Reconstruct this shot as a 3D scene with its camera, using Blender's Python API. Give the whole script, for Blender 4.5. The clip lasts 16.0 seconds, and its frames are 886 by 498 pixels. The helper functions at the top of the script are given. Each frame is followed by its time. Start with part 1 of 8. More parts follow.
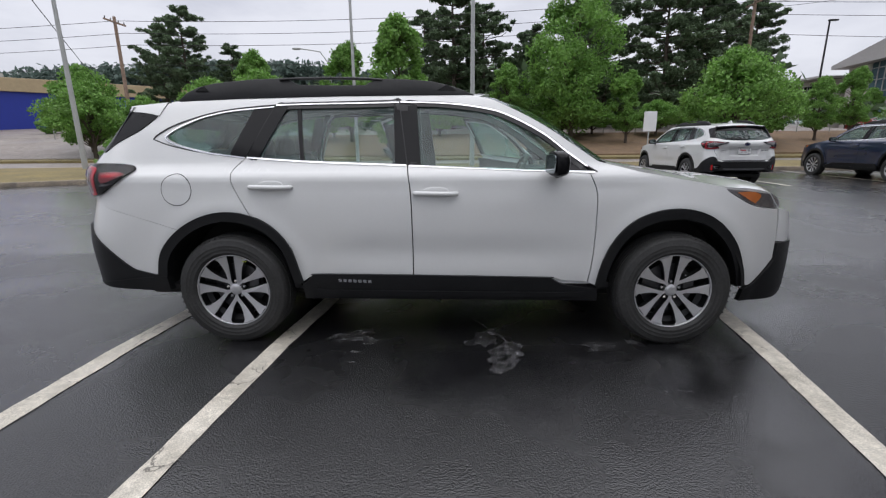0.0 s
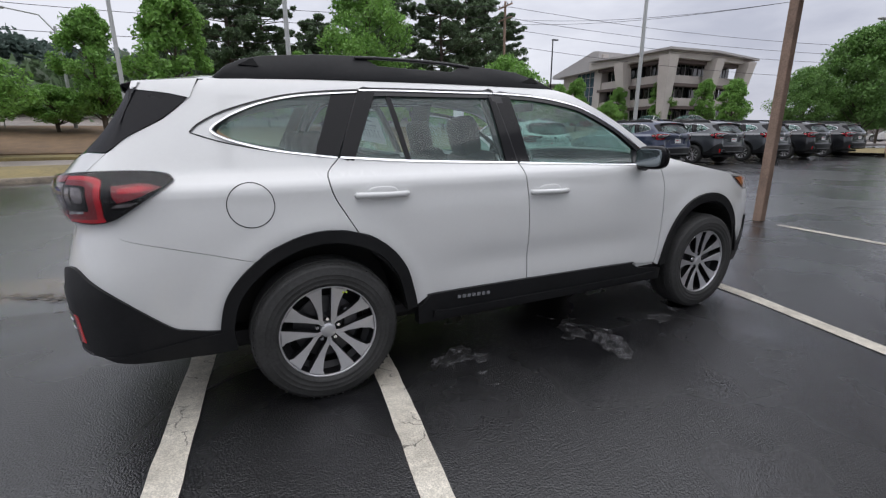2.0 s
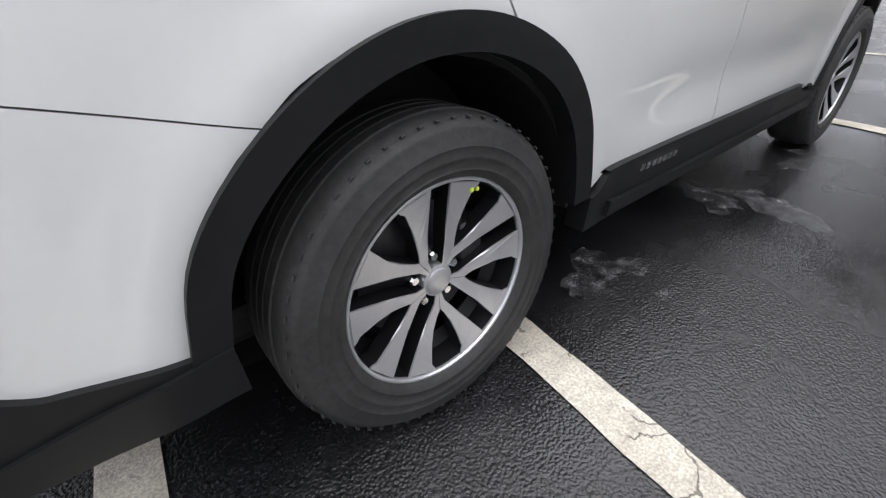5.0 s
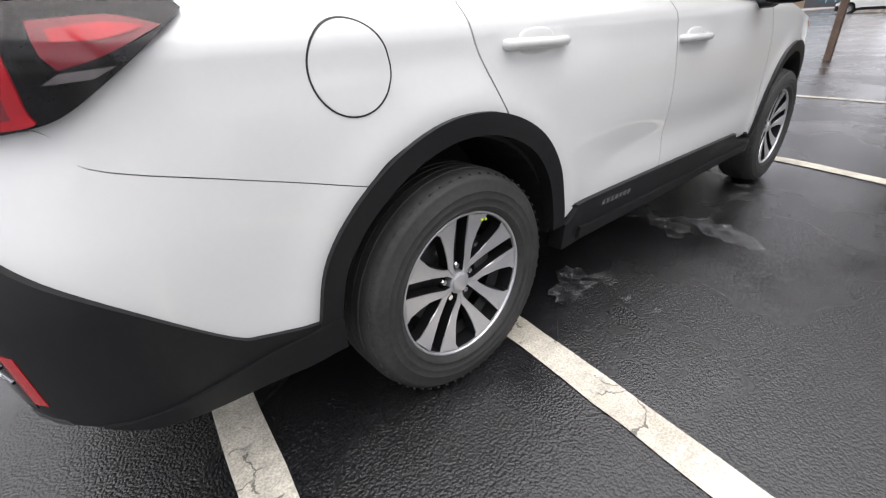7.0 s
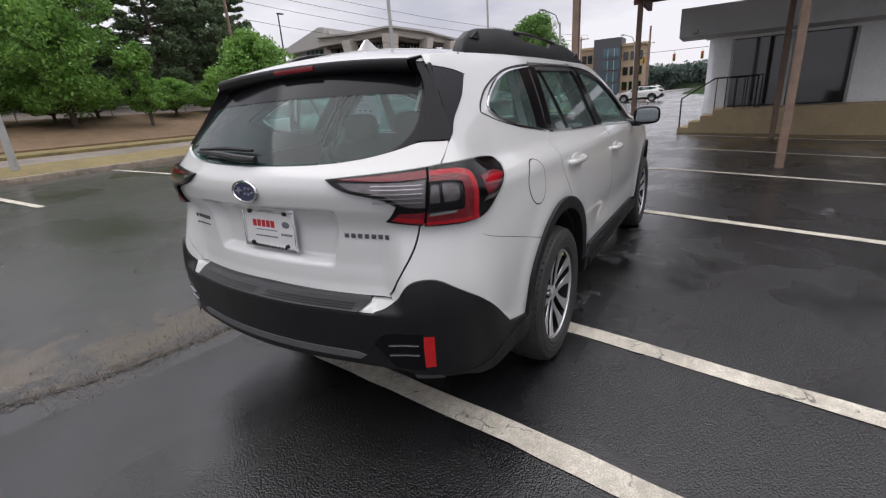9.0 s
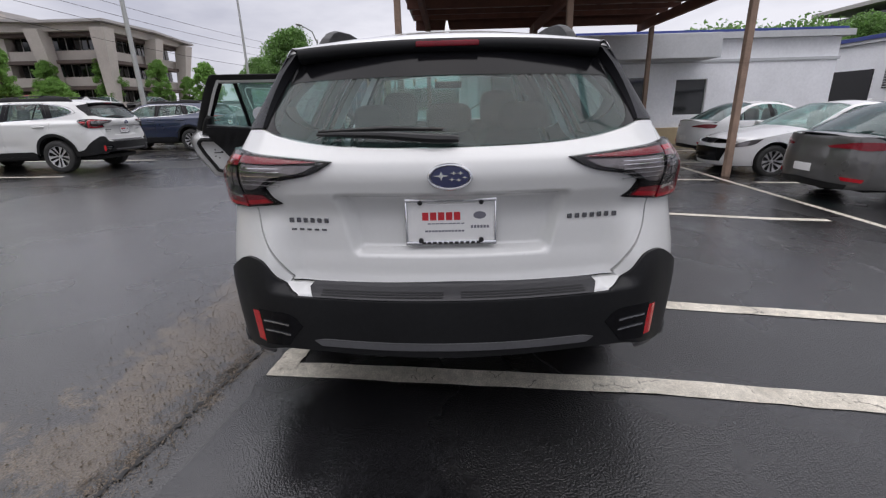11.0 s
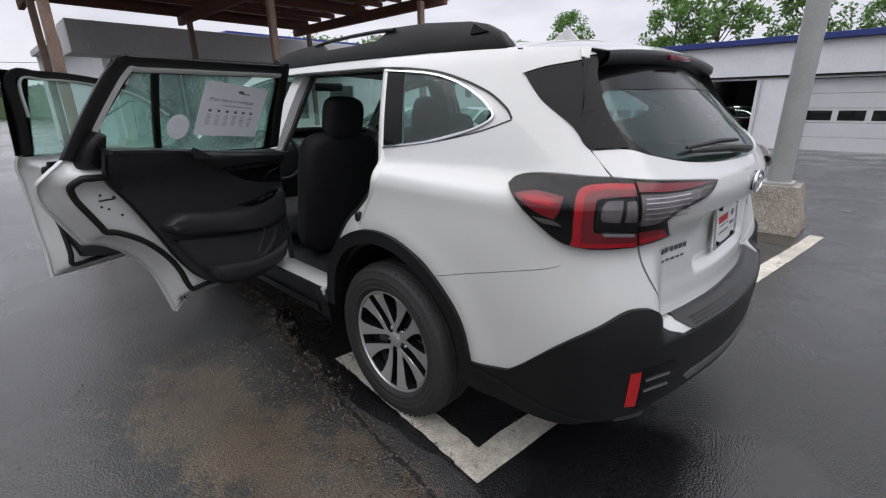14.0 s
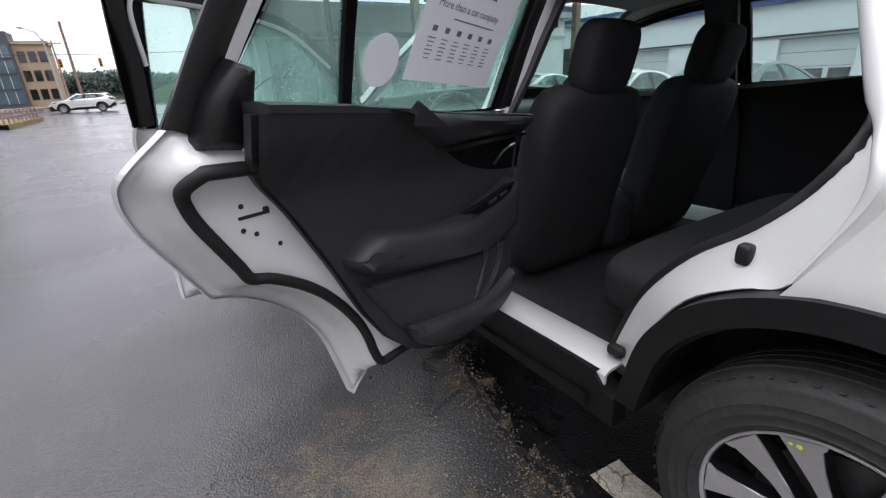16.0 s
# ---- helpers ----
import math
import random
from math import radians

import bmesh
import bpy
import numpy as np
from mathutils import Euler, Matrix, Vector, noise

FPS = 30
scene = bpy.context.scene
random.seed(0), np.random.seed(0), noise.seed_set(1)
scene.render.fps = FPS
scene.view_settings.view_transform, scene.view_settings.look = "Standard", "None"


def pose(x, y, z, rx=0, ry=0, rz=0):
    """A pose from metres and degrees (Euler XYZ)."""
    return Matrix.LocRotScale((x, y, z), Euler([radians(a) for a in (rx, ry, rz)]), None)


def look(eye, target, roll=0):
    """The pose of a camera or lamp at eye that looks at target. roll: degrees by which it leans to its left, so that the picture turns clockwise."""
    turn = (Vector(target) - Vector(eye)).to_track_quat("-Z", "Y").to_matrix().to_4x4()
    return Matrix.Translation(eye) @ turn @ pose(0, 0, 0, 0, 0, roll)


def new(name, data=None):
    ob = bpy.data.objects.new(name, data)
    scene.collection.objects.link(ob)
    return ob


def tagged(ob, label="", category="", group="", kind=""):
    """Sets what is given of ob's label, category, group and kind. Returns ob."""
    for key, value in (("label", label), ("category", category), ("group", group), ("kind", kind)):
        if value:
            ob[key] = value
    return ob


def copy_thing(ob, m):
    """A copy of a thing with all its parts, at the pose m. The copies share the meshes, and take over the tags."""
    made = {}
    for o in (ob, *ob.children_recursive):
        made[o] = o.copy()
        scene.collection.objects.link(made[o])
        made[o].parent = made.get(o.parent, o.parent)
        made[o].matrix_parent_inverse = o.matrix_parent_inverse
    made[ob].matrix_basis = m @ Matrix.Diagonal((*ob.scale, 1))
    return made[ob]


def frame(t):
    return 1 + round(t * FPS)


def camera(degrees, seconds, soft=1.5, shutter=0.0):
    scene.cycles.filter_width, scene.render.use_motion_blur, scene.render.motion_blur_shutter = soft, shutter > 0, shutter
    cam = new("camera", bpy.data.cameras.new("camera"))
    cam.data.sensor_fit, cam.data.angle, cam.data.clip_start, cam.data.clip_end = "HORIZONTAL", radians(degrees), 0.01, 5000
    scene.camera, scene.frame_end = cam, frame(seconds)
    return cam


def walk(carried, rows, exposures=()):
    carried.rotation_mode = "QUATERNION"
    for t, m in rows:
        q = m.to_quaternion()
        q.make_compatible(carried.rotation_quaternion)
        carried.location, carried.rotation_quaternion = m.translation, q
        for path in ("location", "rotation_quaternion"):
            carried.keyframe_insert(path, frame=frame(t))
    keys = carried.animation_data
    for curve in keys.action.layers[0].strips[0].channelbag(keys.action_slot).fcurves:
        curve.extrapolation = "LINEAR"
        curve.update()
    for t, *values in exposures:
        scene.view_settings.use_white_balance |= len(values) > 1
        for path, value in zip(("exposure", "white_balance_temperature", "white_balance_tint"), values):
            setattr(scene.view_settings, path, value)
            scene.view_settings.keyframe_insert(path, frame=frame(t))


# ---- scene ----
cam = camera(89.9, 16.0, 1.25)
PATH = [
    (0, (1.43, -3.521, 1.255), (1.363, -1.577, 0.789), -0.5),
    (0.5, (0.919, -3.453, 1.295), (1.064, -1.52, 0.802), 0.1),
    (1, (0.475, -3.281, 1.286), (0.817, -1.372, 0.797), -1.1),
    (1.5, (0.029, -3.11, 1.279), (0.642, -1.271, 0.787), -0.2),
    (2, (-0.358, -2.91, 1.278), (0.482, -1.165, 0.778), -0.3),
    (2.5, (-0.68, -2.648, 1.287), (0.299, -0.98, 0.776), -1.2),
    (3, (-0.947, -2.4, 1.275), (0.211, -0.864, 0.726), -2.3),
    (3.5, (-0.929, -2.051, 1.206), (0.32, -0.63, 0.559), -1.8),
    (4, (-0.799, -1.748, 1.096), (0.415, -0.388, 0.273), -1.0),
    (4.5, (-0.571, -1.544, 0.976), (0.585, -0.219, 0.023), -2.2),
    (4.7, (-0.48, -1.485, 0.912), (0.591, -0.145, -0.115), -2.5),
    (5.5, (-0.455, -1.460, 0.895), (0.598, -0.130, -0.150), -2.5),
    (7, (-0.768, -1.733, 1.061), (0.36, -0.35, 0.158), -3.3),
    (7.5, (-1.11, -1.949, 1.23), (0.127, -0.537, 0.54), -3.2),
    (8, (-1.519, -1.948, 1.288), (-0.172, -0.605, 0.669), -3.0),
    (8.2, (-1.668, -1.905, 1.322), (-0.27, -0.613, 0.709), -3.2),
    (10.3, (-2.459, -0.538, 1.337), (-0.594, -0.173, 0.712), -1.9),
    (10.5, (-2.492, -0.366, 1.306), (-0.604, -0.115, 0.694), -1.3),
    (11, (-2.485, -0.001, 1.27), (-0.579, 0.038, 0.667), -1.5),
    (11.5, (-2.405, 0.346, 1.275), (-0.506, 0.143, 0.681), -0.7),
    (12, (-2.331, 0.755, 1.305), (-0.493, 0.246, 0.701), -1.1),
    (12.5, (-2.119, 1.114, 1.319), (-0.371, 0.348, 0.718), -1.0),
    (13, (-1.925, 1.48, 1.318), (-0.305, 0.476, 0.71), -1.1),
    (13.5, (-1.669, 1.763, 1.318), (-0.211, 0.538, 0.707), -1.4),
    (14, (-1.366, 1.952, 1.346), (-0.039, 0.592, 0.72), -0.8),
    (14.5, (-1.101, 2.018, 1.331), (0.173, 0.611, 0.7), -1.2),
    (15, (-0.71, 1.979, 1.314), (0.546, 0.575, 0.642), -1.7),
    (15.5, (-0.413, 1.878, 1.257), (1.075, 0.734, 0.566), -2.3),
    (16, (-0.119, 1.763, 1.222), (1.477, 0.791, 0.509), -3.1),
]
walk(cam, [(t, look(eye, target, roll)) for t, eye, target, roll in PATH],
     [(0, 1.02, 6500, 12), (1.5, 1.05, 6480, 12), (3, 1.14, 6500, 12), (4, 1.49, 6650, 12), (4.5, 1.66, 6600, 11), (7.0, 1.96, 6820, 12), (7.5, 1.60, 6800, 12), (8.0, 1.29, 6800, 13),
      (11, 1.10, 6650, 14), (13.5, 1.10, 6600, 13), (14.5, 1.16, 6600, 13), (15, 1.30, 6600, 13), (16, 1.72, 6600, 15)])


# ---- world and light ----
SUN_EL, SUN_AZ = radians(88), radians(35)
world = bpy.data.worlds.new("world")
scene.world = world
world.use_nodes = True
wt = world.node_tree
sky = wt.nodes.new("ShaderNodeTexSky")
sky.sky_type, sky.sun_disc, sky.sun_elevation, sky.sun_rotation = "NISHITA", False, SUN_EL, SUN_AZ
sky.air_density, sky.dust_density = 1.0, 3.0
wco = wt.nodes.new("ShaderNodeTexCoord")
wmp = wt.nodes.new("ShaderNodeMapping")
wmp.inputs["Scale"].default_value = (1.0, 1.0, 3.2)
wno = wt.nodes.new("ShaderNodeTexNoise")
wno.inputs["Scale"].default_value, wno.inputs["Detail"].default_value, wno.inputs["Roughness"].default_value = 1.7, 7, 0.55
wra = wt.nodes.new("ShaderNodeValToRGB")
wra.color_ramp.elements[0].position, wra.color_ramp.elements[0].color = 0.34, (2.85, 2.98, 3.48, 1)
wra.color_ramp.elements[1].position, wra.color_ramp.elements[1].color = 0.6, (4.75, 4.87, 5.28, 1)
wmx = wt.nodes.new("ShaderNodeMix")
wmx.data_type, wmx.inputs[0].default_value = "RGBA", 0.93
wt.links.new(wco.outputs["Generated"], wmp.inputs[0])
wt.links.new(wmp.outputs[0], wno.inputs["Vector"])
wt.links.new(wno.outputs["Fac"], wra.inputs[0])
wt.links.new(sky.outputs[0], wmx.inputs[6])
wt.links.new(wra.outputs[0], wmx.inputs[7])
wt.links.new(wmx.outputs[2], wt.nodes["Background"].inputs[0])
wt.nodes["Background"].inputs[1].default_value = 0.085
sun = new("sun", bpy.data.lights.new("sun", "SUN"))
sun.data.energy, sun.data.angle, sun.data.color = 1.2, radians(100), (0.97, 0.98, 1.0)
sun.rotation_euler = (radians(2), 0, radians(145))


# ---- materials ----
def mat(name, col, rough=0.5, metal=0.0, var=0.15, scale=6.0, bump=0.0, bscale=80.0, coat=0.0, rvar=0.1, spec=0.5, emit=0.0, rand=0.0):
    m = bpy.data.materials.new(name)
    m.use_nodes = True
    t = m.node_tree
    b = t.nodes["Principled BSDF"]
    co = t.nodes.new("ShaderNodeTexCoord")
    n1, n2 = t.nodes.new("ShaderNodeTexNoise"), t.nodes.new("ShaderNodeTexNoise")
    n1.inputs["Scale"].default_value, n1.inputs["Detail"].default_value = scale, 5
    n2.inputs["Scale"].default_value, n2.inputs["Detail"].default_value = scale * 11, 4
    add = t.nodes.new("ShaderNodeMath")
    add.operation = "ADD"
    rng = t.nodes.new("ShaderNodeMapRange")
    rng.inputs["From Min"].default_value, rng.inputs["From Max"].default_value = 0.6, 1.4
    rng.inputs["To Min"].default_value, rng.inputs["To Max"].default_value = 1 - var, 1 + var
    hsv = t.nodes.new("ShaderNodeHueSaturation")
    hsv.inputs["Color"].default_value = (*col, 1)
    for n in (n1, n2):
        t.links.new(co.outputs["Object"], n.inputs["Vector"])
    t.links.new(n1.outputs["Fac"], add.inputs[0])
    t.links.new(n2.outputs["Fac"], add.inputs[1])
    t.links.new(add.outputs[0], rng.inputs["Value"])
    value = rng.outputs[0]
    if rand:
        info, rr, mul = t.nodes.new("ShaderNodeObjectInfo"), t.nodes.new("ShaderNodeMapRange"), t.nodes.new("ShaderNodeMath")
        rr.inputs["To Min"].default_value, rr.inputs["To Max"].default_value = 1 - rand, 1 + rand
        mul.operation = "MULTIPLY"
        t.links.new(info.outputs["Random"], rr.inputs["Value"])
        t.links.new(rr.outputs[0], mul.inputs[0])
        t.links.new(value, mul.inputs[1])
        value = mul.outputs[0]
    t.links.new(value, hsv.inputs["Value"])
    t.links.new(hsv.outputs[0], b.inputs["Base Color"])
    r2 = t.nodes.new("ShaderNodeMapRange")
    r2.inputs["From Min"].default_value, r2.inputs["From Max"].default_value = 0.3, 0.7
    r2.inputs["To Min"].default_value, r2.inputs["To Max"].default_value = max(rough * (1 - rvar), 0.01), rough * (1 + rvar)
    t.links.new(n1.outputs["Fac"], r2.inputs["Value"])
    t.links.new(r2.outputs[0], b.inputs["Roughness"])
    b.inputs["Metallic"].default_value, b.inputs["Coat Weight"].default_value, b.inputs["Specular IOR Level"].default_value = metal, coat, spec
    b.inputs["Coat Roughness"].default_value = 0.04
    if emit:
        b.inputs["Emission Color"].default_value, b.inputs["Emission Strength"].default_value = (*col, 1), emit
    if bump:
        n3, bu = t.nodes.new("ShaderNodeTexNoise"), t.nodes.new("ShaderNodeBump")
        n3.inputs["Scale"].default_value, n3.inputs["Detail"].default_value = bscale, 4
        bu.inputs["Strength"].default_value, bu.inputs["Distance"].default_value = bump, 0.01
        t.links.new(co.outputs["Object"], n3.inputs["Vector"])
        t.links.new(n3.outputs["Fac"], bu.inputs["Height"])
        t.links.new(bu.outputs[0], b.inputs["Normal"])
    return m


def glass_mat(name, tint, rough=0.0, ior=1.5, haze=0.12, drops=0.25, film_col=(0.5, 0.66, 0.63)):
    m = bpy.data.materials.new(name)
    m.use_nodes = True
    t = m.node_tree
    t.nodes.remove(t.nodes["Principled BSDF"])
    out = t.nodes["Material Output"]
    tr, gl, mx, fr = (t.nodes.new(k) for k in ("ShaderNodeBsdfTransparent", "ShaderNodeBsdfGlossy", "ShaderNodeMixShader", "ShaderNodeLayerWeight"))
    tr.inputs[0].default_value = (*tint, 1)
    gl.inputs["Roughness"].default_value = rough
    # the sheet mirrors more the flatter it is looked at
    fr.inputs[0].default_value = 0.5
    pw, sc = t.nodes.new("ShaderNodeMath"), t.nodes.new("ShaderNodeMath")
    pw.operation, sc.operation = "POWER", "MULTIPLY_ADD"
    f0 = 1.6 * ((ior - 1) / (ior + 1)) ** 2
    pw.inputs[1].default_value, sc.inputs[1].default_value, sc.inputs[2].default_value = 4.5, 1 - f0, f0
    t.links.new(fr.outputs["Facing"], pw.inputs[0])
    t.links.new(pw.outputs[0], sc.inputs[0])
    t.links.new(sc.outputs[0], mx.inputs[0])
    t.links.new(tr.outputs[0], mx.inputs[1])
    t.links.new(gl.outputs[0], mx.inputs[2])
    # a pale film: rain on the pane, plus sky sheen put into its colour
    film, fm, no, rr, co = (t.nodes.new(k) for k in ("ShaderNodeBsdfDiffuse", "ShaderNodeMixShader", "ShaderNodeTexNoise", "ShaderNodeMapRange", "ShaderNodeTexCoord"))
    film.inputs[0].default_value = (*film_col, 1)
    no.inputs["Scale"].default_value, no.inputs["Detail"].default_value = 3.0, 6
    rr.inputs["From Min"].default_value, rr.inputs["From Max"].default_value = 0.35, 0.7
    rr.inputs["To Min"].default_value, rr.inputs["To Max"].default_value = haze * 0.6, haze * 1.5
    t.links.new(co.outputs["Object"], no.inputs["Vector"])
    t.links.new(no.outputs["Fac"], rr.inputs["Value"])
    t.links.new(mx.outputs[0], fm.inputs[1])
    # rain drops catch light as pale dots
    vo, vr, vm, thin, tl = (t.nodes.new(k) for k in ("ShaderNodeTexVoronoi", "ShaderNodeMapRange", "ShaderNodeMath", "ShaderNodeMixShader", "ShaderNodeBsdfTranslucent"))
    vo.inputs["Scale"].default_value = 130
    for k, v in zip(("From Min", "From Max", "To Min", "To Max"), (0.14, 0.26, drops, 0.0)):
        vr.inputs[k].default_value = v
    n2, r2 = t.nodes.new("ShaderNodeTexNoise"), t.nodes.new("ShaderNodeMapRange")
    n2.inputs["Scale"].default_value = 9.0
    for k, v in zip(("From Min", "From Max", "To Min", "To Max"), (0.42, 0.6, 0.0, 1.0)):
        r2.inputs[k].default_value = v
    vm.operation = "MULTIPLY"
    ad = t.nodes.new("ShaderNodeMath")
    ad.operation = "ADD"
    t.links.new(co.outputs["Object"], vo.inputs["Vector"])
    t.links.new(co.outputs["Object"], n2.inputs["Vector"])
    t.links.new(vo.outputs["Distance"], vr.inputs["Value"])
    t.links.new(n2.outputs["Fac"], r2.inputs["Value"])
    t.links.new(vr.outputs[0], vm.inputs[0])
    t.links.new(r2.outputs[0], vm.inputs[1])
    t.links.new(rr.outputs[0], ad.inputs[0])
    t.links.new(vm.outputs[0], ad.inputs[1])
    t.links.new(ad.outputs[0], fm.inputs[0])
    tl.inputs[0].default_value = (*film_col, 1)
    thin.inputs[0].default_value = 0.5
    t.links.new(film.outputs[0], thin.inputs[1])
    t.links.new(tl.outputs[0], thin.inputs[2])
    t.links.new(thin.outputs[0], fm.inputs[2])
    t.links.new(fm.outputs[0], out.inputs[0])
    return m


PAINT = mat("white_paint", (0.635, 0.64, 0.63), 0.3, var=0.015, coat=1.0, rvar=0.05)
CLAD = mat("black_cladding", (0.0095, 0.0098, 0.0106), 0.46, var=0.3, scale=5, bump=0.08, bscale=900, spec=0.3)
TRIM = mat("satin_black", (0.010, 0.010, 0.011), 0.35, var=0.1, spec=0.35)
GLOSSBLACK = mat("gloss_black", (0.006, 0.006, 0.007), 0.12, var=0.1, spec=0.17)
CHROME = mat("chrome", (0.75, 0.76, 0.78), 0.14, 1.0, var=0.05)
TYRE = mat("tyre_rubber", (0.036, 0.036, 0.035), 0.58, var=0.4, scale=7, bump=0.15, bscale=260, spec=0.3)
ALLOY = mat("machined_alloy", (0.62, 0.62, 0.635), 0.34, 0.75, var=0.08, scale=20)
DARKALLOY = mat("dark_alloy", (0.010, 0.010, 0.011), 0.4, 0.3, var=0.1)
BRAKE = mat("brake_metal", (0.12, 0.12, 0.125), 0.4, 0.8, var=0.2)
CLOTH = mat("black_cloth", (0.016, 0.016, 0.0175), 0.85, var=0.3, scale=30, bump=0.25, bscale=500)
PLASTIC = mat("dark_plastic", (0.026, 0.026, 0.029), 0.45, var=0.15, scale=12, bump=0.1, bscale=700, spec=0.45)
HEADLINER = mat("headliner", (0.4, 0.4, 0.39), 0.9, var=0.06)
RUBBER = mat("weather_strip", (0.006, 0.006, 0.006), 0.6, var=0.1)
REDLENS = mat("red_lens", (0.42, 0.006, 0.016), 0.12, var=0.3, scale=40, spec=0.4)
REDREFLECTOR = mat("red_reflector", (0.5, 0.01, 0.013), 0.15, var=0.2, scale=60, coat=0.5)
CLEARLENS = mat("clear_lens", (0.16, 0.15, 0.155), 0.18, 0.5, var=0.5, scale=30, coat=0.6)
SMOKELENS = mat("smoked_lens", (0.003, 0.0025, 0.003), 0.16, var=0.3, scale=25, spec=0.12)
DIMRED = mat("dim_red_lens", (0.17, 0.010, 0.018), 0.1, var=0.3, scale=40, spec=0.4)
AMBER = mat("amber_lens", (0.45, 0.13, 0.03), 0.1, var=0.2, scale=40, coat=1.0)
LENSGLASS = glass_mat("lamp_cover", (0.97, 0.95, 0.95), ior=1.32, haze=0.001, drops=0.0)
LETTERING = mat("dark_chrome", (0.2, 0.2, 0.21), 0.22, 1.0, var=0.1)
GLASS = glass_mat("window_glass", (0.6, 0.79, 0.75), ior=1.42, haze=0.15, drops=0.015)
WETGLASS = glass_mat("wet_window_glass", (0.66, 0.86, 0.8), ior=1.5, haze=0.24, drops=0.45, film_col=(0.4, 0.68, 0.61))
CLEANGLASS = glass_mat("windscreen_glass", (0.7, 0.84, 0.8), ior=1.4, haze=0.015, drops=0.02)
REARGLASS = glass_mat("rear_window_glass", (0.34, 0.5, 0.505), ior=1.4, haze=0.075, drops=0.03, film_col=(0.42, 0.64, 0.6))
FINBLACK = mat("wet_fin_black", (0.010, 0.010, 0.012), 0.3, var=0.15, bump=0.12, bscale=230, spec=0.16)
MIRRORGLASS = mat("mirror_glass", (0.22, 0.25, 0.26), 0.04, 1.0, var=0.05)
BADGEBLUE = mat("badge_blue", (0.01, 0.015, 0.07), 0.12, var=0.1, coat=1.0)
PLATEWHITE = mat("plate_white", (0.75, 0.75, 0.74), 0.4, var=0.04)
PLATERED = mat("plate_red", (0.55, 0.02, 0.03), 0.4, var=0.05)
INKGREY = mat("ink_grey", (0.16, 0.16, 0.19), 0.6, var=0.1)
CRAYON = mat("yellow_crayon", (0.6, 0.75, 0.08), 0.7, var=0.2)
REDDOT = mat("red_dot", (0.5, 0.05, 0.05), 0.6, var=0.2)
PAPER = mat("paper", (0.86, 0.87, 0.9), 0.8, var=0.03)


# ---- mesh helpers ----
def part(name, bm, material, parent=None, label=""):
    """Link a bmesh as one mesh object under a thing or a part."""
    me = bpy.data.meshes.new(name)
    bm.to_mesh(me)
    bm.free()
    return put_mesh(name, me, material, parent, label)


def put_mesh(name, me, material, parent=None, label=""):
    for m in material if isinstance(material, (list, tuple)) else [material]:
        me.materials.append(m)
    ob = new(name, me)
    ob.parent = parent
    if label:
        tagged(ob, label)
    return ob


def smooth_by_angle(me, degrees=40):
    me.polygons.foreach_set("use_smooth", [True] * len(me.polygons))
    me.set_sharp_from_angle(angle=radians(degrees))


def spart(name, bm, material, parent=None, label="", degrees=40):
    ob = part(name, bm, material, parent, label)
    smooth_by_angle(ob.data, degrees)
    return ob


def add_box(bm, c, s, m=Matrix(), bevel=0.0, seg=2):
    g = bmesh.ops.create_cube(bm, size=1, matrix=m @ Matrix.LocRotScale(c, None, s))
    if bevel:
        es = list({e for v in g["verts"] for e in v.link_edges})
        bmesh.ops.bevel(bm, geom=es, offset=bevel, segments=seg, profile=0.5, affect="EDGES")


def box_bm(c, s, bevel=0.0, m=Matrix(), seg=2):
    bm = bmesh.new()
    add_box(bm, c, s, m, bevel, seg)
    return bm


def add_tube(bm, pts, r, sides=8, closed=False, caps=True):
    """A tube along points; r a number or one for each point."""
    pts = [Vector(p) for p in pts]
    n = len(pts)
    rr = r if isinstance(r, (list, tuple)) else [r] * n
    rings, ref = [], None
    for i, p in enumerate(pts):
        a = pts[(i - 1) % n] if closed or i else p
        b = pts[(i + 1) % n] if closed or i < n - 1 else p
        d = (b - a).normalized()
        if ref is None:
            ref = d.orthogonal().normalized()
        ref = (ref - d * ref.dot(d)).normalized()
        w = d.cross(ref)
        rings.append([bm.verts.new(p + (ref * math.cos(2 * math.pi * k / sides) + w * math.sin(2 * math.pi * k / sides)) * rr[i]) for k in range(sides)])
    for i in range(n if closed else n - 1):
        a, b = rings[i], rings[(i + 1) % n]
        for k in range(sides):
            bm.faces.new((a[k], a[(k + 1) % sides], b[(k + 1) % sides], b[k]))
    if caps and not closed:
        bm.faces.new(rings[0][::-1])
        bm.faces.new(rings[-1])


def tube_bm(pts, r, sides=8, closed=False):
    bm = bmesh.new()
    add_tube(bm, pts, r, sides, closed)
    return bm


def add_revolve(bm, prof, m=Matrix(), seg=48):
    """Turn (radius, height) points round the local z axis."""
    rings = []
    for r, h in prof:
        rings.append([bm.verts.new(m @ Vector((r * math.cos(2 * math.pi * k / seg), r * math.sin(2 * math.pi * k / seg), h))) for k in range(seg)] if r > 1e-6 else [bm.verts.new(m @ Vector((0, 0, h)))])
    for a, b in zip(rings, rings[1:]):
        for k in range(seg):
            q = [a[k % len(a)], a[(k + 1) % len(a)], b[(k + 1) % len(b)], b[k % len(b)]]
            q = list(dict.fromkeys(q))
            if len(q) > 2:
                bm.faces.new(q)


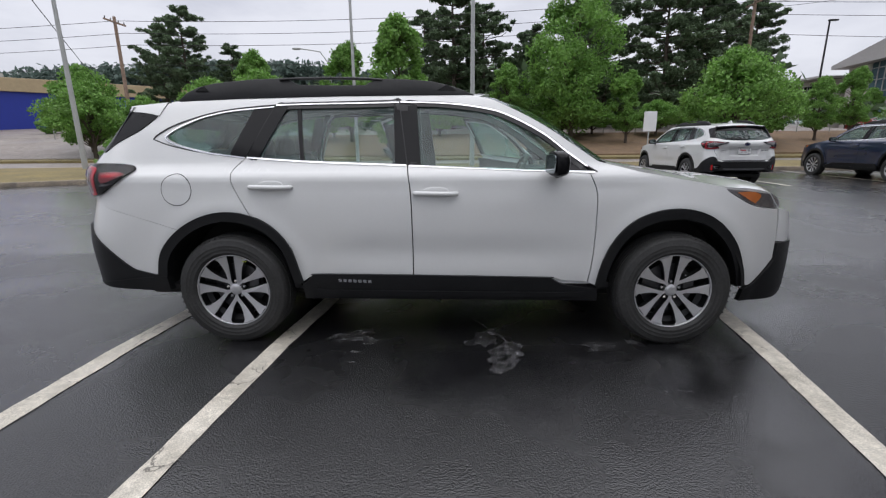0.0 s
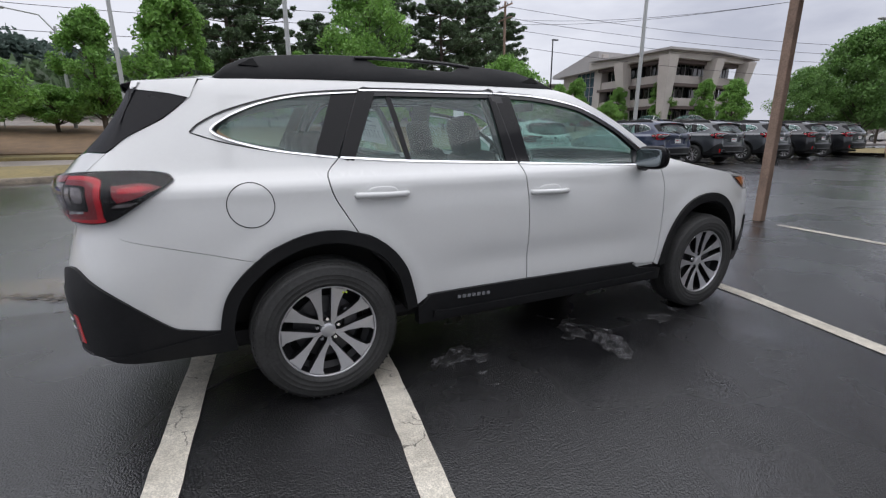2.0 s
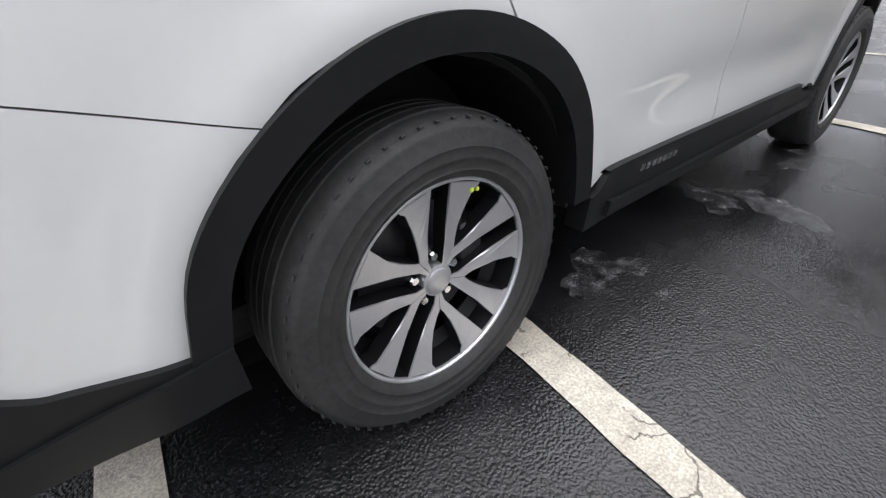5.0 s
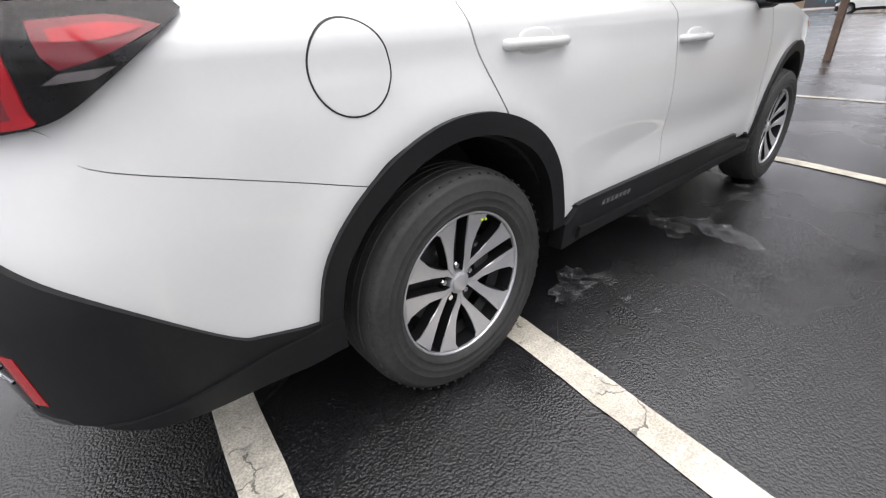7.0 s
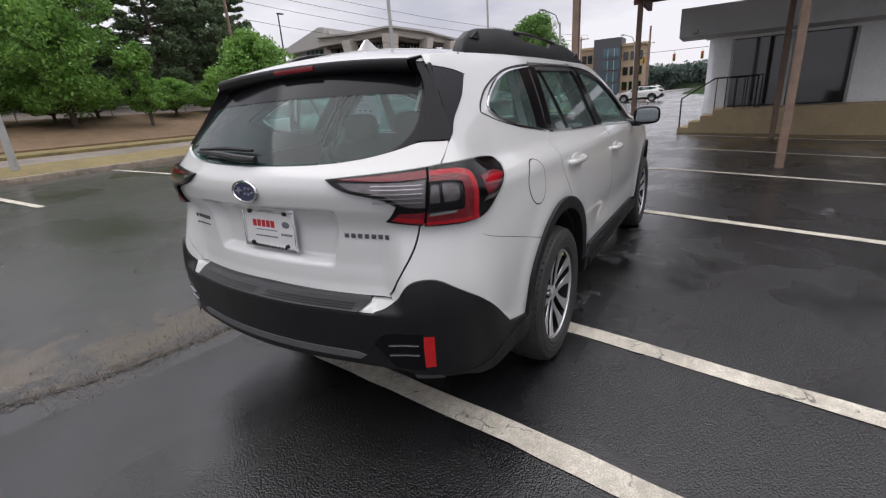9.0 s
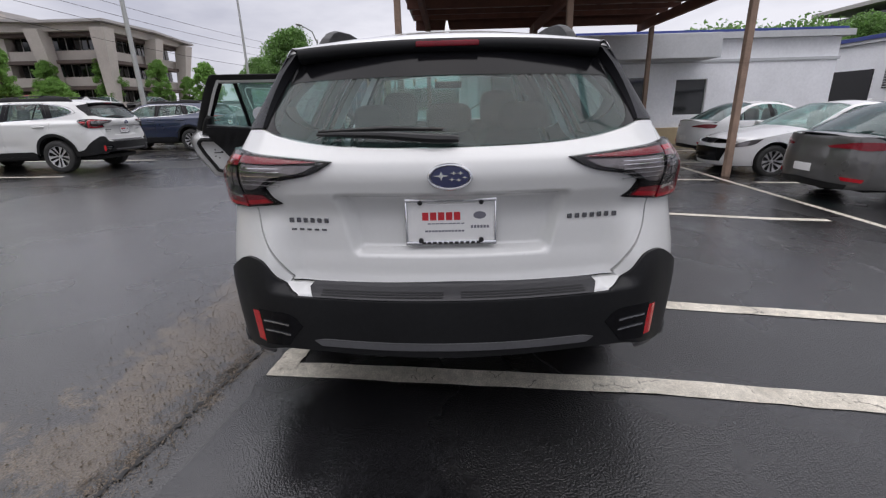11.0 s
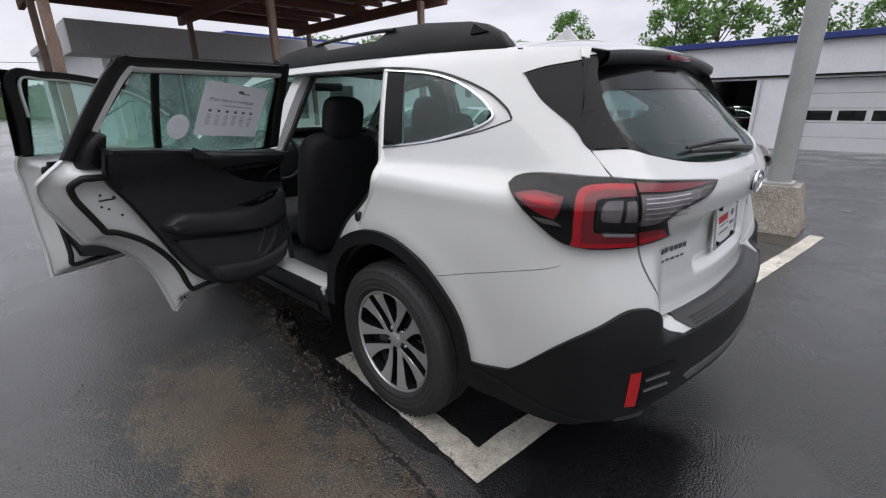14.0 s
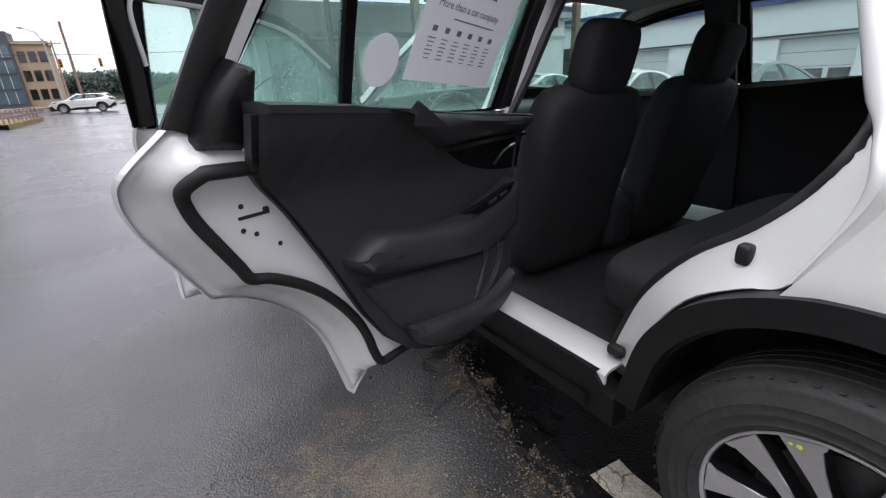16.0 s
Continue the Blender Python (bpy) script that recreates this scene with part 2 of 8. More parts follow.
def add_prism(bm, poly, lo, hi, m=Matrix()):
    """A flat outline (x, y) raised from lo to hi, with both caps."""
    a = [bm.verts.new(m @ Vector((x, y, lo))) for x, y in poly]
    b = [bm.verts.new(m @ Vector((x, y, hi))) for x, y in poly]
    n = len(poly)
    for i in range(n):
        bm.faces.new((a[i], a[(i + 1) % n], b[(i + 1) % n], b[i]))
    bm.faces.new(a[::-1])
    bm.faces.new(b)
    bmesh.ops.recalc_face_normals(bm, faces=bm.faces)


def prism_bm(poly, lo, hi, m=Matrix()):
    bm = bmesh.new()
    add_prism(bm, poly, lo, hi, m)
    return bm


def soft_box(c, s, power=4.0, n=10, m=Matrix()):
    """A cushion: a rounded box with crowned faces."""
    bm = bmesh.new()
    made = bmesh.ops.create_cube(bm, size=2)
    es = list({e for v in made["verts"] for e in v.link_edges})
    bmesh.ops.subdivide_edges(bm, edges=es, cuts=n, use_grid_fill=True)
    vs = bm.verts
    for v in vs:
        x, y, z = v.co
        k = (abs(x) ** power + abs(y) ** power + abs(z) ** power) ** (1 / power)
        v.co = m @ Vector((c[0] + x / k * s[0] / 2, c[1] + y / k * s[1] / 2, c[2] + z / k * s[2] / 2))
    return bm


def grid_bm(P, closed_u=False, thick=0.0):
    """A sheet through rows of points, with a second side if thick."""
    bm = bmesh.new()
    V = [[bm.verts.new(p) for p in row] for row in P]
    for i in range(len(V) - 1):
        for j in range(len(V[0]) - 1):
            bm.faces.new((V[i][j], V[i][j + 1], V[i + 1][j + 1], V[i + 1][j]))
    if thick:
        bmesh.ops.recalc_face_normals(bm, faces=bm.faces)
        bm.normal_update()
        W = [[bm.verts.new(v.co - v.normal * thick) for v in row] for row in V]
        for i in range(len(V) - 1):
            for j in range(len(V[0]) - 1):
                bm.faces.new((W[i][j], W[i + 1][j], W[i + 1][j + 1], W[i][j + 1]))
        rim = V[0] + [r[-1] for r in V[1:]] + V[-1][-2::-1] + [r[0] for r in V[-2:0:-1]]
        rim2 = W[0] + [r[-1] for r in W[1:]] + W[-1][-2::-1] + [r[0] for r in W[-2:0:-1]]
        for i in range(len(rim)):
            j = (i + 1) % len(rim)
            bm.faces.new((rim[i], rim2[i], rim2[j], rim[j]))
    return bm


def letters(name, text, size, m, material, parent, thick=0.0006):
    cu = bpy.data.curves.new(name, "FONT")
    cu.body, cu.size, cu.extrude, cu.resolution_u = text, size, thick, 2
    tmp = bpy.data.objects.new("tmp", cu)
    me = bpy.data.meshes.new_from_object(tmp)
    bpy.data.objects.remove(tmp)
    me.transform(m)
    me.materials.clear()
    return put_mesh(name, me, material, parent)


# ---- car body: plan curve and section offsets ----
def spline(pts, n):
    """Catmull-Rom through points, n steps a span."""
    p = np.array(pts, float)
    q = np.vstack([2 * p[0] - p[1], p, 2 * p[-1] - p[-2]])
    out = []
    for i in range(1, len(q) - 2):
        a, b, c, d = q[i - 1:i + 3]
        for k in range(n):
            t = k / n
            out.append(0.5 * (2 * b + (c - a) * t + (2 * a - 5 * b + 4 * c - d) * t * t + (3 * b - a - 3 * c + d) * t ** 3))
    out.append(p[-1])
    return np.array(out)


def ease(a, b, x):
    t = np.clip((x - a) / (b - a), 0, 1)
    return t * t * (3 - 2 * t)


class Shell:
    """A car's skin: u runs along the plan curve (0 at the rear axle, towards the nose), z is height."""

    def __init__(self, plan, side, rear, front, dent=None):
        # carried on as a mirror image past both centre lines, so that it crosses them squarely
        ends = [(2 * p[0] - q[0], q[1], -q[2]) for p, q in ((plan[0], plan[1]), (plan[-1], plan[-2]))]
        c = spline([ends[0], *plan, ends[1]], 24)[24:-24]
        self.B, self.U = c[:, 1:], c[:, 0]
        t = np.gradient(self.B, self.U, axis=0)
        t /= np.hypot(*t.T)[:, None]
        t[0], t[-1] = (0, 1), (0, -1)
        self.N = np.stack([-t[:, 1], t[:, 0]], 1)
        self.tabs = [spline(k, 12) for k in (side, rear, front)]
        self.lo, self.hi, self.dent = self.U[0], self.U[-1], dent

    def at(self, u, z, out=0.0):
        u, z = np.asarray(u, float), np.asarray(z, float)
        side = np.where((u < self.lo) | (u > self.hi), -1.0, 1.0)
        u = np.where(u < self.lo, 2 * self.lo - u, np.where(u > self.hi, 2 * self.hi - u, u))
        s, r, f = (np.interp(z, k[:, 0], k[:, 1]) for k in self.tabs)
        wr, wf = 1 - ease(self.lo + 0.6, self.lo + 1.2, u), ease(self.hi - 1.0, self.hi - 0.35, u)
        d = s * (1 - wr - wf) + r * wr + f * wf + out
        if self.dent:
            d = d + self.dent(u, z)
        x, y, nx, ny = (np.interp(u, self.U, k) for k in (self.B[:, 0], self.B[:, 1], self.N[:, 0], self.N[:, 1]))
        return np.stack([x + nx * d, (y + ny * d) * side, z + 0 * x], -1)

    def normal(self, u, z, out=0.0):
        e = 0.006
        a = self.at(u + e, z, out) - self.at(u - e, z, out)
        b = self.at(u, z + e, out) - self.at(u, z - e, out)
        n = np.cross(b, a)
        return n / np.linalg.norm(n, axis=-1, keepdims=True)


def outline(pts, n=5):
    """A closed outline: runs between corners (third value 1) are rounded into curves."""
    if not any(len(p) > 2 for p in pts):
        return spline(list(pts) + [pts[0]], n)[:-1]
    k = next(i for i, p in enumerate(pts) if len(p) > 2)
    pts = pts[k:] + pts[:k + 1]
    out, run = [], [pts[0][:2]]
    for p in pts[1:]:
        run.append(p[:2])
        if len(p) > 2:
            out += [tuple(q) for q in (spline(run, n)[:-1] if len(run) > 2 else [run[0]])]
            run = [p[:2]]
    return np.array(out)


def sheet(poly, step):
    """Fill a flat outline with a fine grid cut to it."""
    bm = bmesh.new()
    f = bm.faces.new([bm.verts.new((x, y, 0)) for x, y in poly])
    f.normal_update()
    bmesh.ops.triangulate(bm, faces=[f])
    p = np.array(poly)
    for axis in (0, 1):
        for c in np.arange(p[:, axis].min() + step * 0.37, p[:, axis].max(), step):
            co, no = [0, 0, 0], [0, 0, 0]
            co[axis], no[axis] = c, 1
            bmesh.ops.bisect_plane(bm, geom=bm.verts[:] + bm.edges[:] + bm.faces[:], dist=1e-5, plane_co=co, plane_no=no)
    bmesh.ops.dissolve_degenerate(bm, dist=1e-5, edges=bm.edges[:])
    bm.verts.index_update()
    V = np.array([v.co[:2] for v in bm.verts])
    F = [[v.index for v in f.verts] if f.normal.z > 0 else [v.index for v in f.verts][::-1] for f in bm.faces]
    E = []
    for e in bm.edges:
        if len(e.link_faces) == 1:
            fv = [v.index for v in e.link_faces[0].verts]
            if e.link_faces[0].normal.z < 0:
                fv = fv[::-1]
            a, b = e.verts[0].index, e.verts[1].index
            E.append((a, b) if fv[(fv.index(a) + 1) % len(fv)] == b else (b, a))
    bm.free()
    return V, F, E


def panel(name, sh, poly, sgn, material, parent, out=0.0, depth=0.015, step=0.04, label="", back=False):
    """A skin panel: an outline in (u, z) laid on the shell, with its edges turned in by depth; sgn 1 left, -1 right, 0 both."""
    V, F, E = sheet(poly, step)
    u, z = V[:, 0], V[:, 1]
    P, Nn, Q = sh.at(u, z, out), sh.normal(u, z), sh.at(u, z, out - depth)
    verts, faces, loops, kind = [], [], [], []
    for s in (1, -1) if sgn == 0 else (sgn,):
        flip = np.array((1, s, 1))

        def face(ids, normals, k):
            # seen from outside, u runs to the left on the right side of the car
            if s > 0:
                ids, normals = ids[::-1], normals[::-1]
            faces.append(ids)
            loops.extend(n * flip for n in normals)
            kind.append(k)

        k = len(verts)
        verts += list(P * flip)
        for f in F:
            face([k + i for i in f], [Nn[i] for i in f], 0)
        for a, b in E:
            if sgn == 0 and u[a] < sh.lo + 1e-4 and u[b] < sh.lo + 1e-4:
                continue
            k2 = len(verts)
            verts += [P[b] * flip, P[a] * flip, Q[a] * flip, Q[b] * flip]
            face([k2, k2 + 1, k2 + 2, k2 + 3], [Nn[a]] * 4, 1)
        if back:
            k2 = len(verts)
            verts += list(Q * flip)
            for f in F:
                face([k2 + i for i in f[::-1]], [-Nn[i] for i in f[::-1]], 0)
    me = bpy.data.meshes.new(name)
    me.from_pydata([tuple(v) for v in verts], [], faces)
    me.polygons.foreach_set("use_smooth", [True] * len(me.polygons))
    me.update()
    i = 0
    for pol, k in zip(me.polygons, kind):
        if k:
            loops[i:i + pol.loop_total] = [np.array(pol.normal)] * pol.loop_total
        i += pol.loop_total
    me.normals_split_custom_set([tuple(n) for n in loops])
    return put_mesh(name, me, material, parent, label)


def inset_loop(poly, d):
    """Move a closed outline inwards by d, with blunt corners."""
    p = np.array(poly, float)
    a, b = p - np.roll(p, 1, 0), np.roll(p, -1, 0) - p
    a /= np.maximum(np.linalg.norm(a, axis=1), 1e-6)[:, None]
    b /= np.maximum(np.linalg.norm(b, axis=1), 1e-6)[:, None]
    turn = np.sign(np.sum(p[:, 0] * np.roll(p[:, 1], -1) - np.roll(p[:, 0], -1) * p[:, 1]))
    n = np.stack([-(a + b)[:, 1], (a + b)[:, 0]], 1) * turn
    ln = np.maximum(np.linalg.norm(n, axis=1), 1e-6)[:, None]
    n = n / ln * np.minimum(2 / ln, 1.5)
    return p + n * d


def dished(name, sh, poly, s, steps, material, parent, label="", step=.05, degrees=50):
    """A raised or sunk form on the shell: loops of (inset, height), the last one filled."""
    bm = bmesh.new()
    loops = [[bm.verts.new(sh.at(u, z, o) * (1, s, 1)) for u, z in inset_loop(poly, d)] for d, o in steps]
    n = len(poly)
    for a, b in zip(loops, loops[1:]):
        for i in range(n):
            bm.faces.new((a[i], a[(i + 1) % n], b[(i + 1) % n], b[i]))
    V, F, E = sheet(inset_loop(poly, steps[-1][0]), step)
    vs = [bm.verts.new(q) for q in sh.at(V[:, 0], V[:, 1], steps[-1][1]) * (1, s, 1)]
    for f in F:
        bm.faces.new([vs[i] for i in f])
    bmesh.ops.remove_doubles(bm, verts=bm.verts, dist=1e-4)
    bmesh.ops.recalc_face_normals(bm, faces=bm.faces)
    return spart(name, bm, material, parent, label, degrees)


def edge_distance(pts, poly):
    p, q = np.array(poly, float), np.roll(np.array(poly, float), -1, 0)
    d = q - p
    t = np.clip(((pts[:, None] - p) * d).sum(2) / np.maximum((d * d).sum(1), 1e-9), 0, 1)
    return np.linalg.norm(pts[:, None] - p - t[:, :, None] * d, axis=2).min(1)


def pressed(name, sh, poly, s, profile, material, parent, label="", step=.014):
    """A pressing whose height follows the distance from its rim: profile of (distance, height)."""
    V, F, E = sheet(poly, step)
    dist = edge_distance(V, poly)
    o = np.interp(dist, [k[0] for k in profile], [k[1] for k in profile])
    bm = bmesh.new()
    vs = [bm.verts.new(q) for q in sh.at(V[:, 0], V[:, 1], o) * (1, s, 1)]
    for f in F:
        bm.faces.new([vs[i] for i in f])
    bmesh.ops.recalc_face_normals(bm, faces=bm.faces)
    return spart(name, bm, material, parent, label, 70)


def strip(name, sh, pts, sgn, material, parent, width, out=0.004, thick=0.006, n=6, closed=False, label=""):
    """A raised band along a curve on the shell."""
    c = spline(pts + [pts[0]] if closed else pts, n)
    if closed:
        c = c[:-1]
    t = np.roll(c, -1, 0) - np.roll(c, 1, 0) if closed else np.gradient(c, axis=0)
    t /= np.linalg.norm(t, axis=1)[:, None]
    w = np.stack([-t[:, 1], t[:, 0]], 1) * width / 2
    rows = []
    for s, o in ((-1, out - thick), (-0.85, out), (0.85, out), (1, out - thick)):
        q = c + w * s
        rows.append(sh.at(q[:, 0], q[:, 1], o) * (1, sgn, 1))
    P = [[tuple(r[i]) for r in rows] for i in range(len(c))]
    if closed:
        P.append(P[0])
    bm = grid_bm(P)
    bmesh.ops.recalc_face_normals(bm, faces=bm.faces)
    return spart(name, bm, material, parent, label, 60)


# ---- the wagon ----
def plate_dent(u, z):
    """The recess for the number plate and the crease over it."""
    w = ease(-1.28, -1.322, u + (0.9 - z) * 0.22) * ease(0.785, 0.805, z) * (1 - ease(0.985, 1.003, z))
    shoulder = 0.009 * np.exp(-((z - 1.06) / 0.045) ** 2) * ease(-1.0, -0.4, u) * (1 - ease(2.3, 2.9, u))
    flare = 0.0
    for c in (0.0, 2.75):
        r = np.hypot(u - c, z - 0.37)
        flare = flare + 0.008 * np.exp(-((r - 0.50) / 0.055) ** 2) * (z > 0.2)
    waist = -0.012 * np.exp(-((z - 0.60) / 0.09) ** 2) * ease(0.5, 0.9, u) * (1 - ease(1.8, 2.3, u))
    # the tailgate lies back from the bumper, whose corners run up past it to the lamps
    gate = (1 - ease(-1.15, -1.04, u)) * np.interp(z, (.652, .682, .72, .80, .90, 1.0), (0, .066, .07, .058, .03, 0))
    return -0.042 * w + shoulder + flare + waist - gate


WAGON = Shell(
    [(-1.67, -1.06, 0), (-1.47, -1.052, .2), (-1.268, -1.024, .4), (-1.111, -.985, .588), (-.956, -.925, .735), (-.788, -.80, .862), (-.589, -.59, .903), (-.3, -.3, .916), (0, 0, .92), (.6, .6, .925), (1.3, 1.3, .927), (2, 2, .925), (2.6, 2.6, .918), (2.901, 2.9, .9), (3.153, 3.15, .865), (3.396, 3.38, .79), (3.604, 3.54, .66), (3.837, 3.64, .45), (4.073, 3.69, .22), (4.293, 3.7, 0)],
    [(.15, -.12), (.22, -.085), (.3, -.058), (.45, -.036), (.6, -.03), (.75, -.028), (.9, -.034), (1.0, -.047), (1.05, -.06), (1.085, -.08), (1.12, -.117), (1.17, -.143), (1.2, -.156), (1.3, -.202), (1.4, -.254), (1.5, -.312), (1.56, -.37), (1.65, -.47)],
    [(.15, -.1), (.25, -.03), (.35, .015), (.5, .032), (.62, .04), (.68, .038), (.75, .028), (.85, .0), (.93, -.022), (1.0, -.012), (1.06, 0), (1.11, -.012), (1.15, -.045), (1.2, -.085), (1.3, -.165), (1.4, -.24), (1.5, -.315), (1.56, -.37), (1.65, -.46)],
    [(.15, -.1), (.25, .03), (.4, .045), (.6, .04), (.75, .02), (.85, -.02), (.95, -.12), (1.1, -.3), (1.65, -.6)],
    plate_dent)

# outlines on the skin, as (u, z); a third value marks a corner
LO = WAGON.lo
REAR_ARCH = [(-.464, .436), (-.425, .591), (-.34, .703), (-.212, .796), (-.06, .85), (.09, .853), (.224, .812), (.328, .742), (.405, .634), (.443, .506), (.463, .411)]
FRONT_ARCH = [(2.272, .395), (2.295, .523), (2.351, .663), (2.45, .781), (2.581, .847), (2.737, .868), (2.878, .842), (3.0, .773), (3.113, .65), (3.184, .504), (3.226, .371)]
ROOF_EDGE = [(2.272, 1.137), (2.137, 1.231), (1.945, 1.361), (1.745, 1.468), (1.567, 1.535), (1.241, 1.56), (.683, 1.558), (.04, 1.543), (-.35, 1.527), (-.43, 1.52)]
DLO_TOP = [(-.488, 1.293), (-.451, 1.327), (-.35, 1.381), (-.2, 1.43), (-.018, 1.469), (.275, 1.496), (.683, 1.502), (1.063, 1.506), (1.36, 1.493), (1.6, 1.46), (1.745, 1.415), (1.945, 1.308), (2.082, 1.2), (2.19, 1.123), (2.25, 1.082)]
DOOR_REAR_EDGE = [(.127, 1.172), (.068, 1.113), (.062, 1.064), (.081, .998), (.127, .914), (.174, .832)]
SPLIT = [(1.123, 1.122), (1.146, .94), (1.152, .668), (1.152, .458)]
DOOR_FRONT_EDGE = [(2.2, 1.08), (2.246, .964), (2.25, .833), (2.248, .698), (2.24, .559), (2.222, .42)]
GATE_SEAM = [(-.43, 1.52), (-.49, 1.43), (-.56, 1.37), (-.66, 1.305), (-.84, 1.217), (-.9, 1.145)]
LAMP_LOW = [(-.562, 1.108), (-.67, 1.025), (-.75, .972), (-.81, .956)]


def corner(pts):
    """Mark the first and last point of a run as corners."""
    return [(*pts[0][:2], 1)] + list(pts[1:-1]) + [(*pts[-1][:2], 1)]


def moved(pts, du=0.0, dz=0.0):
    return [(p[0] + du, p[1] + dz, *p[2:]) for p in pts]


def about(pts, c, k):
    return [(c[0] + (p[0] - c[0]) * k, c[1] + (p[1] - c[1]) * k) for p in pts]


def fuse(*runs):
    """Join runs end to end, dropping doubled points."""
    out = []
    for r in runs:
        for p in r:
            if out and abs(out[-1][0] - p[0]) + abs(out[-1][1] - p[1]) < 1e-4:
                if len(p) > 2:
                    out[-1] = p
                continue
            out.append(p)
    if abs(out[0][0] - out[-1][0]) + abs(out[0][1] - out[-1][1]) < 1e-4:
        out.pop()
    return out


def wheel(name, parent, at, sgn):
    """An alloy wheel with five pairs of machined spokes; the outer face looks along sgn * y."""
    m = pose(*at, -90 * sgn) @ Matrix.Scale(.957, 4)
    bm = bmesh.new()
    add_revolve(bm, [(.238, -.09), (.25, -.1), (.30, -.112), (.345, -.108), (.36, -.092), (.366, -.06), (.368, 0), (.366, .06), (.36, .09), (.346, .1055), (.341, .1085), (.336, .1085), (.331, .1105), (.312, .114), (.309, .1155), (.306, .1142), (.29, .1145), (.287, .1155), (.284, .1138), (.266, .109), (.263, .111), (.258, .1085), (.247, .098), (.24, .088), (.236, .07)], m, 72)
    w = spart("wheel", bm, TYRE, parent, "dark rubber tyre on a machined alloy wheel", 50)
    bm = bmesh.new()
    for k in range(60):
        a = 2 * math.pi * k / 60
        for s in (1, -1):
            add_box(bm, (0, 0, 0), (.035, .010, .003), m @ Matrix.Rotation(a + .02 * s, 4, "Z") @ Matrix.Translation((.353, 0, .0835 * s)) @ Matrix.Rotation(.45 * s, 4, "Y") @ Matrix.Rotation(math.pi / 2, 4, "Y"))
    for z in (-.045, -.015, .015, .045):
        add_revolve(bm, [(.363, z - .012), (.3705, z - .011), (.3705, z + .011), (.363, z + .012)], m, 60)
    part("tread", bm, TYRE, w)
    bm = bmesh.new()
    add_revolve(bm, [(.236, .07), (.2445, .088), (.2445, .094), (.2425, .0962), (.2385, .0958), (.2365, .0935), (.2355, .088), (.235, .05)], m, 72)
    spart("rim", bm, ALLOY, w, "thin machined rim lip", 35)
    bm = bmesh.new()
    add_revolve(bm, [(.236, .07), (.235, -.09), (.2, -.09), (.2, .01), (.229, .03), (.2335, .085)], m, 60)
    spart("rim_barrel", bm, DARKALLOY, w, "", 35)
    bm = bmesh.new()
    add_revolve(bm, [(0, -.02), (.16, -.02), (.165, -.01), (.165, .0), (.06, .005), (0, .005)], m, 40)
    add_box(bm, (.12, .05, .02), (.07, .1, .05), m, .01)
    spart("brake_disc", bm, BRAKE, w)
    # added black disc behind the brake, painting the shade seen between the spokes
    bm = bmesh.new()
    add_revolve(bm, [(.0, -.06), (.222, -.06), (.222, -.05), (0, -.05)], m, 40)
    part("inner_well", bm, RUBBER, w)
    top = lambda r: .064 + .026 * (r / .235) ** 2
    # five pairs of broad spokes: a straight slot over each nut, a wedge between the two of a pair
    for k in range(5):
        for sd in (-1, 1):
            a = m @ Matrix.Rotation(2 * math.pi * (k + .75) / 5, 4, "Z")
            poly = []
            for r in (.03, .045, .062, .08, .1, .13, .16, .19, .215, .2365):
                g = radians(36) - math.asin(min(.56, (.024 if r > .06 else .012 + .012 * (r - .03) / .03) / r))
                poly.append((r * math.cos(g), r * math.sin(g)))
            for r, g in ((.2365, 10.2), (.228, 10.6), (.218, 12.6), (.17, 12.8), (.13, 11), (.1, 7), (.085, 2.5), (.08, 0), (.03, 0)):
                poly.append((r * math.cos(radians(g)), r * math.sin(radians(g))))
            bmx = bmesh.new()
            cx, cy = .13, .04
            ring = []
            for inset, dz in ((0, -.045), (0, -.004), (.0022, 0)):
                row = []
                for x, y in poly:
                    d = math.hypot(cx - x, cy - y)
                    px, py = x + (cx - x) / d * inset, y + (cy - y) / d * inset
                    row.append(bmx.verts.new(a @ Vector((px, sd * max(py, 0), top(math.hypot(x, y)) + dz))))
                ring.append(row)
            n = len(poly)
            for j, (p, q) in enumerate(zip(ring, ring[1:])):
                for i in range(n):
                    f = bmx.faces.new((p[i], q[i], q[(i + 1) % n], p[(i + 1) % n]))
                    f.material_index = 1 if j == 0 else 0
            bmx.faces.new(ring[-1])
            bmesh.ops.triangulate(bmx, faces=[bmx.faces[:][-1]])
            bmesh.ops.remove_doubles(bmx, verts=bmx.verts, dist=1e-5)
            bmesh.ops.recalc_face_normals(bmx, faces=bmx.faces)
            part("spoke", bmx, [ALLOY, DARKALLOY], w)
    bm = bmesh.new()
    add_revolve(bm, [(.04, .03), (.039, .064), (.032, .0665), (.0315, .070), (.028, .072), (.012, .073), (0, .073)], m, 32)
    spart("hub_cap", bm, ALLOY, w)
    for k in range(5):
        bm = bmesh.new()
        add_revolve(bm, [(.0125, .03), (.0125, .052), (.009, .057), (0, .057)], m @ Matrix.Rotation(2 * math.pi * (k + .25) / 5, 4, "Z") @ Matrix.Translation((.057, 0, 0)), 8)
        part("lug_nut", bm, CHROME, w)
    return w


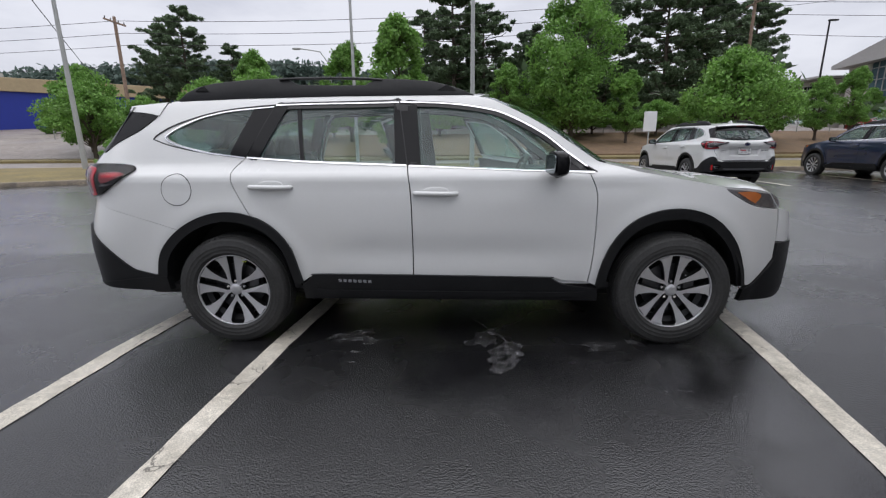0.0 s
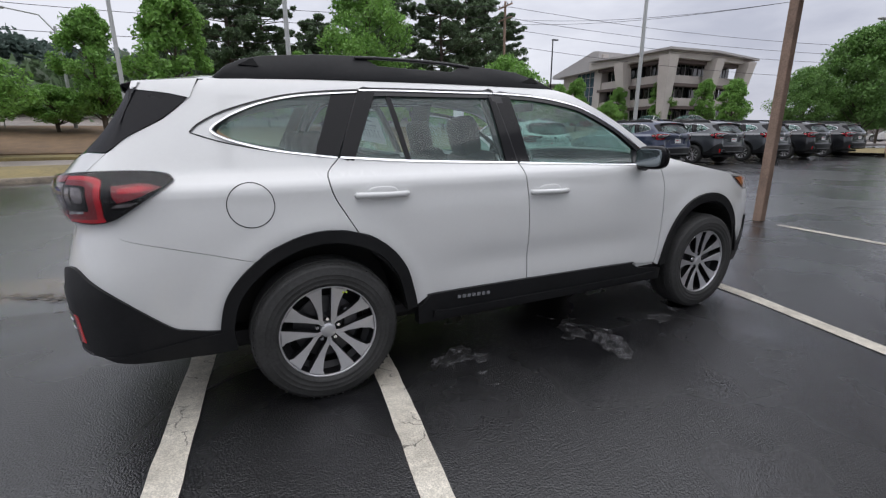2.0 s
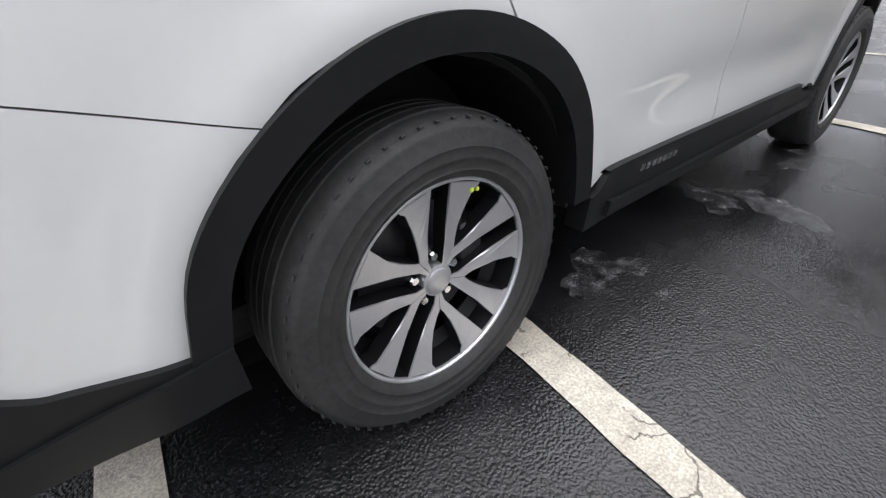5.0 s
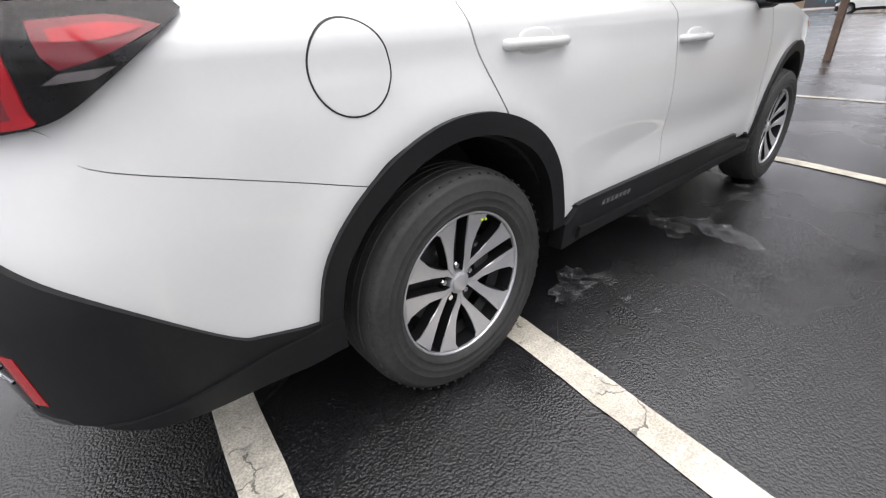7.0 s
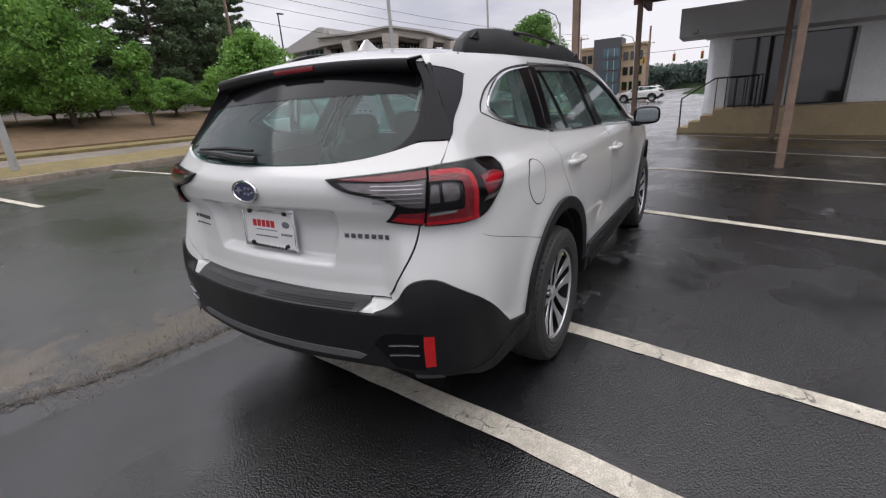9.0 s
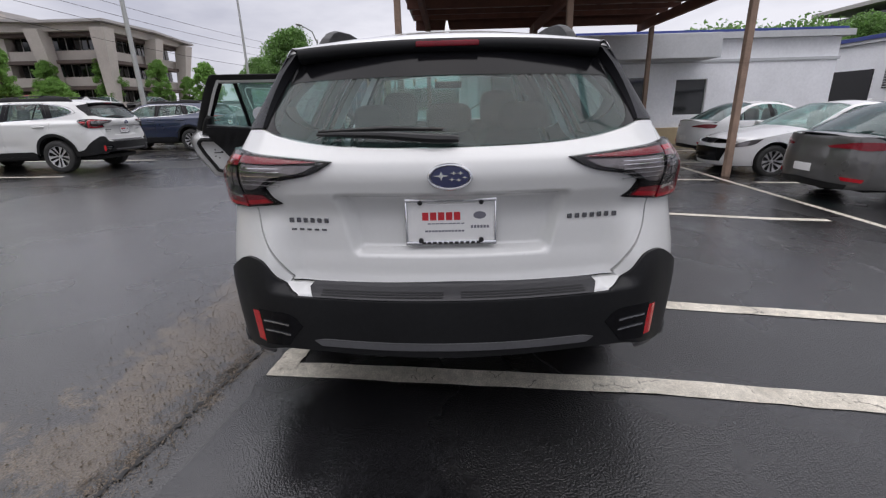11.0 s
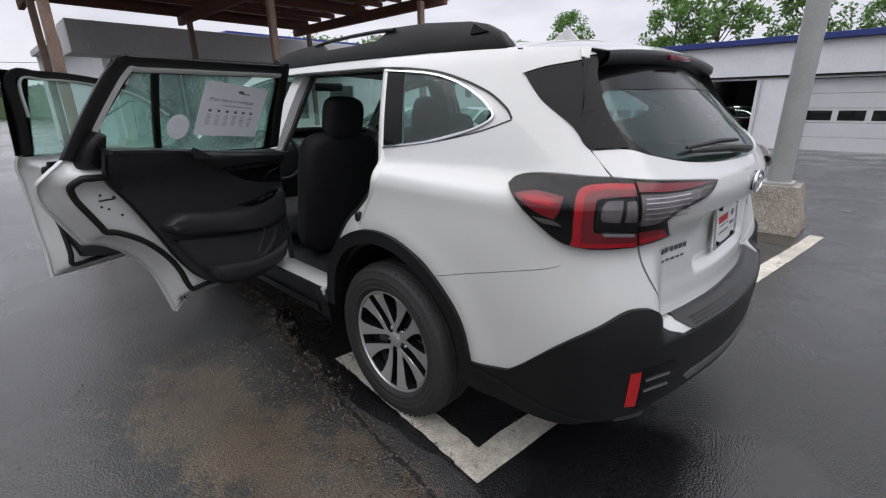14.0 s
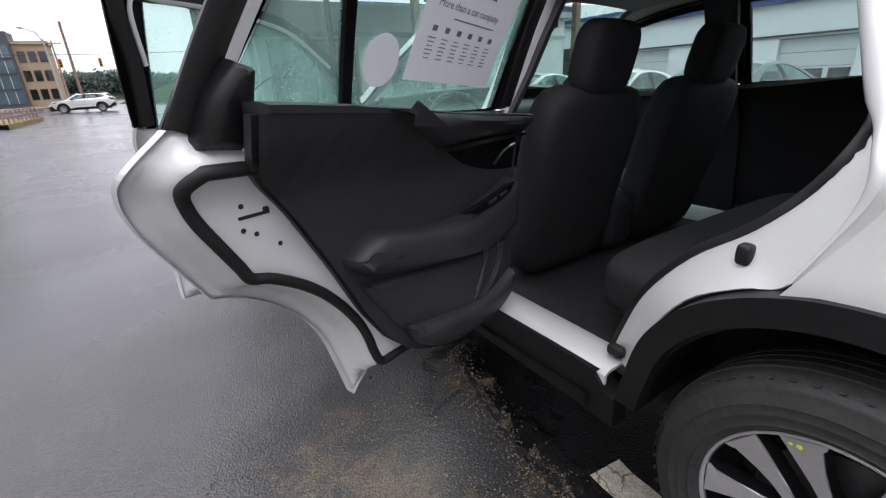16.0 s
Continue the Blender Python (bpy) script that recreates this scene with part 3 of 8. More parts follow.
def seat(name, parent, at, back_height=.62, head=True):
    bm = soft_box((0, 0, .36), (.52, .5, .2), 5, 8)
    s = spart(name, bm, CLOTH, parent, "black cloth car seat", 60)
    s.matrix_basis = pose(*at)
    lean = pose(-.1, 0, 0, 0, -14, 0)
    spart("backrest", soft_box((-.22, 0, .34 + back_height / 2), (.17, .52, back_height + .16), 6, 8, lean), CLOTH, s, "", 60)
    if head:
        spart("headrest", soft_box((-.235, 0, .515 + back_height), (.13, .25, .25), 4.0, 8, lean), CLOTH, s, "", 60)
        for y in (-.06, .06):
            part("headrest_post", tube_bm([tuple(lean @ Vector((-.23, y, back_height + z))) for z in (.34, .5)], .007, 6), CHROME, s)
    return s


def wagon(name, label, paint, left_open):
    """A five-door wagon with black cladding: origin under the middle of the rear axle, nose along +x."""
    sh = WAGON
    car = new(name)
    car.empty_display_size = 0.3

    # painted skin
    uni = fuse(corner(ROOF_EDGE), corner(GATE_SEAM), corner([(-.9, 1.143), (-.76, 1.147), (-.64, 1.142), (-.585, 1.127), (-.562, 1.108)]), corner(LAMP_LOW),
               corner([(-.81, .956), (-.785, .94), (-.768, .912), (-.727, .879), (-.42, .786), (-.285, .746)]), corner([(-.285, .75), (-.212, .798), (-.06, .85), (.09, .853), (.166, .834)]),
               corner(moved(DOOR_REAR_EDGE[::-1], -.006)), corner([(.121, 1.172), (-.18, 1.215), (-.36, 1.252), (-.488, 1.293)]), corner(DLO_TOP), [(2.262, 1.09, 1)])
    for s in (1, -1):
        panel("body_side", sh, outline(uni), s, paint, car, depth=.05, step=.03)
    bump = fuse(corner([(-.285, .7435), (-.42, .7835), (-.725, .876), (-.765, .91), (-.783, .938), (-.81, .953)]), corner([(-.81, .951), (-.87, .951), (-.985, .953)]),
                corner([(-.985, .953), (-1.012, .87), (-1.072, .765), (-1.11, .70), (-1.16, .677), (LO, .683)]), [(LO, .647, 1)],
                corner([(LO, .647), (-1.2, .648), (-1.15, .654), (-1.115, .668), (-1.075, .705), (-1.045, .75), (-1.005, .77), (-.945, .768), (-.88, .73), (-.775, .652), (-.64, .513), (-.58, .482), (-.455, .456)]),
                corner([(-.455, .456), (-.425, .591), (-.34, .703), (-.285, .7435)]))
    panel("rear_bumper", sh, outline(bump), 0, paint, car, depth=.02, step=.03)
    gate = fuse(corner([(LO, 1.148), (-1.375, 1.153), (-1.215, 1.165), (-1.079, 1.192), (-.98, 1.213), (-.855, 1.211, 1), (-.908, 1.143)]), corner([(-.908, 1.143), (-.95, 1.141), (-1.12, 1.128), (-1.28, 1.112)]),
                corner([(-1.28, 1.112), (-1.21, 1.07), (-1.11, 1.046), (-1.062, 1.022)]), corner([(-1.062, 1.022), (-1.08, .99), (-1.108, .965)]), corner([(-1.108, .965), (-.992, .953)]),
                corner([(-.992, .953), (-1.02, .87), (-1.08, .765), (-1.118, .704), (-1.168, .685), (LO, .69)]))
    g = panel("tailgate", sh, outline(gate), 0, paint, car, depth=.03, step=.016)
    sub_gate(sh, g, car)
    for s in (1, -1):
        hood_low = [(2.272, 1.137, 1), (2.39, 1.108), (2.54, 1.071), (2.857, 1.014), (3.0, .988, 1)]
        fend = fuse([(3.0, .988, 1), (3.072, .937), (3.226, .868), (3.42, .842, 1), (3.44, .64, 1)], [(3.44, .53, 1), (3.299, .385), (3.226, .371, 1)], corner(FRONT_ARCH[::-1]), corner([(2.272, .395), (2.228, .415)]),
                    corner(moved(DOOR_FRONT_EDGE[::-1], .006)), [(2.262, 1.088, 1)], hood_low)
        panel("front_fender", sh, outline(fend), s, paint, car, depth=.03, step=.03)
    nose = [(3.446, .842, 1), (3.7, .80), (sh.hi, .79, 1), (sh.hi, .64, 1), (3.7, .62), (3.446, .64, 1)]
    nose2 = outline(nose)
    for s in (1, -1):
        panel("front_bumper", sh, nose2, s, paint, car, depth=.02, step=.05)
        panel("front_grille", sh, outline([(3.446, .63, 1), (sh.hi, .61, 1), (sh.hi, .24, 1), (3.6, .245), (3.22, .265, 1), (3.225, .345, 1), (3.305, .38, 1), (3.446, .52, 1)]), s, CLAD, car, out=.012, depth=.03, step=.06)
        lamp = panel("headlight", sh, outline([(3.005, .984, 1), (3.174, .975), (3.34, .945), (3.44, .9), (3.43, .85), (3.226, .874), (3.075, .943)]), s, CLEARLENS, car, out=-.004, depth=.03, step=.04, label="clear headlight with an amber corner")
        panel("amber_lens", sh, outline([(3.09, .955, 1), (3.2, .955), (3.26, .93), (3.22, .885, 1)]), s, AMBER, lamp, out=.002, depth=.01, step=.04)

    # black cladding
    arch = fuse(corner(REAR_ARCH), corner(about(REAR_ARCH[::-1], (0, .36), .882)))
    arch2 = fuse(corner(FRONT_ARCH), corner(about(FRONT_ARCH[::-1], (2.75, .36), .882)))
    sill = [(.463, .411, 1), (.485, .418), (.53, .462), (.58, .468), (1.152, .463), (1.945, .449), (2.0, .44), (2.082, .4), (2.28, .375, 1), (2.29, .295, 1), (.47, .305, 1)]
    for s in (1, -1):
        panel("wheel_arch_trim", sh, outline(arch), s, CLAD, car, out=.016, depth=.05, step=.05, back=True)
        panel("wheel_arch_trim", sh, outline(arch2), s, CLAD, car, out=.016, depth=.05, step=.05, back=True)
        sl = panel("sill_cladding", sh, outline(sill), s, CLAD, car, out=.02, depth=.06, step=.05)
        panel("sill_step", sh, outline([(.55, .375, 1), (.62, .365, 1), (2.1, .352, 1), (2.2, .36, 1), (2.2, .322, 1), (.55, .328, 1)]), s, CLAD, sl, out=.034, depth=.05, step=.08)
        for k in range(7) if s < 0 else ():
            a = .69 + k * .0305
            panel("badge_letter", sh, [(a, .412 + .001 * (7 - k)), (a + .022, .411 + .001 * (7 - k)), (a + .022, .431 + .001 * (7 - k)), (a, .432 + .001 * (7 - k))], s, CHROME, sl, out=.024, depth=.005, step=.1)
        # wheel housings
        for x in (0, 2.745):
            bm = bmesh.new()
            rows = []
            for k in range(21):
                a = math.pi * (k / 20 * .97 + .015)
                rows.append([(x + .438 * math.cos(a), s * y, .36 + .445 * math.sin(a)) for y in (.55, .66, .80, .862)])
            part("wheel_housing", grid_bm(rows, thick=.012), RUBBER, car)
            part("housing_back", prism_bm([(x + .44 * math.cos(math.pi * k / 12 * 1.06 - .09), .36 + .44 * math.sin(math.pi * k / 12 * 1.06 - .09)) for k in range(13)], .54, .55, Matrix(((1, 0, 0, 0), (0, 0, s, 0), (0, 1, 0, 0), (0, 0, 0, 1)))), RUBBER, car)
    clad = fuse(corner([(LO, .647), (-1.2, .648), (-1.15, .654), (-1.115, .668), (-1.075, .705), (-1.045, .75), (-1.005, .77), (-.945, .768), (-.88, .73), (-.775, .652), (-.64, .513), (-.58, .482), (-.45, .456)]), [(-.455, .43, 1)],
                corner([(-.42, .365), (-.94, .395), (-1.03, .415), (-1.16, .432), (LO, .425)]))
    low = panel("lower_rear_bumper", sh, outline(clad), 0, CLAD, car, out=.012, depth=.06, step=.018, label="textured black lower bumper")
    for s in (1, -1):
        panel("bumper_lip", sh, outline([(-.405, .452, 1), (-.45, .449), (-.6, .435), (-.76, .413), (-.88, .398, 1), (-.8, .375), (-.6, .358), (-.40, .352, 1)]), s, CLAD, low, out=.02, depth=.05, step=.04)
    panel("skid_strip", sh, outline([(LO, .485, 1), (-1.22, .487, 1), (-1.19, .478, 1), (-1.21, .458, 1), (LO, .456, 1)]), 0, mat_or("skid_grey", (0.09, 0.09, 0.095), .35), low, out=.018, depth=.02, step=.06)
    pad = outline([(LO, .689, 1), (-1.182, .684, 1), (-1.176, .672, 1), (-1.2, .650, 1), (LO, .649, 1)])
    panel("step_pad", sh, pad, 0, PLASTIC, low, out=.007, depth=.02, step=.011, label="ribbed black step pad")
    for z in (.657, .662, .667):
        strip("pad_rib", sh, [(-1.64, z), (-1.5, z), (-1.3, z), (-1.22, z)], 1, TRIM, low, .0025, out=.010, thick=.004)
        strip("pad_rib", sh, [(-1.64, z), (-1.5, z), (-1.3, z), (-1.22, z)], -1, TRIM, low, .0025, out=.010, thick=.004)
    for s in (1, -1):
        panel("fog_recess", sh, outline([(-1.16, .53, 1), (-1.12, .575), (-1.0, .58, 1), (-1.0, .43, 1), (-1.1, .44, 1)]), s, GLOSSBLACK, low, out=.0135, depth=.01, step=.05)
        panel("rear_reflector", sh, outline([(-.998, .57, 1), (-.966, .568, 1), (-.966, .445, 1), (-1.004, .442, 1)]), s, REDREFLECTOR, low, out=.0134, depth=.003, step=.05, label="red reflector")
        for z in (.49, .53):
            strip("fog_slat", sh, [(-1.115, z), (-1.06, z + .006), (-1.015, z + .006)], s, CHROME, low, .007, out=.0165, thick=.004)
        panel("fog_foot", sh, outline([(-1.04, .412, 1), (-.95, .405, 1), (-.94, .392, 1), (-1.03, .397, 1)]), s, BRAKE, low, out=.0145, depth=.006, step=.05)

    # tail lights, cut by the gate's shut line
    for s in (1, -1):
        tail_lamp(sh, car, s)

    # roof, spoiler, bonnet, windscreen
    roof(sh, car, paint)

    # side windows and doors
    for s in (1, -1):
        quarter = panel("quarter_window", sh, outline([(-.378, 1.302, 1), (-.36, 1.325), (-.29, 1.372), (-.17, 1.416), (-.01, 1.452), (.27, 1.48, 1), (.125, 1.178, 1), (-.14, 1.214), (-.29, 1.25)]), s, GLASS, car, out=-.006, depth=.004, step=.06)
        panel("glass_border", sh, outline([(.14, 1.472, 1), (.268, 1.478, 1), (.124, 1.181, 1), (.02, 1.195, 1)]), s, GLOSSBLACK, quarter, out=-.003, depth=.006, step=.06)
        strip("chrome_surround", sh, [(.12, 1.175), (-.145, 1.211), (-.29, 1.245), (-.375, 1.276), (-.405, 1.302), (-.375, 1.333), (-.30, 1.377), (-.18, 1.423), (-.01, 1.46), (.268, 1.486)], s, CHROME, quarter, .0085, out=.004, thick=.012, label="bright chrome window surround")
        # painted surround between the chrome and the seam, widest at the tip
        panel("window_surround", sh, outline([(-.488, 1.293, 1), (-.451, 1.327), (-.35, 1.381), (-.2, 1.43), (-.018, 1.469), (.18, 1.488, 1), (-.01, 1.458, 1), (-.18, 1.42), (-.30, 1.372), (-.375, 1.328), (-.398, 1.302, 1), (-.37, 1.28), (-.285, 1.249), (-.10, 1.207, 1), (.1, 1.176, 1), (-.18, 1.215), (-.36, 1.252)]), s, paint, car, out=-.004, depth=.01, step=.03)
        strip("window_rubber", sh, [(.06, 1.179), (-.18, 1.2125), (-.36, 1.2495), (-.488, 1.2905)], s, RUBBER, car, .006, out=.001, thick=.008)
        strip("window_rubber", sh, DLO_TOP, s, RUBBER, car, .008, out=.002, thick=.012)
        side_door(sh, car, s, "rear", paint, left_open and s > 0)
        side_door(sh, car, s, "front", paint, left_open and s > 0)
        if s < 0:
            filler = panel("fuel_filler_door", sh, outline([(-.28 + .092 * math.cos(a), .99 + .092 * math.sin(a)) for a in np.arange(0, 6.28, .4)]), s, paint, car, out=.0015, depth=.006, step=.05)
            strip("filler_gap", sh, [(-.28 + .0945 * math.cos(a), .99 + .0945 * math.sin(a)) for a in np.arange(0, 6.28, .4)], s, RUBBER, filler, .004, out=.0012, thick=.002, closed=True)

    # wheels
    for x in (0, 2.745):
        for s in (1, -1):
            w = wheel("wheel", car, (x + .006, s * .794, .352), s)
            if left_open and x == 0:
                # crayon tick on the rim and two paint dots on the sidewall
                for (dx, dz), r, col, dy in (((.085, .19), .006, CRAYON, .083), ((.1, .188), .005, CRAYON, .083), ((.135, .235), .004, REDDOT, .106), ((.115, .245), .003, PAPER, .106)):
                    bm = bmesh.new()
                    add_revolve(bm, [(r, -.004), (r * .9, .001), (0, .002)], pose(x + dx, s * (.794 + dy), .352 + dz, -90 * s), 9)
                    part("paint_dot" if dy > .1 else "crayon_mark", bm, col, w)
    cabin(sh, car, left_open, paint)
    return tagged(car, label, "car")


def mat_or(name, col, rough):
    return bpy.data.materials.get(name) or mat(name, col, rough)


def sub_gate(sh, g, car):
    """What sits on the tailgate: badge, plate, lettering bars, glass, wiper, high stop lamp."""
    p = sh.at(LO, 1.068)
    face = Matrix.Translation((p[0] - .004, 0, 1.062)) @ Matrix(((0, 0, -1, 0), (-1, 0, 0, 0), (0, 1, 0, 0), (0, 0, 0, 1)))
    bm = bmesh.new()
    add_revolve(bm, [(0, .006), (.9, .005), (.95, .0), (.95, -.02)], face @ Matrix.Diagonal((.068, .038, 1, 1)), 36)
    b = spart("badge", bm, BADGEBLUE, g, "oval blue badge with a chrome rim")
    bm = bmesh.new()
    add_tube(bm, [face @ Vector((.069 * math.cos(a), .039 * math.sin(a), .004)) for a in np.arange(0, 6.28, .2)], .0045, 6, True)
    spart("badge_rim", bm, CHROME, b)
    for x, y, r in ((-.028, .004, .02), (.012, .012, .009), (.034, .012, .009), (.006, -.008, .009), (.028, -.01, .009), (.048, -.002, .008)):
        part("badge_mark", prism_bm([(x + (r if k % 2 == 0 else r * .3) * math.cos(k * math.pi / 4) * 1.3, y + (r if k % 2 == 0 else r * .3) * .7 * math.sin(k * math.pi / 4)) for k in range(8)], .004, .009, face), CHROME, b)
    # number plate in its frame
    q = sh.at(LO, .905)
    pm = Matrix.Translation((q[0] - .014, 0, .897)) @ Matrix(((0, 0, -1, 0), (-1, 0, 0, 0), (0, 1, 0, 0), (0, 0, 0, 1))) @ Matrix.Rotation(radians(-4), 4, "X")
    plate = spart("number_plate", box_bm((0, 0, 0), (.30, .15, .006), .002, pm), PLATEWHITE, g, "white dealer plate with red and grey print")
    bm = bmesh.new()
    for c, s in (((0, .075, .004), (.316, .014, .012)), ((0, -.075, .004), (.316, .014, .012)), ((-.154, 0, .004), (.007, .14, .012)), ((.154, 0, .004), (.007, .14, .012))):
        add_box(bm, c, s, pm, .003)
    spart("plate_frame", bm, CHROME, plate, "chrome plate frame")
    bm = bmesh.new()
    for k in range(11):
        add_box(bm, (-.095 + k * .019, -.0745, .0105), (.013, .008, .001), pm)
    tagged(part("frame_print", bm, RUBBER, plate), kind="stuff")
    letters("frame_lettering", "CHATTANOOGA", .0125, pm @ Matrix.Translation((-.054, .0702, .0103)), RUBBER, plate, .0004)
    bm = bmesh.new()
    for k in range(5):
        add_box(bm, (-.088 + k * .0275, .018, .0035), (.022, .028, .001), pm)
        add_box(bm, (-.088 + k * .0275, .018, .0037), (.008, .012, .001), pm)
    tagged(part("red_print", bm, PLATERED, plate), kind="stuff")
    bm = bmesh.new()
    for k in range(9):
        add_box(bm, (-.075 + k * .0145, -.008, .0035), (.011, .004, .001), pm)
    for k in range(12):
        add_box(bm, (-.085 + k * .0115, -.034, .0035), (.009, .006, .001), pm)
    for k in range(6):
        add_box(bm, (.073 + k * .011, -.02, .0035), (.008, .01, .001), pm)
    add_prism(bm, [(.1 + .022 * math.cos(a), .02 + .013 * math.sin(a)) for a in np.arange(0, 6.28, .35)], .0025, .004, pm)
    tagged(part("grey_print", bm, INKGREY, plate), kind="stuff")
    for x in (-.105, .105):
        for y in (-.066, .066):
            bm = bmesh.new()
            add_revolve(bm, [(.009, .004), (.008, .014), (0, .015)], pm @ Matrix.Translation((x, y, 0)), 12)
            spart("plate_screw", bm, TRIM, plate)
    # lettering as plain bars, one for each letter
    for y0, n, w, h, z in ((.59, 6, .0265, .017, .905), (.585, 5, .029, .007, .872), (-.405, 7, .0275, .017, .905)):
        bm = bmesh.new()
        for k in range(n):
            y = y0 - k * w - w / 2
            u = np.interp(abs(y), sh.B[:200, 1], sh.U[:200])
            c = sh.at(u, z, .003)
            a = sh.at(u + .004, z) - sh.at(u - .004, z)
            ang = math.atan2(a[1] * (1 if y > 0 else -1), a[0])
            add_box(bm, (0, 0, 0), (w * .62, .003, h), Matrix.Translation((c[0], math.copysign(c[1], y), z)) @ Matrix.Rotation(ang, 4, "Z"), .001, 1)
        part("lettering", bm, LETTERING, g, "chrome lettering on the tailgate")
    # rear window, black fins beside it, spoiler lip lamp
    win = outline([(LO, 1.152, 1), (-1.375, 1.157), (-1.215, 1.169), (-1.079, 1.196), (-.99, 1.219), (-.92, 1.25), (-.885, 1.31), (-.87, 1.4), (-.86, 1.49, 1), (LO, 1.50, 1)])
    panel("rear_window", REARPANE, win, 0, REARGLASS, g, out=-.004, depth=.004, step=.05, label="tinted rear window with rain drops")
    # black glass edge, drawn deeper at the top to paint the spoiler's dark reflection
    band = outline([(LO, 1.51, 1), (-.85, 1.5, 1), (-.87, 1.36), (-.89, 1.28), (-.95, 1.226), (-1.09, 1.194, 1), (-1.04, 1.225), (-.975, 1.29), (-.945, 1.38), (-1.0, 1.365), (-1.12, 1.378), (LO, 1.385, 1)])
    panel("window_border", REARPANE, band, 0, GLOSSBLACK, g, out=-.001, depth=.003, step=.04)
    for s in (1, -1):
        fin = outline(fuse(corner([(-.486, 1.433), *moved(GATE_SEAM[2:-1], -.008)]), corner([(-.848, 1.217), (-.985, 1.22)]), corner([(-.985, 1.22), (-.95, 1.28), (-.935, 1.36), (-.94, 1.42), (-.965, 1.46), (-1.02, 1.475)]), corner([(-1.02, 1.478), (-.9, 1.473), (-.8, 1.468), (-.675, 1.460), (-.56, 1.448), (-.486, 1.433)])))
        panel("side_fin", sh, fin, s, FINBLACK, g, out=.006, depth=.075, step=.04, label="rain-spotted black side fin")
    bm = bmesh.new()
    add_tube(bm, [(sh.at(-1.66, 1.175, .02)[0], -.03, 1.175), tuple(sh.at(-1.62, 1.178, .026)), tuple(sh.at(-1.45, 1.192, .028)), tuple(sh.at(-1.3, 1.196, .024)), tuple(sh.at(-1.22, 1.196, .018))], [.012, .016, .012, .009, .005], 8)
    w = spart("rear_wiper", bm, TRIM, g, "black rear wiper")
    bm = bmesh.new()
    add_tube(bm, [tuple(sh.at(-1.65, 1.205, .012)), tuple(sh.at(-1.45, 1.212, .014)), tuple(sh.at(-1.22, 1.205, .012))], [.006, .009, .005], 6)
    spart("wiper_blade", bm, RUBBER, w)


# the rear window lies deeper than the skin towards its top
REARPANE = Shell(
    [(-1.67, -1.06, 0), (-1.47, -1.052, .2), (-1.268, -1.024, .4), (-1.111, -.985, .588), (-.956, -.925, .735), (-.788, -.80, .862), (-.589, -.59, .903), (0, 0, .92), (2, 2, .925), (4.293, 3.7, 0)],
    [(1.0, -.02), (1.15, -.07), (1.3, -.17), (1.5, -.3), (1.65, -.4)],
    [(1.0, -.012), (1.11, -.014), (1.15, -.047), (1.2, -.092), (1.3, -.188), (1.4, -.28), (1.5, -.37), (1.65, -.51)],
    [(1.0, -.1), (1.65, -.4)])


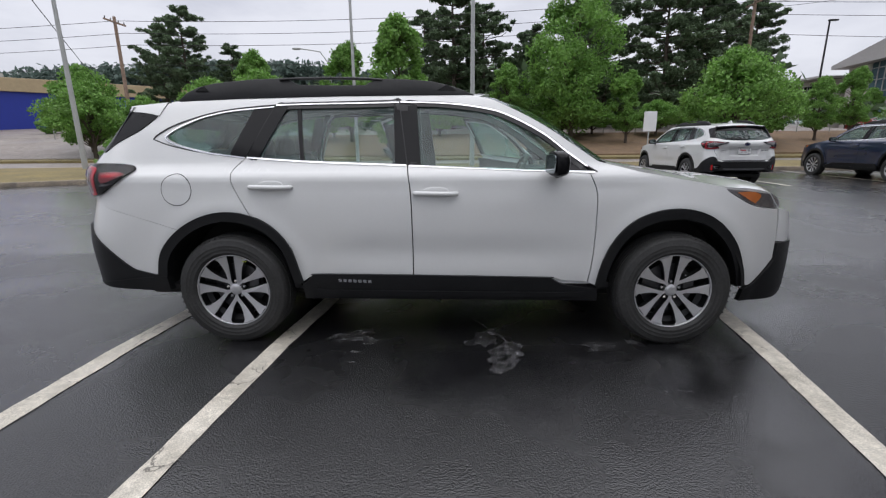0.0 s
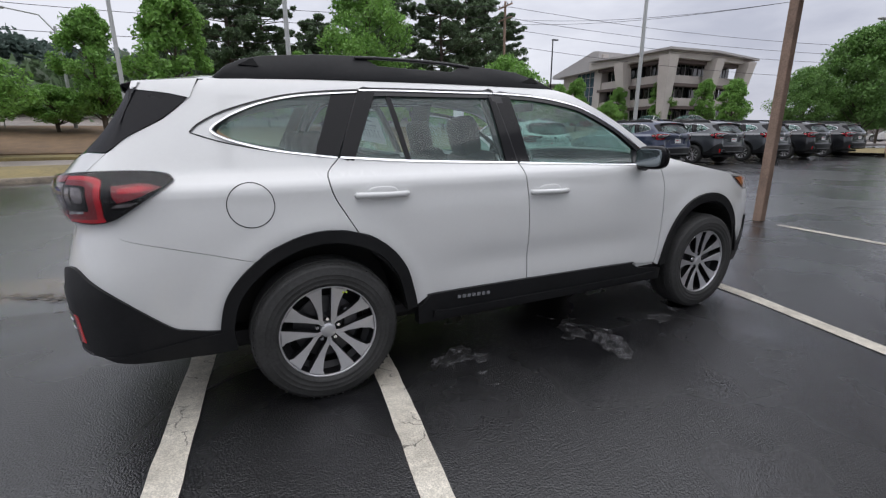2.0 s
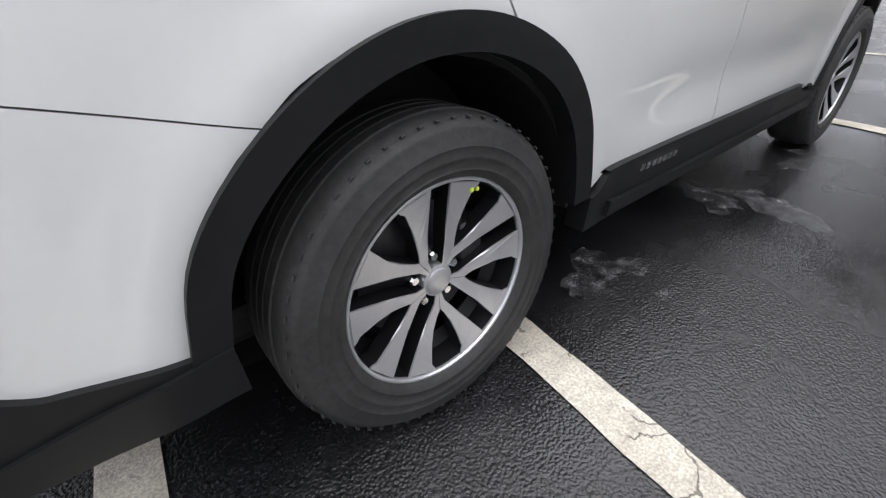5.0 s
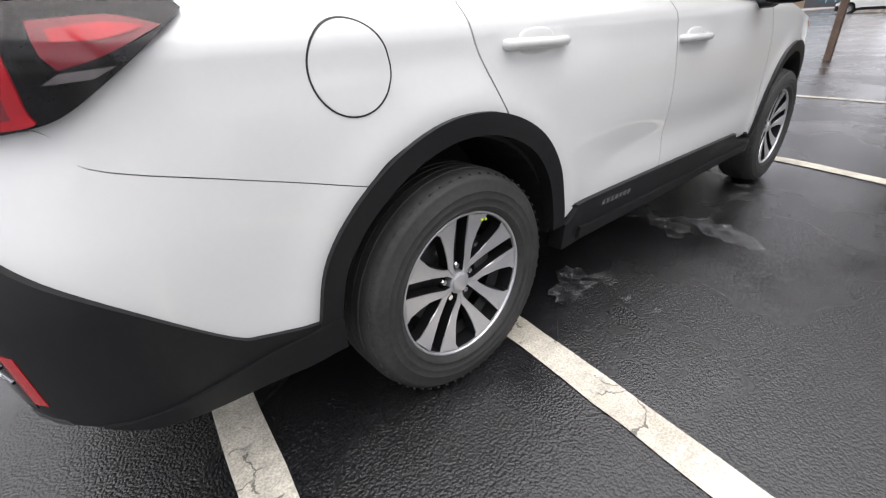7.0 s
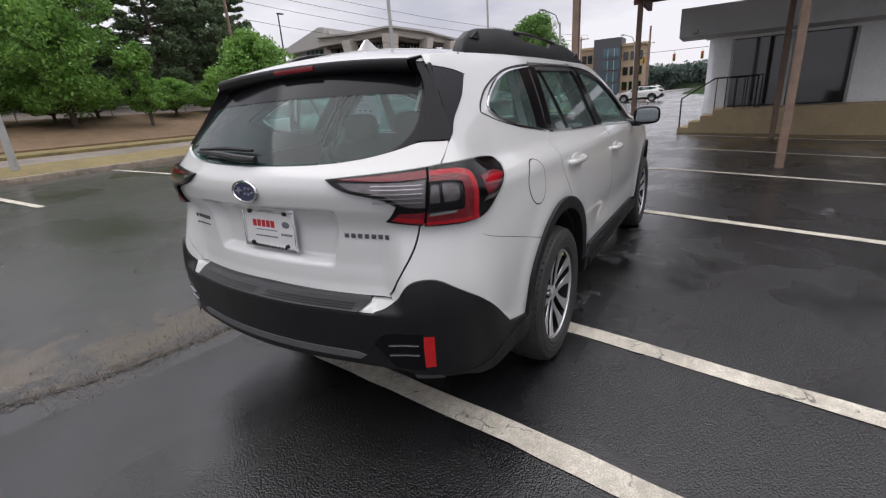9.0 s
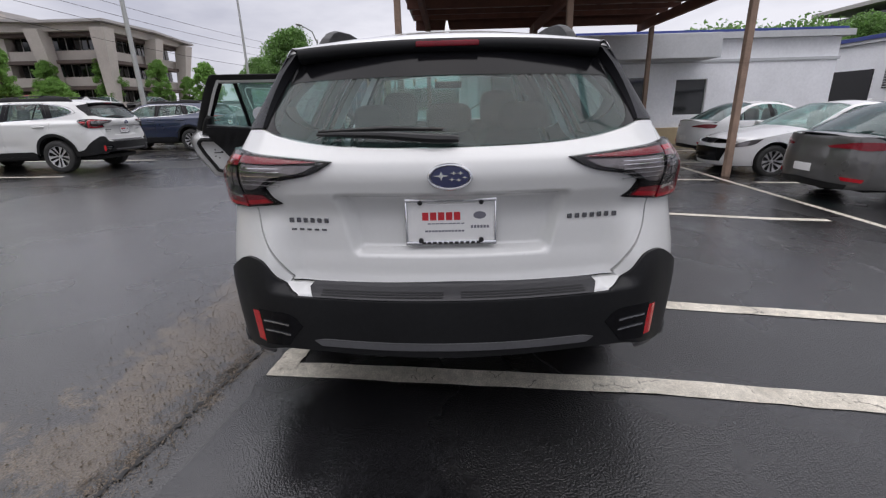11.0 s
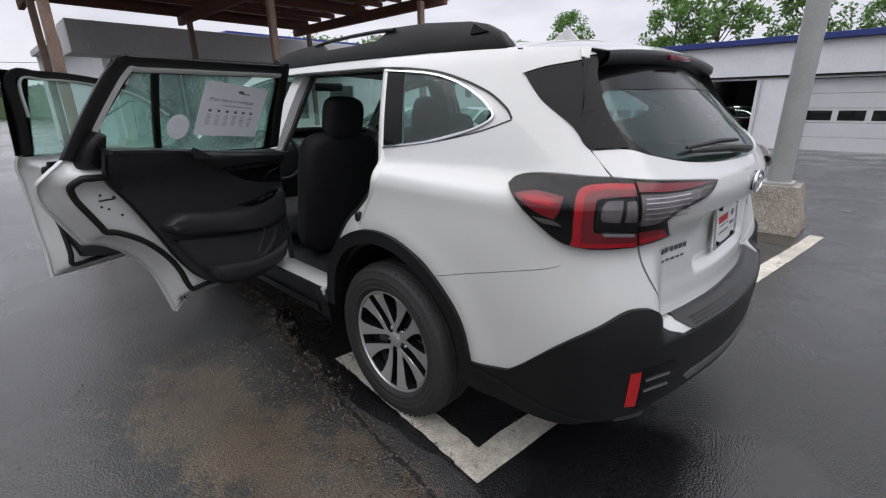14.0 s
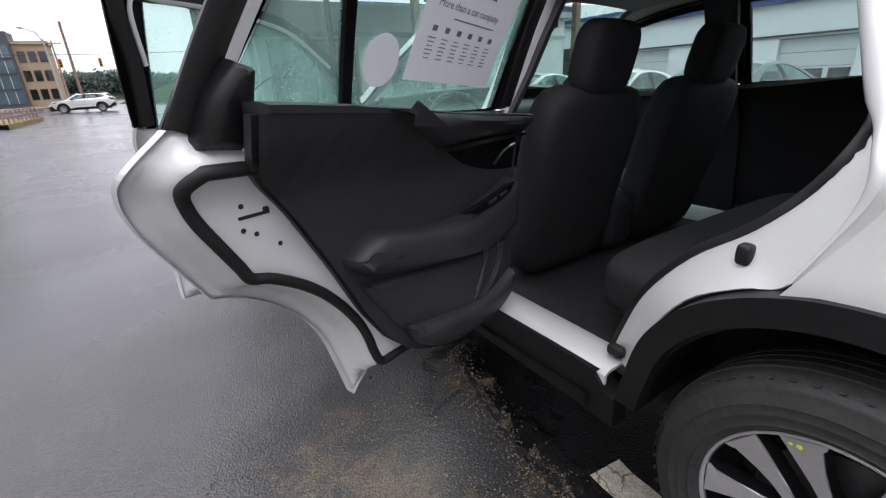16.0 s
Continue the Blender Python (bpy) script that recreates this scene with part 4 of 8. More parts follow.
def tail_lamp(sh, car, s):
    outer = outline([(-.559, 1.108, 1), (-.58, 1.13), (-.64, 1.144), (-.76, 1.149), (-.9, 1.146), (-.945, 1.142, 1), (-.955, 1.04), (-.972, .951, 1), (-.87, .949), (-.81, .954), (-.75, .969), (-.67, 1.022)])
    lamp = panel("tail_light", sh, outer, s, SMOKELENS, car, out=.016, depth=.05, step=.03, label="smoked tail light with a red C-shaped bar")
    inner = outline([(-.951, 1.142, 1), (-1.12, 1.129), (-1.277, 1.113, 1), (-1.21, 1.072), (-1.11, 1.048), (-1.059, 1.022, 1), (-1.08, .99), (-1.105, .966, 1), (-.978, .953, 1), (-.961, 1.04)])
    part2 = panel("gate_light", sh, inner, s, SMOKELENS, car, out=.014, depth=.05, step=.03, label="clear and red lens in the tailgate")
    # the C: a bright outer band and a duller inner band paint its glow
    panel("red_bar", sh, outline([(-.945, 1.131, 1), (-.87, 1.132), (-.815, 1.122), (-.792, 1.095), (-.79, .985), (-.80, .958), (-.966, .955, 1), (-.964, .966, 1), (-.83, .969), (-.812, .985), (-.813, 1.085), (-.83, 1.108), (-.87, 1.117), (-.945, 1.118, 1)]), s, REDLENS, lamp, out=.0205, depth=.01, step=.03)
    panel("inner_band", sh, outline([(-.946, 1.118, 1), (-.87, 1.117), (-.83, 1.108), (-.813, 1.085), (-.812, .985), (-.83, .969), (-.964, .966, 1), (-.96, .994, 1), (-.86, .998), (-.842, 1.012), (-.842, 1.075), (-.86, 1.096), (-.945, 1.1, 1)]), s, DIMRED, lamp, out=.0192, depth=.008, step=.03)
    bowl = panel("inner_lens", sh, outline([(-.942, 1.096, 1), (-.868, 1.092), (-.848, 1.07), (-.85, 1.02), (-.866, 1.004), (-.957, 1.0, 1)]), s, GLOSSBLACK, lamp, out=.0178, depth=.01, step=.03)
    panel("reflector", sh, outline([(-.91, 1.09, 1), (-.872, 1.087), (-.858, 1.066), (-.862, 1.035), (-.905, 1.03, 1)]), s, CLEARLENS, bowl, out=.0192, depth=.004, step=.02)
    panel("reflector", sh, outline([(-.942, 1.088, 1), (-.92, 1.087, 1), (-.918, 1.03, 1), (-.95, 1.028, 1)]), s, CLEARLENS, bowl, out=.0188, depth=.004, step=.02)
    panel("lens_step", sh, outline([(-.95, .995, 1), (-.865, 1.0, 1), (-.87, .99, 1), (-.955, .985, 1)]), s, CHROME, lamp, out=.0206, depth=.004, step=.03)
    mark = panel("side_marker", sh, outline([(-.598, 1.084, 1), (-.66, 1.1), (-.755, 1.094, 1), (-.748, 1.05, 1), (-.735, 1.03, 1), (-.68, 1.045)]), s, DIMRED, lamp, out=.0185, depth=.01, step=.03)
    # brighter red inset paints the highlight on the marker lens
    panel("marker_glow", sh, outline([(-.62, 1.083, 1), (-.67, 1.09), (-.735, 1.083, 1), (-.73, 1.066, 1), (-.67, 1.068)]), s, REDLENS, mark, out=.0198, depth=.004, step=.03)
    panel("marker_edge", sh, outline([(-.67, 1.03, 1), (-.735, 1.026, 1), (-.76, 1.012, 1), (-.70, 1.015, 1)]), s, CLEARLENS, mark, out=.0188, depth=.004, step=.03)
    panel("red_line", sh, outline([(-.953, 1.133, 1), (-1.1, 1.124), (-1.235, 1.112, 1), (-1.1, 1.106), (-.955, 1.110, 1)]), s, DIMRED, part2, out=.018, depth=.01, step=.03)
    panel("reversing_lens", sh, outline([(-.958, 1.103, 1), (-1.1, 1.1), (-1.23, 1.102, 1), (-1.185, 1.078), (-1.09, 1.057), (-1.03, 1.022), (-.964, 1.015, 1)]), s, CLEARLENS, part2, out=.0165, depth=.01, step=.03)
    panel("red_foot", sh, outline([(-.966, .998, 1), (-1.05, .998, 1), (-1.083, .972, 1), (-.975, .957, 1)]), s, DIMRED, part2, out=.018, depth=.01, step=.03)
    # brighter red strip paints a gleam along the lens foot
    panel("foot_glow", sh, outline([(-.972, .976, 1), (-1.06, .985, 1), (-1.075, .973, 1), (-.974, .962, 1)]), s, REDLENS, part2, out=.0192, depth=.004, step=.03)
    panel("lens_cover", sh, outer, s, LENSGLASS, lamp, out=.0235, depth=.004, step=.03)
    panel("lens_cover", sh, inner, s, LENSGLASS, part2, out=.0215, depth=.004, step=.03)
    for z in (1.035, 1.05, 1.065, 1.08, 1.092):
        strip("lens_rib", sh, [(-.97, z), (-1.05, z), (-1.13, z)], s, CHROME, part2, .003, out=.019, thick=.004)


def roof(sh, car, paint):
    # roof skin between the rails' lines
    edge = spline(ROOF_EDGE[4:][::-1], 6)
    rows = []
    for u, z in edge:
        e = sh.at(u, z)
        rise = .055
        rows.append([(e[0] + (-.05 * (1 - t * t) if u < 0 else .10 * (1 - t * t) * ease(1.2, 1.57, u)), e[1] * t, z + rise * (1 - abs(t) ** 2.2)) for t in np.linspace(1, -1, 25)])
    spart("roof_skin", grid_bm(rows, thick=.02), paint, car, "", 60)
    # roof spoiler: top, lip and dark underside
    rows, under = [], []
    rim = spline([(-.405, .583, 1.521), (-.52, .583, 1.513), (-.61, .581, 1.506), (-.675, .574, 1.499), (-.712, .553, 1.491)], 2)
    for k in range(9):
        f = k / 8
        row, low = [], []
        for t in np.linspace(1, -1, 21):
            half = rim[k][1]
            x = rim[k][0] - (.03 - .01 * f) * (1 - t * t)
            z = rim[k][2] + .055 * (1 - abs(t) ** 2.2) * (1 - .6 * f)
            row.append((x, half * t, z))
            low.append((x + .008 + .03 * f, half * .985 * t, z - .02 - .05 * (1 - f)))
        rows.append(row)
        under.append(low)
    sp = spart("spoiler", grid_bm(rows, thick=.006), paint, car, "white roof spoiler", 60)
    for s in (1, -1):
        panel("spoiler_flank", sh, outline([(-.438, 1.521, 1), (-.476, 1.436, 1), (-.56, 1.452), (-.675, 1.464), (-.8, 1.472), (-.9, 1.477), (-1.015, 1.482, 1), (-.9, 1.491), (-.7, 1.502)]), s, paint, sp, out=.007, depth=.02, step=.03)
    spart("spoiler_underside", grid_bm(under, thick=.004), TRIM, sp, "", 60)
    lip = [[p, (p[0] - .006, p[1], p[2] - .008), (p[0] - .004, p[1], p[2] - .03), (p[0] + .012, p[1], p[2] - .042), (p[0] + .05, p[1] * .99, p[2] - .05)] for p in rows[-1]]
    spart("spoiler_lip", grid_bm(lip, thick=.004), TRIM, sp, "", 50)
    bm = bmesh.new()
    add_box(bm, (rows[-1][10][0] - .004, 0, rows[-1][10][2] - .019), (.02, .23, .02), bevel=.005)
    spart("high_stop_light", bm, DIMRED, sp, "red high-level stop light")
    for s in (1, -1):
        fin = [[(p[0], p[1], p[2]) for p in (r[0 if s > 0 else -1], lo[0 if s > 0 else -1])] for r, lo in zip(rows, under)]
        fin = [[a, (b[0], b[1] - .004 * s, b[2] - .02)] for a, b in fin]
        spart("spoiler_side", grid_bm(fin, thick=.006), TRIM, sp)
    # antenna fin
    bm = bmesh.new()
    V = []
    for x, z, w in ((-.33, 0, .03), (-.30, .03, .018), (-.27, .062, .008), (-.25, .068, .005), (-.2, .035, .016), (-.13, .01, .02), (-.09, 0, .004)):
        V.append([bm.verts.new((x, -w, 1.575)), bm.verts.new((x, -w * .5, 1.582 + z)), bm.verts.new((x, w * .5, 1.582 + z)), bm.verts.new((x, w, 1.575))])
    for a, b in zip(V, V[1:]):
        for i in range(3):
            bm.faces.new((a[i], b[i], b[i + 1], a[i + 1]))
    bm.faces.new(V[0])
    bmesh.ops.recalc_face_normals(bm, faces=bm.faces)
    spart("antenna_fin", bm, paint, car, "", 50)
    # bonnet
    seam = spline([(2.29, 1.128), (2.39, 1.106), (2.54, 1.073), (2.857, 1.016), (3.0, .99), (3.174, .972), (3.34, .945)], 5)
    rows = []
    for u, z in seam:
        e = sh.at(u, z)
        rows.append([(e[0] + .13 * (1 - t * t) * ease(2.9, 3.4, u), e[1] * t, z + .045 * (1 - abs(t) ** 2.5)) for t in np.linspace(1, -1, 21)])
    for k in (1, 2, 3):
        u, z = 3.34 + .033 * k, .945 - .035 * k
        e = sh.at(u, z)
        rows.append([(e[0] + .15 * (1 - t * t), e[1] * t, z + .045 * (1 - abs(t) ** 2.5)) for t in np.linspace(1, -1, 21)])
    spart("bonnet", grid_bm(rows, thick=.015), paint, car, "", 60)
    # windscreen and cowl
    pil = spline(ROOF_EDGE[:5], 6)
    rows = []
    for u, z in pil:
        e = sh.at(u, z)
        rows.append([(e[0] + .17 * (1 - t * t), e[1] * .985 * t, z + .02 * (1 - t * t)) for t in np.linspace(1, -1, 15)])
    spart("windscreen", grid_bm(rows, thick=.004), CLEANGLASS, car, "", 60)
    bm = bmesh.new()
    add_tube(bm, [(2.30, -.74, 1.11), (2.42, -.4, 1.10), (2.47, 0, 1.10), (2.42, .4, 1.10), (2.30, .74, 1.11)], .035, 8)
    spart("cowl", bm, TRIM, car)
    # roof rails: foot, two towers, a bar between them
    for s in (1, -1):
        prof = [(-.37, 1.53), (-.31, 1.585), (-.24, 1.618), (-.15, 1.638), (.1, 1.662), (.3, 1.668), (.335, 1.662), (.41, 1.624), (.62, 1.618), (.84, 1.616), (.9, 1.65), (.94, 1.655), (1.1, 1.65), (1.27, 1.635), (1.42, 1.595), (1.54, 1.545), (1.24, 1.545), (.68, 1.548), (.04, 1.538), (-.35, 1.52)]
        bm = bmesh.new()
        a = [bm.verts.new((x, s * (.575 - .35 * (z - 1.55)), z)) for x, z in prof]
        b = [bm.verts.new((x, s * (.529 - .15 * (z - 1.55)), z - .003)) for x, z in prof]
        n = len(prof)
        for i in range(n):
            bm.faces.new((a[i], a[(i + 1) % n], b[(i + 1) % n], b[i]))
        bm.faces.new(a[::-1])
        bm.faces.new(b)
        bmesh.ops.recalc_face_normals(bm, faces=bm.faces)
        bmesh.ops.bevel(bm, geom=bm.edges[:], offset=.007, segments=2, profile=.5, affect="EDGES")
        bmesh.ops.triangulate(bm, faces=bm.faces)
        r = spart("roof_rail", bm, CLAD, car, "matt black roof rail", 35)
        spart("rail_bar", tube_bm([(.29, s * .542, 1.655), (.4, s * .54, 1.66), (.62, s * .537, 1.661), (.84, s * .537, 1.655), (.95, s * .539, 1.645)], .009, 8), TRIM, r)
        # black plates paint the shade of the holes near the rail's ends
        for x0, x1, z0 in ((-.255, -.17, 1.59), (1.30, 1.42, 1.578)):
            bm = prism_bm([(x0, z0), (x1, z0 - .002), (x1 - .02 if x0 < 0 else x1 - .05, z0 + .03), (x0 + .05, z0 + .026)], -.004, .004, Matrix(((1, 0, 0, 0), (0, 0, s, s * .565), (0, 1, 0, 0), (0, 0, 0, 1))))
            part("rail_opening", bm, RUBBER, r)


def side_door(sh, car, s, which, paint, opened):
    """A door with its skin, inner skin, glass, frame, trim card and handle; hinged at its front edge."""
    rear = which == "rear"
    if rear:
        skin = fuse(corner([(.127, 1.172), (.491, 1.148), (1.123, 1.122)]), corner(SPLIT), corner([(1.152, .458), (.56, .466), (.52, .455), (.463, .418)]), corner([(.463, .418), (.443, .506), (.405, .634), (.328, .742), (.24, .808), (.174, .832)]), corner(DOOR_REAR_EDGE[::-1]))
        inset = fuse(corner([(.205, 1.188), (.285, 1.185), (.48, 1.165), (.75, 1.13), (1.1, 1.10)]), corner([(1.1, 1.10), (1.1, .9), (1.095, .72), (1.06, .567), (1.01, .508), (.92, .484), (.8, .478), (.69, .497), (.59, .542), (.522, .603)]), corner([(.522, .603), (.455, .71), (.378, .858), (.294, 1.0), (.218, 1.105), (.205, 1.188)]))
        pane = [(.199, 1.163, 1), (.28, 1.32), (.365, 1.473, 1), (.7, 1.484), (1.033, 1.489, 1), (1.045, 1.3), (1.045, 1.135, 1)]
        frame = [(.15, 1.165), (.215, 1.32), (.295, 1.478), (.35, 1.489), (.7, 1.494), (1.0, 1.498), (1.062, 1.497), (1.09, 1.31), (1.112, 1.13)]
        handle, hinge = (.305, 1.004), 1.092
    else:
        skin = fuse(corner([(1.13, 1.122), (1.212, 1.114), (1.715, 1.093), (2.164, 1.079), (2.2, 1.08)]), corner(DOOR_FRONT_EDGE), corner([(2.222, .42), (2.08, .425), (1.945, .444), (1.159, .458)]), corner(moved(SPLIT[::-1], .007)))
        inset = fuse(corner([(1.22, 1.085), (1.7, 1.065), (2.12, 1.05)]), corner([(2.12, 1.05), (2.17, .85), (2.14, .56)]), corner([(2.14, .56), (1.5, .52), (1.26, .56)]), corner([(1.26, .56), (1.2, .8), (1.22, 1.085)]))
        pane = [(1.2, 1.117, 1), (1.17, 1.483, 1), (1.36, 1.472), (1.58, 1.438), (1.72, 1.385), (1.86, 1.30), (1.985, 1.19), (2.06, 1.1, 1)]
        frame = [(1.165, 1.125), (1.14, 1.31), (1.10, 1.485), (1.2, 1.492), (1.36, 1.484), (1.6, 1.45), (1.745, 1.403), (1.945, 1.296), (2.08, 1.188), (2.17, 1.105)]
        handle, hinge = (1.3, .963), 2.19
    d = panel("rear_door" if rear else "front_door", sh, outline(skin), s, paint, car, depth=.03, step=.03, label=("opened " if opened else "closed ") + which + " side door")
    strip("door_frame", sh, frame, s, TRIM, d, .05 if rear else .042, out=.001, thick=.03)
    if opened:
        strip("frame_inside", sh, frame, s, RUBBER, d, .055 if rear else .042, out=-.032, thick=-.006)
        ins = about(frame, (sum(p[0] for p in frame) / len(frame), 1.26), .93)
        strip("frame_inner_edge", sh, ins[:-2] if rear else ins[1:-2], s, paint, d, .018 if rear else .011, out=-.041, thick=-.01)
    pn = panel("door_window", sh, outline(pane), s, WETGLASS if opened else GLASS, d, out=-.012, depth=.004, step=.06)
    if rear:
        panel("window_divider", sh, outline([(.415, 1.477, 1), (.44, 1.478, 1), (.492, 1.14, 1), (.468, 1.14, 1)]), s, GLOSSBLACK, d, out=-.006, depth=.018, step=.06, back=True)
        panel("pillar_trim", sh, outline([(.275, 1.492, 1), (.36, 1.484, 1), (.196, 1.158, 1), (.127, 1.173, 1)]), s, GLOSSBLACK, d, out=.0015, depth=.01, step=.06)
        panel("pillar_trim", sh, outline([(1.03, 1.5, 1), (1.062, 1.502, 1), (1.122, 1.125, 1), (1.05, 1.128, 1)]), s, GLOSSBLACK, d, out=.0015, depth=.01, step=.06)
        strip("chrome_belt", sh, [(.133, 1.176), (.49, 1.151), (.8, 1.137), (1.118, 1.125)], s, CHROME, d, .011, out=.005, thick=.012)
        strip("chrome_top", sh, [(.28, 1.496), (.5, 1.501), (.8, 1.503), (1.062, 1.505)], s, CHROME, d, .012, out=.004, thick=.01)
    else:
        panel("pillar_trim", sh, outline([(1.068, 1.504, 1), (1.175, 1.487, 1), (1.207, 1.116, 1), (1.128, 1.125, 1)]), s, GLOSSBLACK, d, out=.0015, depth=.01, step=.06)
        panel("mirror_sail", sh, outline([(2.06, 1.195, 1), (2.2, 1.09, 1), (2.0, 1.09, 1)]), s, GLOSSBLACK, d, out=-.002, depth=.02, step=.06, back=True)
        strip("chrome_belt", sh, [(1.135, 1.123), (1.5, 1.108), (1.8, 1.096), (2.164, 1.083), (2.235, 1.081)], s, CHROME, d, .011, out=.005, thick=.012)
        strip("chrome_top", sh, [(1.07, 1.507), (1.36, 1.495), (1.6, 1.461), (1.745, 1.416), (1.945, 1.309), (2.082, 1.201), (2.2, 1.113)], s, CHROME, d, .012, out=.004, thick=.01)
        mirror(d, s, paint)
    # handle on a shallow cup
    hu, hz = handle
    c = sh.at(hu, hz) * (1, s, 1)
    cup = spart("handle_cup", soft_box(tuple(c - np.array((0, .001 * s, 0))), (.16, .012, .075), 2.6, 6), paint, d, "", 60)
    bm = bmesh.new()
    pts = [(c[0] - .125, c[1] - .004 * s, hz), (c[0] - .115, c[1] + .018 * s, hz + .001), (c[0] - .05, c[1] + .027 * s, hz), (c[0] + .05, c[1] + .027 * s, hz - .002), (c[0] + .112, c[1] + .016 * s, hz - .002), (c[0] + .122, c[1] - .004 * s, hz - .002)]
    add_tube(bm, [tuple(p) for p in spline(pts, 4)], .0145, 10)
    spart("door_handle", bm, paint, d, "", 60)
    # inner side
    if opened:
        ring = outline(inset, 6)
        rim = [tuple(p) for p in outline(skin, 5)]
        # the painted inner skin falls away from the outer edge in a rounded step
        pressed("inner_skin", sh, rim, s, [(0, -.012), (.008, -.028), (.02, -.036), (.03, -.052), (.042, -.084), (.056, -.104), (.08, -.114), (.1, -.116)], paint, d, "white painted inner skin of the door")
        loop = inset_loop(rim, .064)
        loop = loop[edge_distance(loop, rim) > .058]
        keep = [loop[0]]
        for q in loop[1:]:
            if np.hypot(*(q - keep[-1])) > .03:
                keep.append(q)
        spart("weather_strip", tube_bm([tuple(sh.at(u, z, -.112) * (1, s, 1)) for u, z in spline(keep + [keep[0]], 4)[:-1]], .0125, 8, True), RUBBER, d, "", 60)
        card = panel("trim_card", sh, ring, s, PLASTIC, d, out=-.13, depth=-.022, step=.06, back=True, label="black moulded trim card")
        inner_face(card, sh, ring, s, -.152)
        if rear:
            dished("armrest", sh, outline([(.40, .872, 1), (.44, .9), (.5, .912), (.61, .888), (.74, .868), (.83, .873), (.956, .898), (1.05, .93), (1.088, .9, 1), (1.085, .76, 1), (.95, .728), (.824, .734), (.707, .755), (.558, .785), (.472, .806), (.41, .846)]), s, [(0, -.15), (.004, -.172), (.012, -.192), (.024, -.203), (.05, -.207)], PLASTIC, d, "black padded armrest", .05, 60)
            dished("armrest_base", sh, outline([(.43, .80, 1), (.7, .75), (.9, .725), (1.05, .73, 1), (1.06, .62, 1), (.9, .56), (.7, .58), (.56, .62), (.5, .70)]), s, [(0, -.15), (.006, -.164), (.02, -.17)], PLASTIC, d, "", .05, 60)
            pad = dished("front_pad", sh, outline([(.466, 1.176, 1), (.75, 1.142), (1.09, 1.108, 1), (1.097, 1.058, 1), (.9, 1.066), (.70, 1.064, 1), (.6, 1.11)]), s, [(0, -.15), (.004, -.168), (.014, -.182), (.03, -.187)], PLASTIC, d, "", .05, 60)
            strip("pad_edge", sh, [(.70, 1.062), (.8, 1.064), (.9, 1.064), (1.0, 1.06), (1.09, 1.056)], s, TRIM, pad, .012, out=-.186, thick=-.012)
            dished("pull_recess", sh, outline([(.75, 1.05, 1), (.9, 1.052), (1.085, 1.046, 1), (1.088, .95, 1), (.97, .965), (.84, 1.0)]), s, [(0, -.1525), (.004, -.1545)], GLOSSBLACK, d)
            spart("door_release", tube_bm([tuple(sh.at(u, z, -.168) * (1, s, 1)) for u, z in spline([(.955, .985), (.99, 1.012), (1.03, 1.026), (1.06, 1.03)], 3)], .0055, 8), CHROME, d)
            dished("switch_panel", sh, outline([(.74, .892, 1), (.85, .905), (.96, .928, 1), (1.02, .925, 1), (.97, .886), (.84, .866, 1)]), s, [(0, -.2065), (.005, -.2125), (.01, -.213)], GLOSSBLACK, d, "gloss black window switch panel")
            for k in range(2):
                dished("window_switch", sh, outline([(.87 + .055 * k, .893 + .01 * k, 1), (.912 + .055 * k, .902 + .01 * k, 1), (.918 + .055 * k, .89 + .01 * k, 1), (.876 + .055 * k, .881 + .01 * k, 1)]), s, [(0, -.213), (.003, -.218)], TRIM, d)
            dished("door_pull", sh, outline([(.925, .742, 1), (1.01, .732, 1), (.985, .675), (.94, .625), (.87, .585, 1), (.835, .592, 1), (.885, .65)]), s, [(0, -.168), (.004, -.174), (.012, -.166)], RUBBER, d)
            for pts in ([(.93, .738), (.905, .69), (.845, .62)], [(1.012, .727), (.985, .672), (.94, .622), (.872, .582)]):
                spart("pull_edge", tube_bm([tuple(sh.at(u, z, -.176) * (1, s, 1)) for u, z in spline(pts, 4)], .0035, 6), BRAKE, d)
            dished("map_pocket", sh, outline([(.558, .632, 1), (.66, .614), (.83, .588), (.95, .596), (1.05, .625, 1), (1.03, .545), (.94, .502), (.8, .495), (.69, .512), (.6, .557)]), s, [(0, -.155), (.005, -.182), (.014, -.196), (.03, -.2)], PLASTIC, d, "", .05, 60)
            dished("card_top", sh, outline([(.21, 1.208, 1), (.285, 1.203), (.48, 1.183), (.75, 1.148), (1.11, 1.115, 1), (1.11, 1.092, 1), (.75, 1.126), (.48, 1.16), (.215, 1.183, 1)]), s, [(0, -.03), (.003, -.14), (.007, -.156)], PLASTIC, d, "", .06, 60)
            dished("corner_trim", sh, outline([(.15, 1.135, 1), (.175, 1.215), (.212, 1.27, 1), (.25, 1.258, 1), (.25, 1.21), (.25, 1.165, 1), (.23, 1.12, 1)]), s, [(0, -.03), (.006, -.06), (.014, -.085), (.022, -.09)], TRIM, d, "", .05, 60)
            for u, z in ((.217, 1.031), (.214, .986), (.238, .973), (.283, .94), (.467, .505)):
                q = sh.at(u, z, -.1165) * (1, s, 1)
                bm = bmesh.new()
                add_revolve(bm, [(0, .003), (.0035, .0025), (.005, 0)], pose(*q, 90 * s), 10)
                part("door_plug", bm, RUBBER, d)
            q = sh.at(.238, 1.01, -.1175) * (1, s, 1)
            latch = part("door_latch", box_bm((q[0], q[1], q[2]), (.06, .006, .006), .002, pose(0, 0, 0)), RUBBER, d)
            part("latch_fork", box_bm((q[0] + .024, q[1], q[2] + .005), (.012, .007, .012), .003, pose(0, 0, 0)), RUBBER, latch)
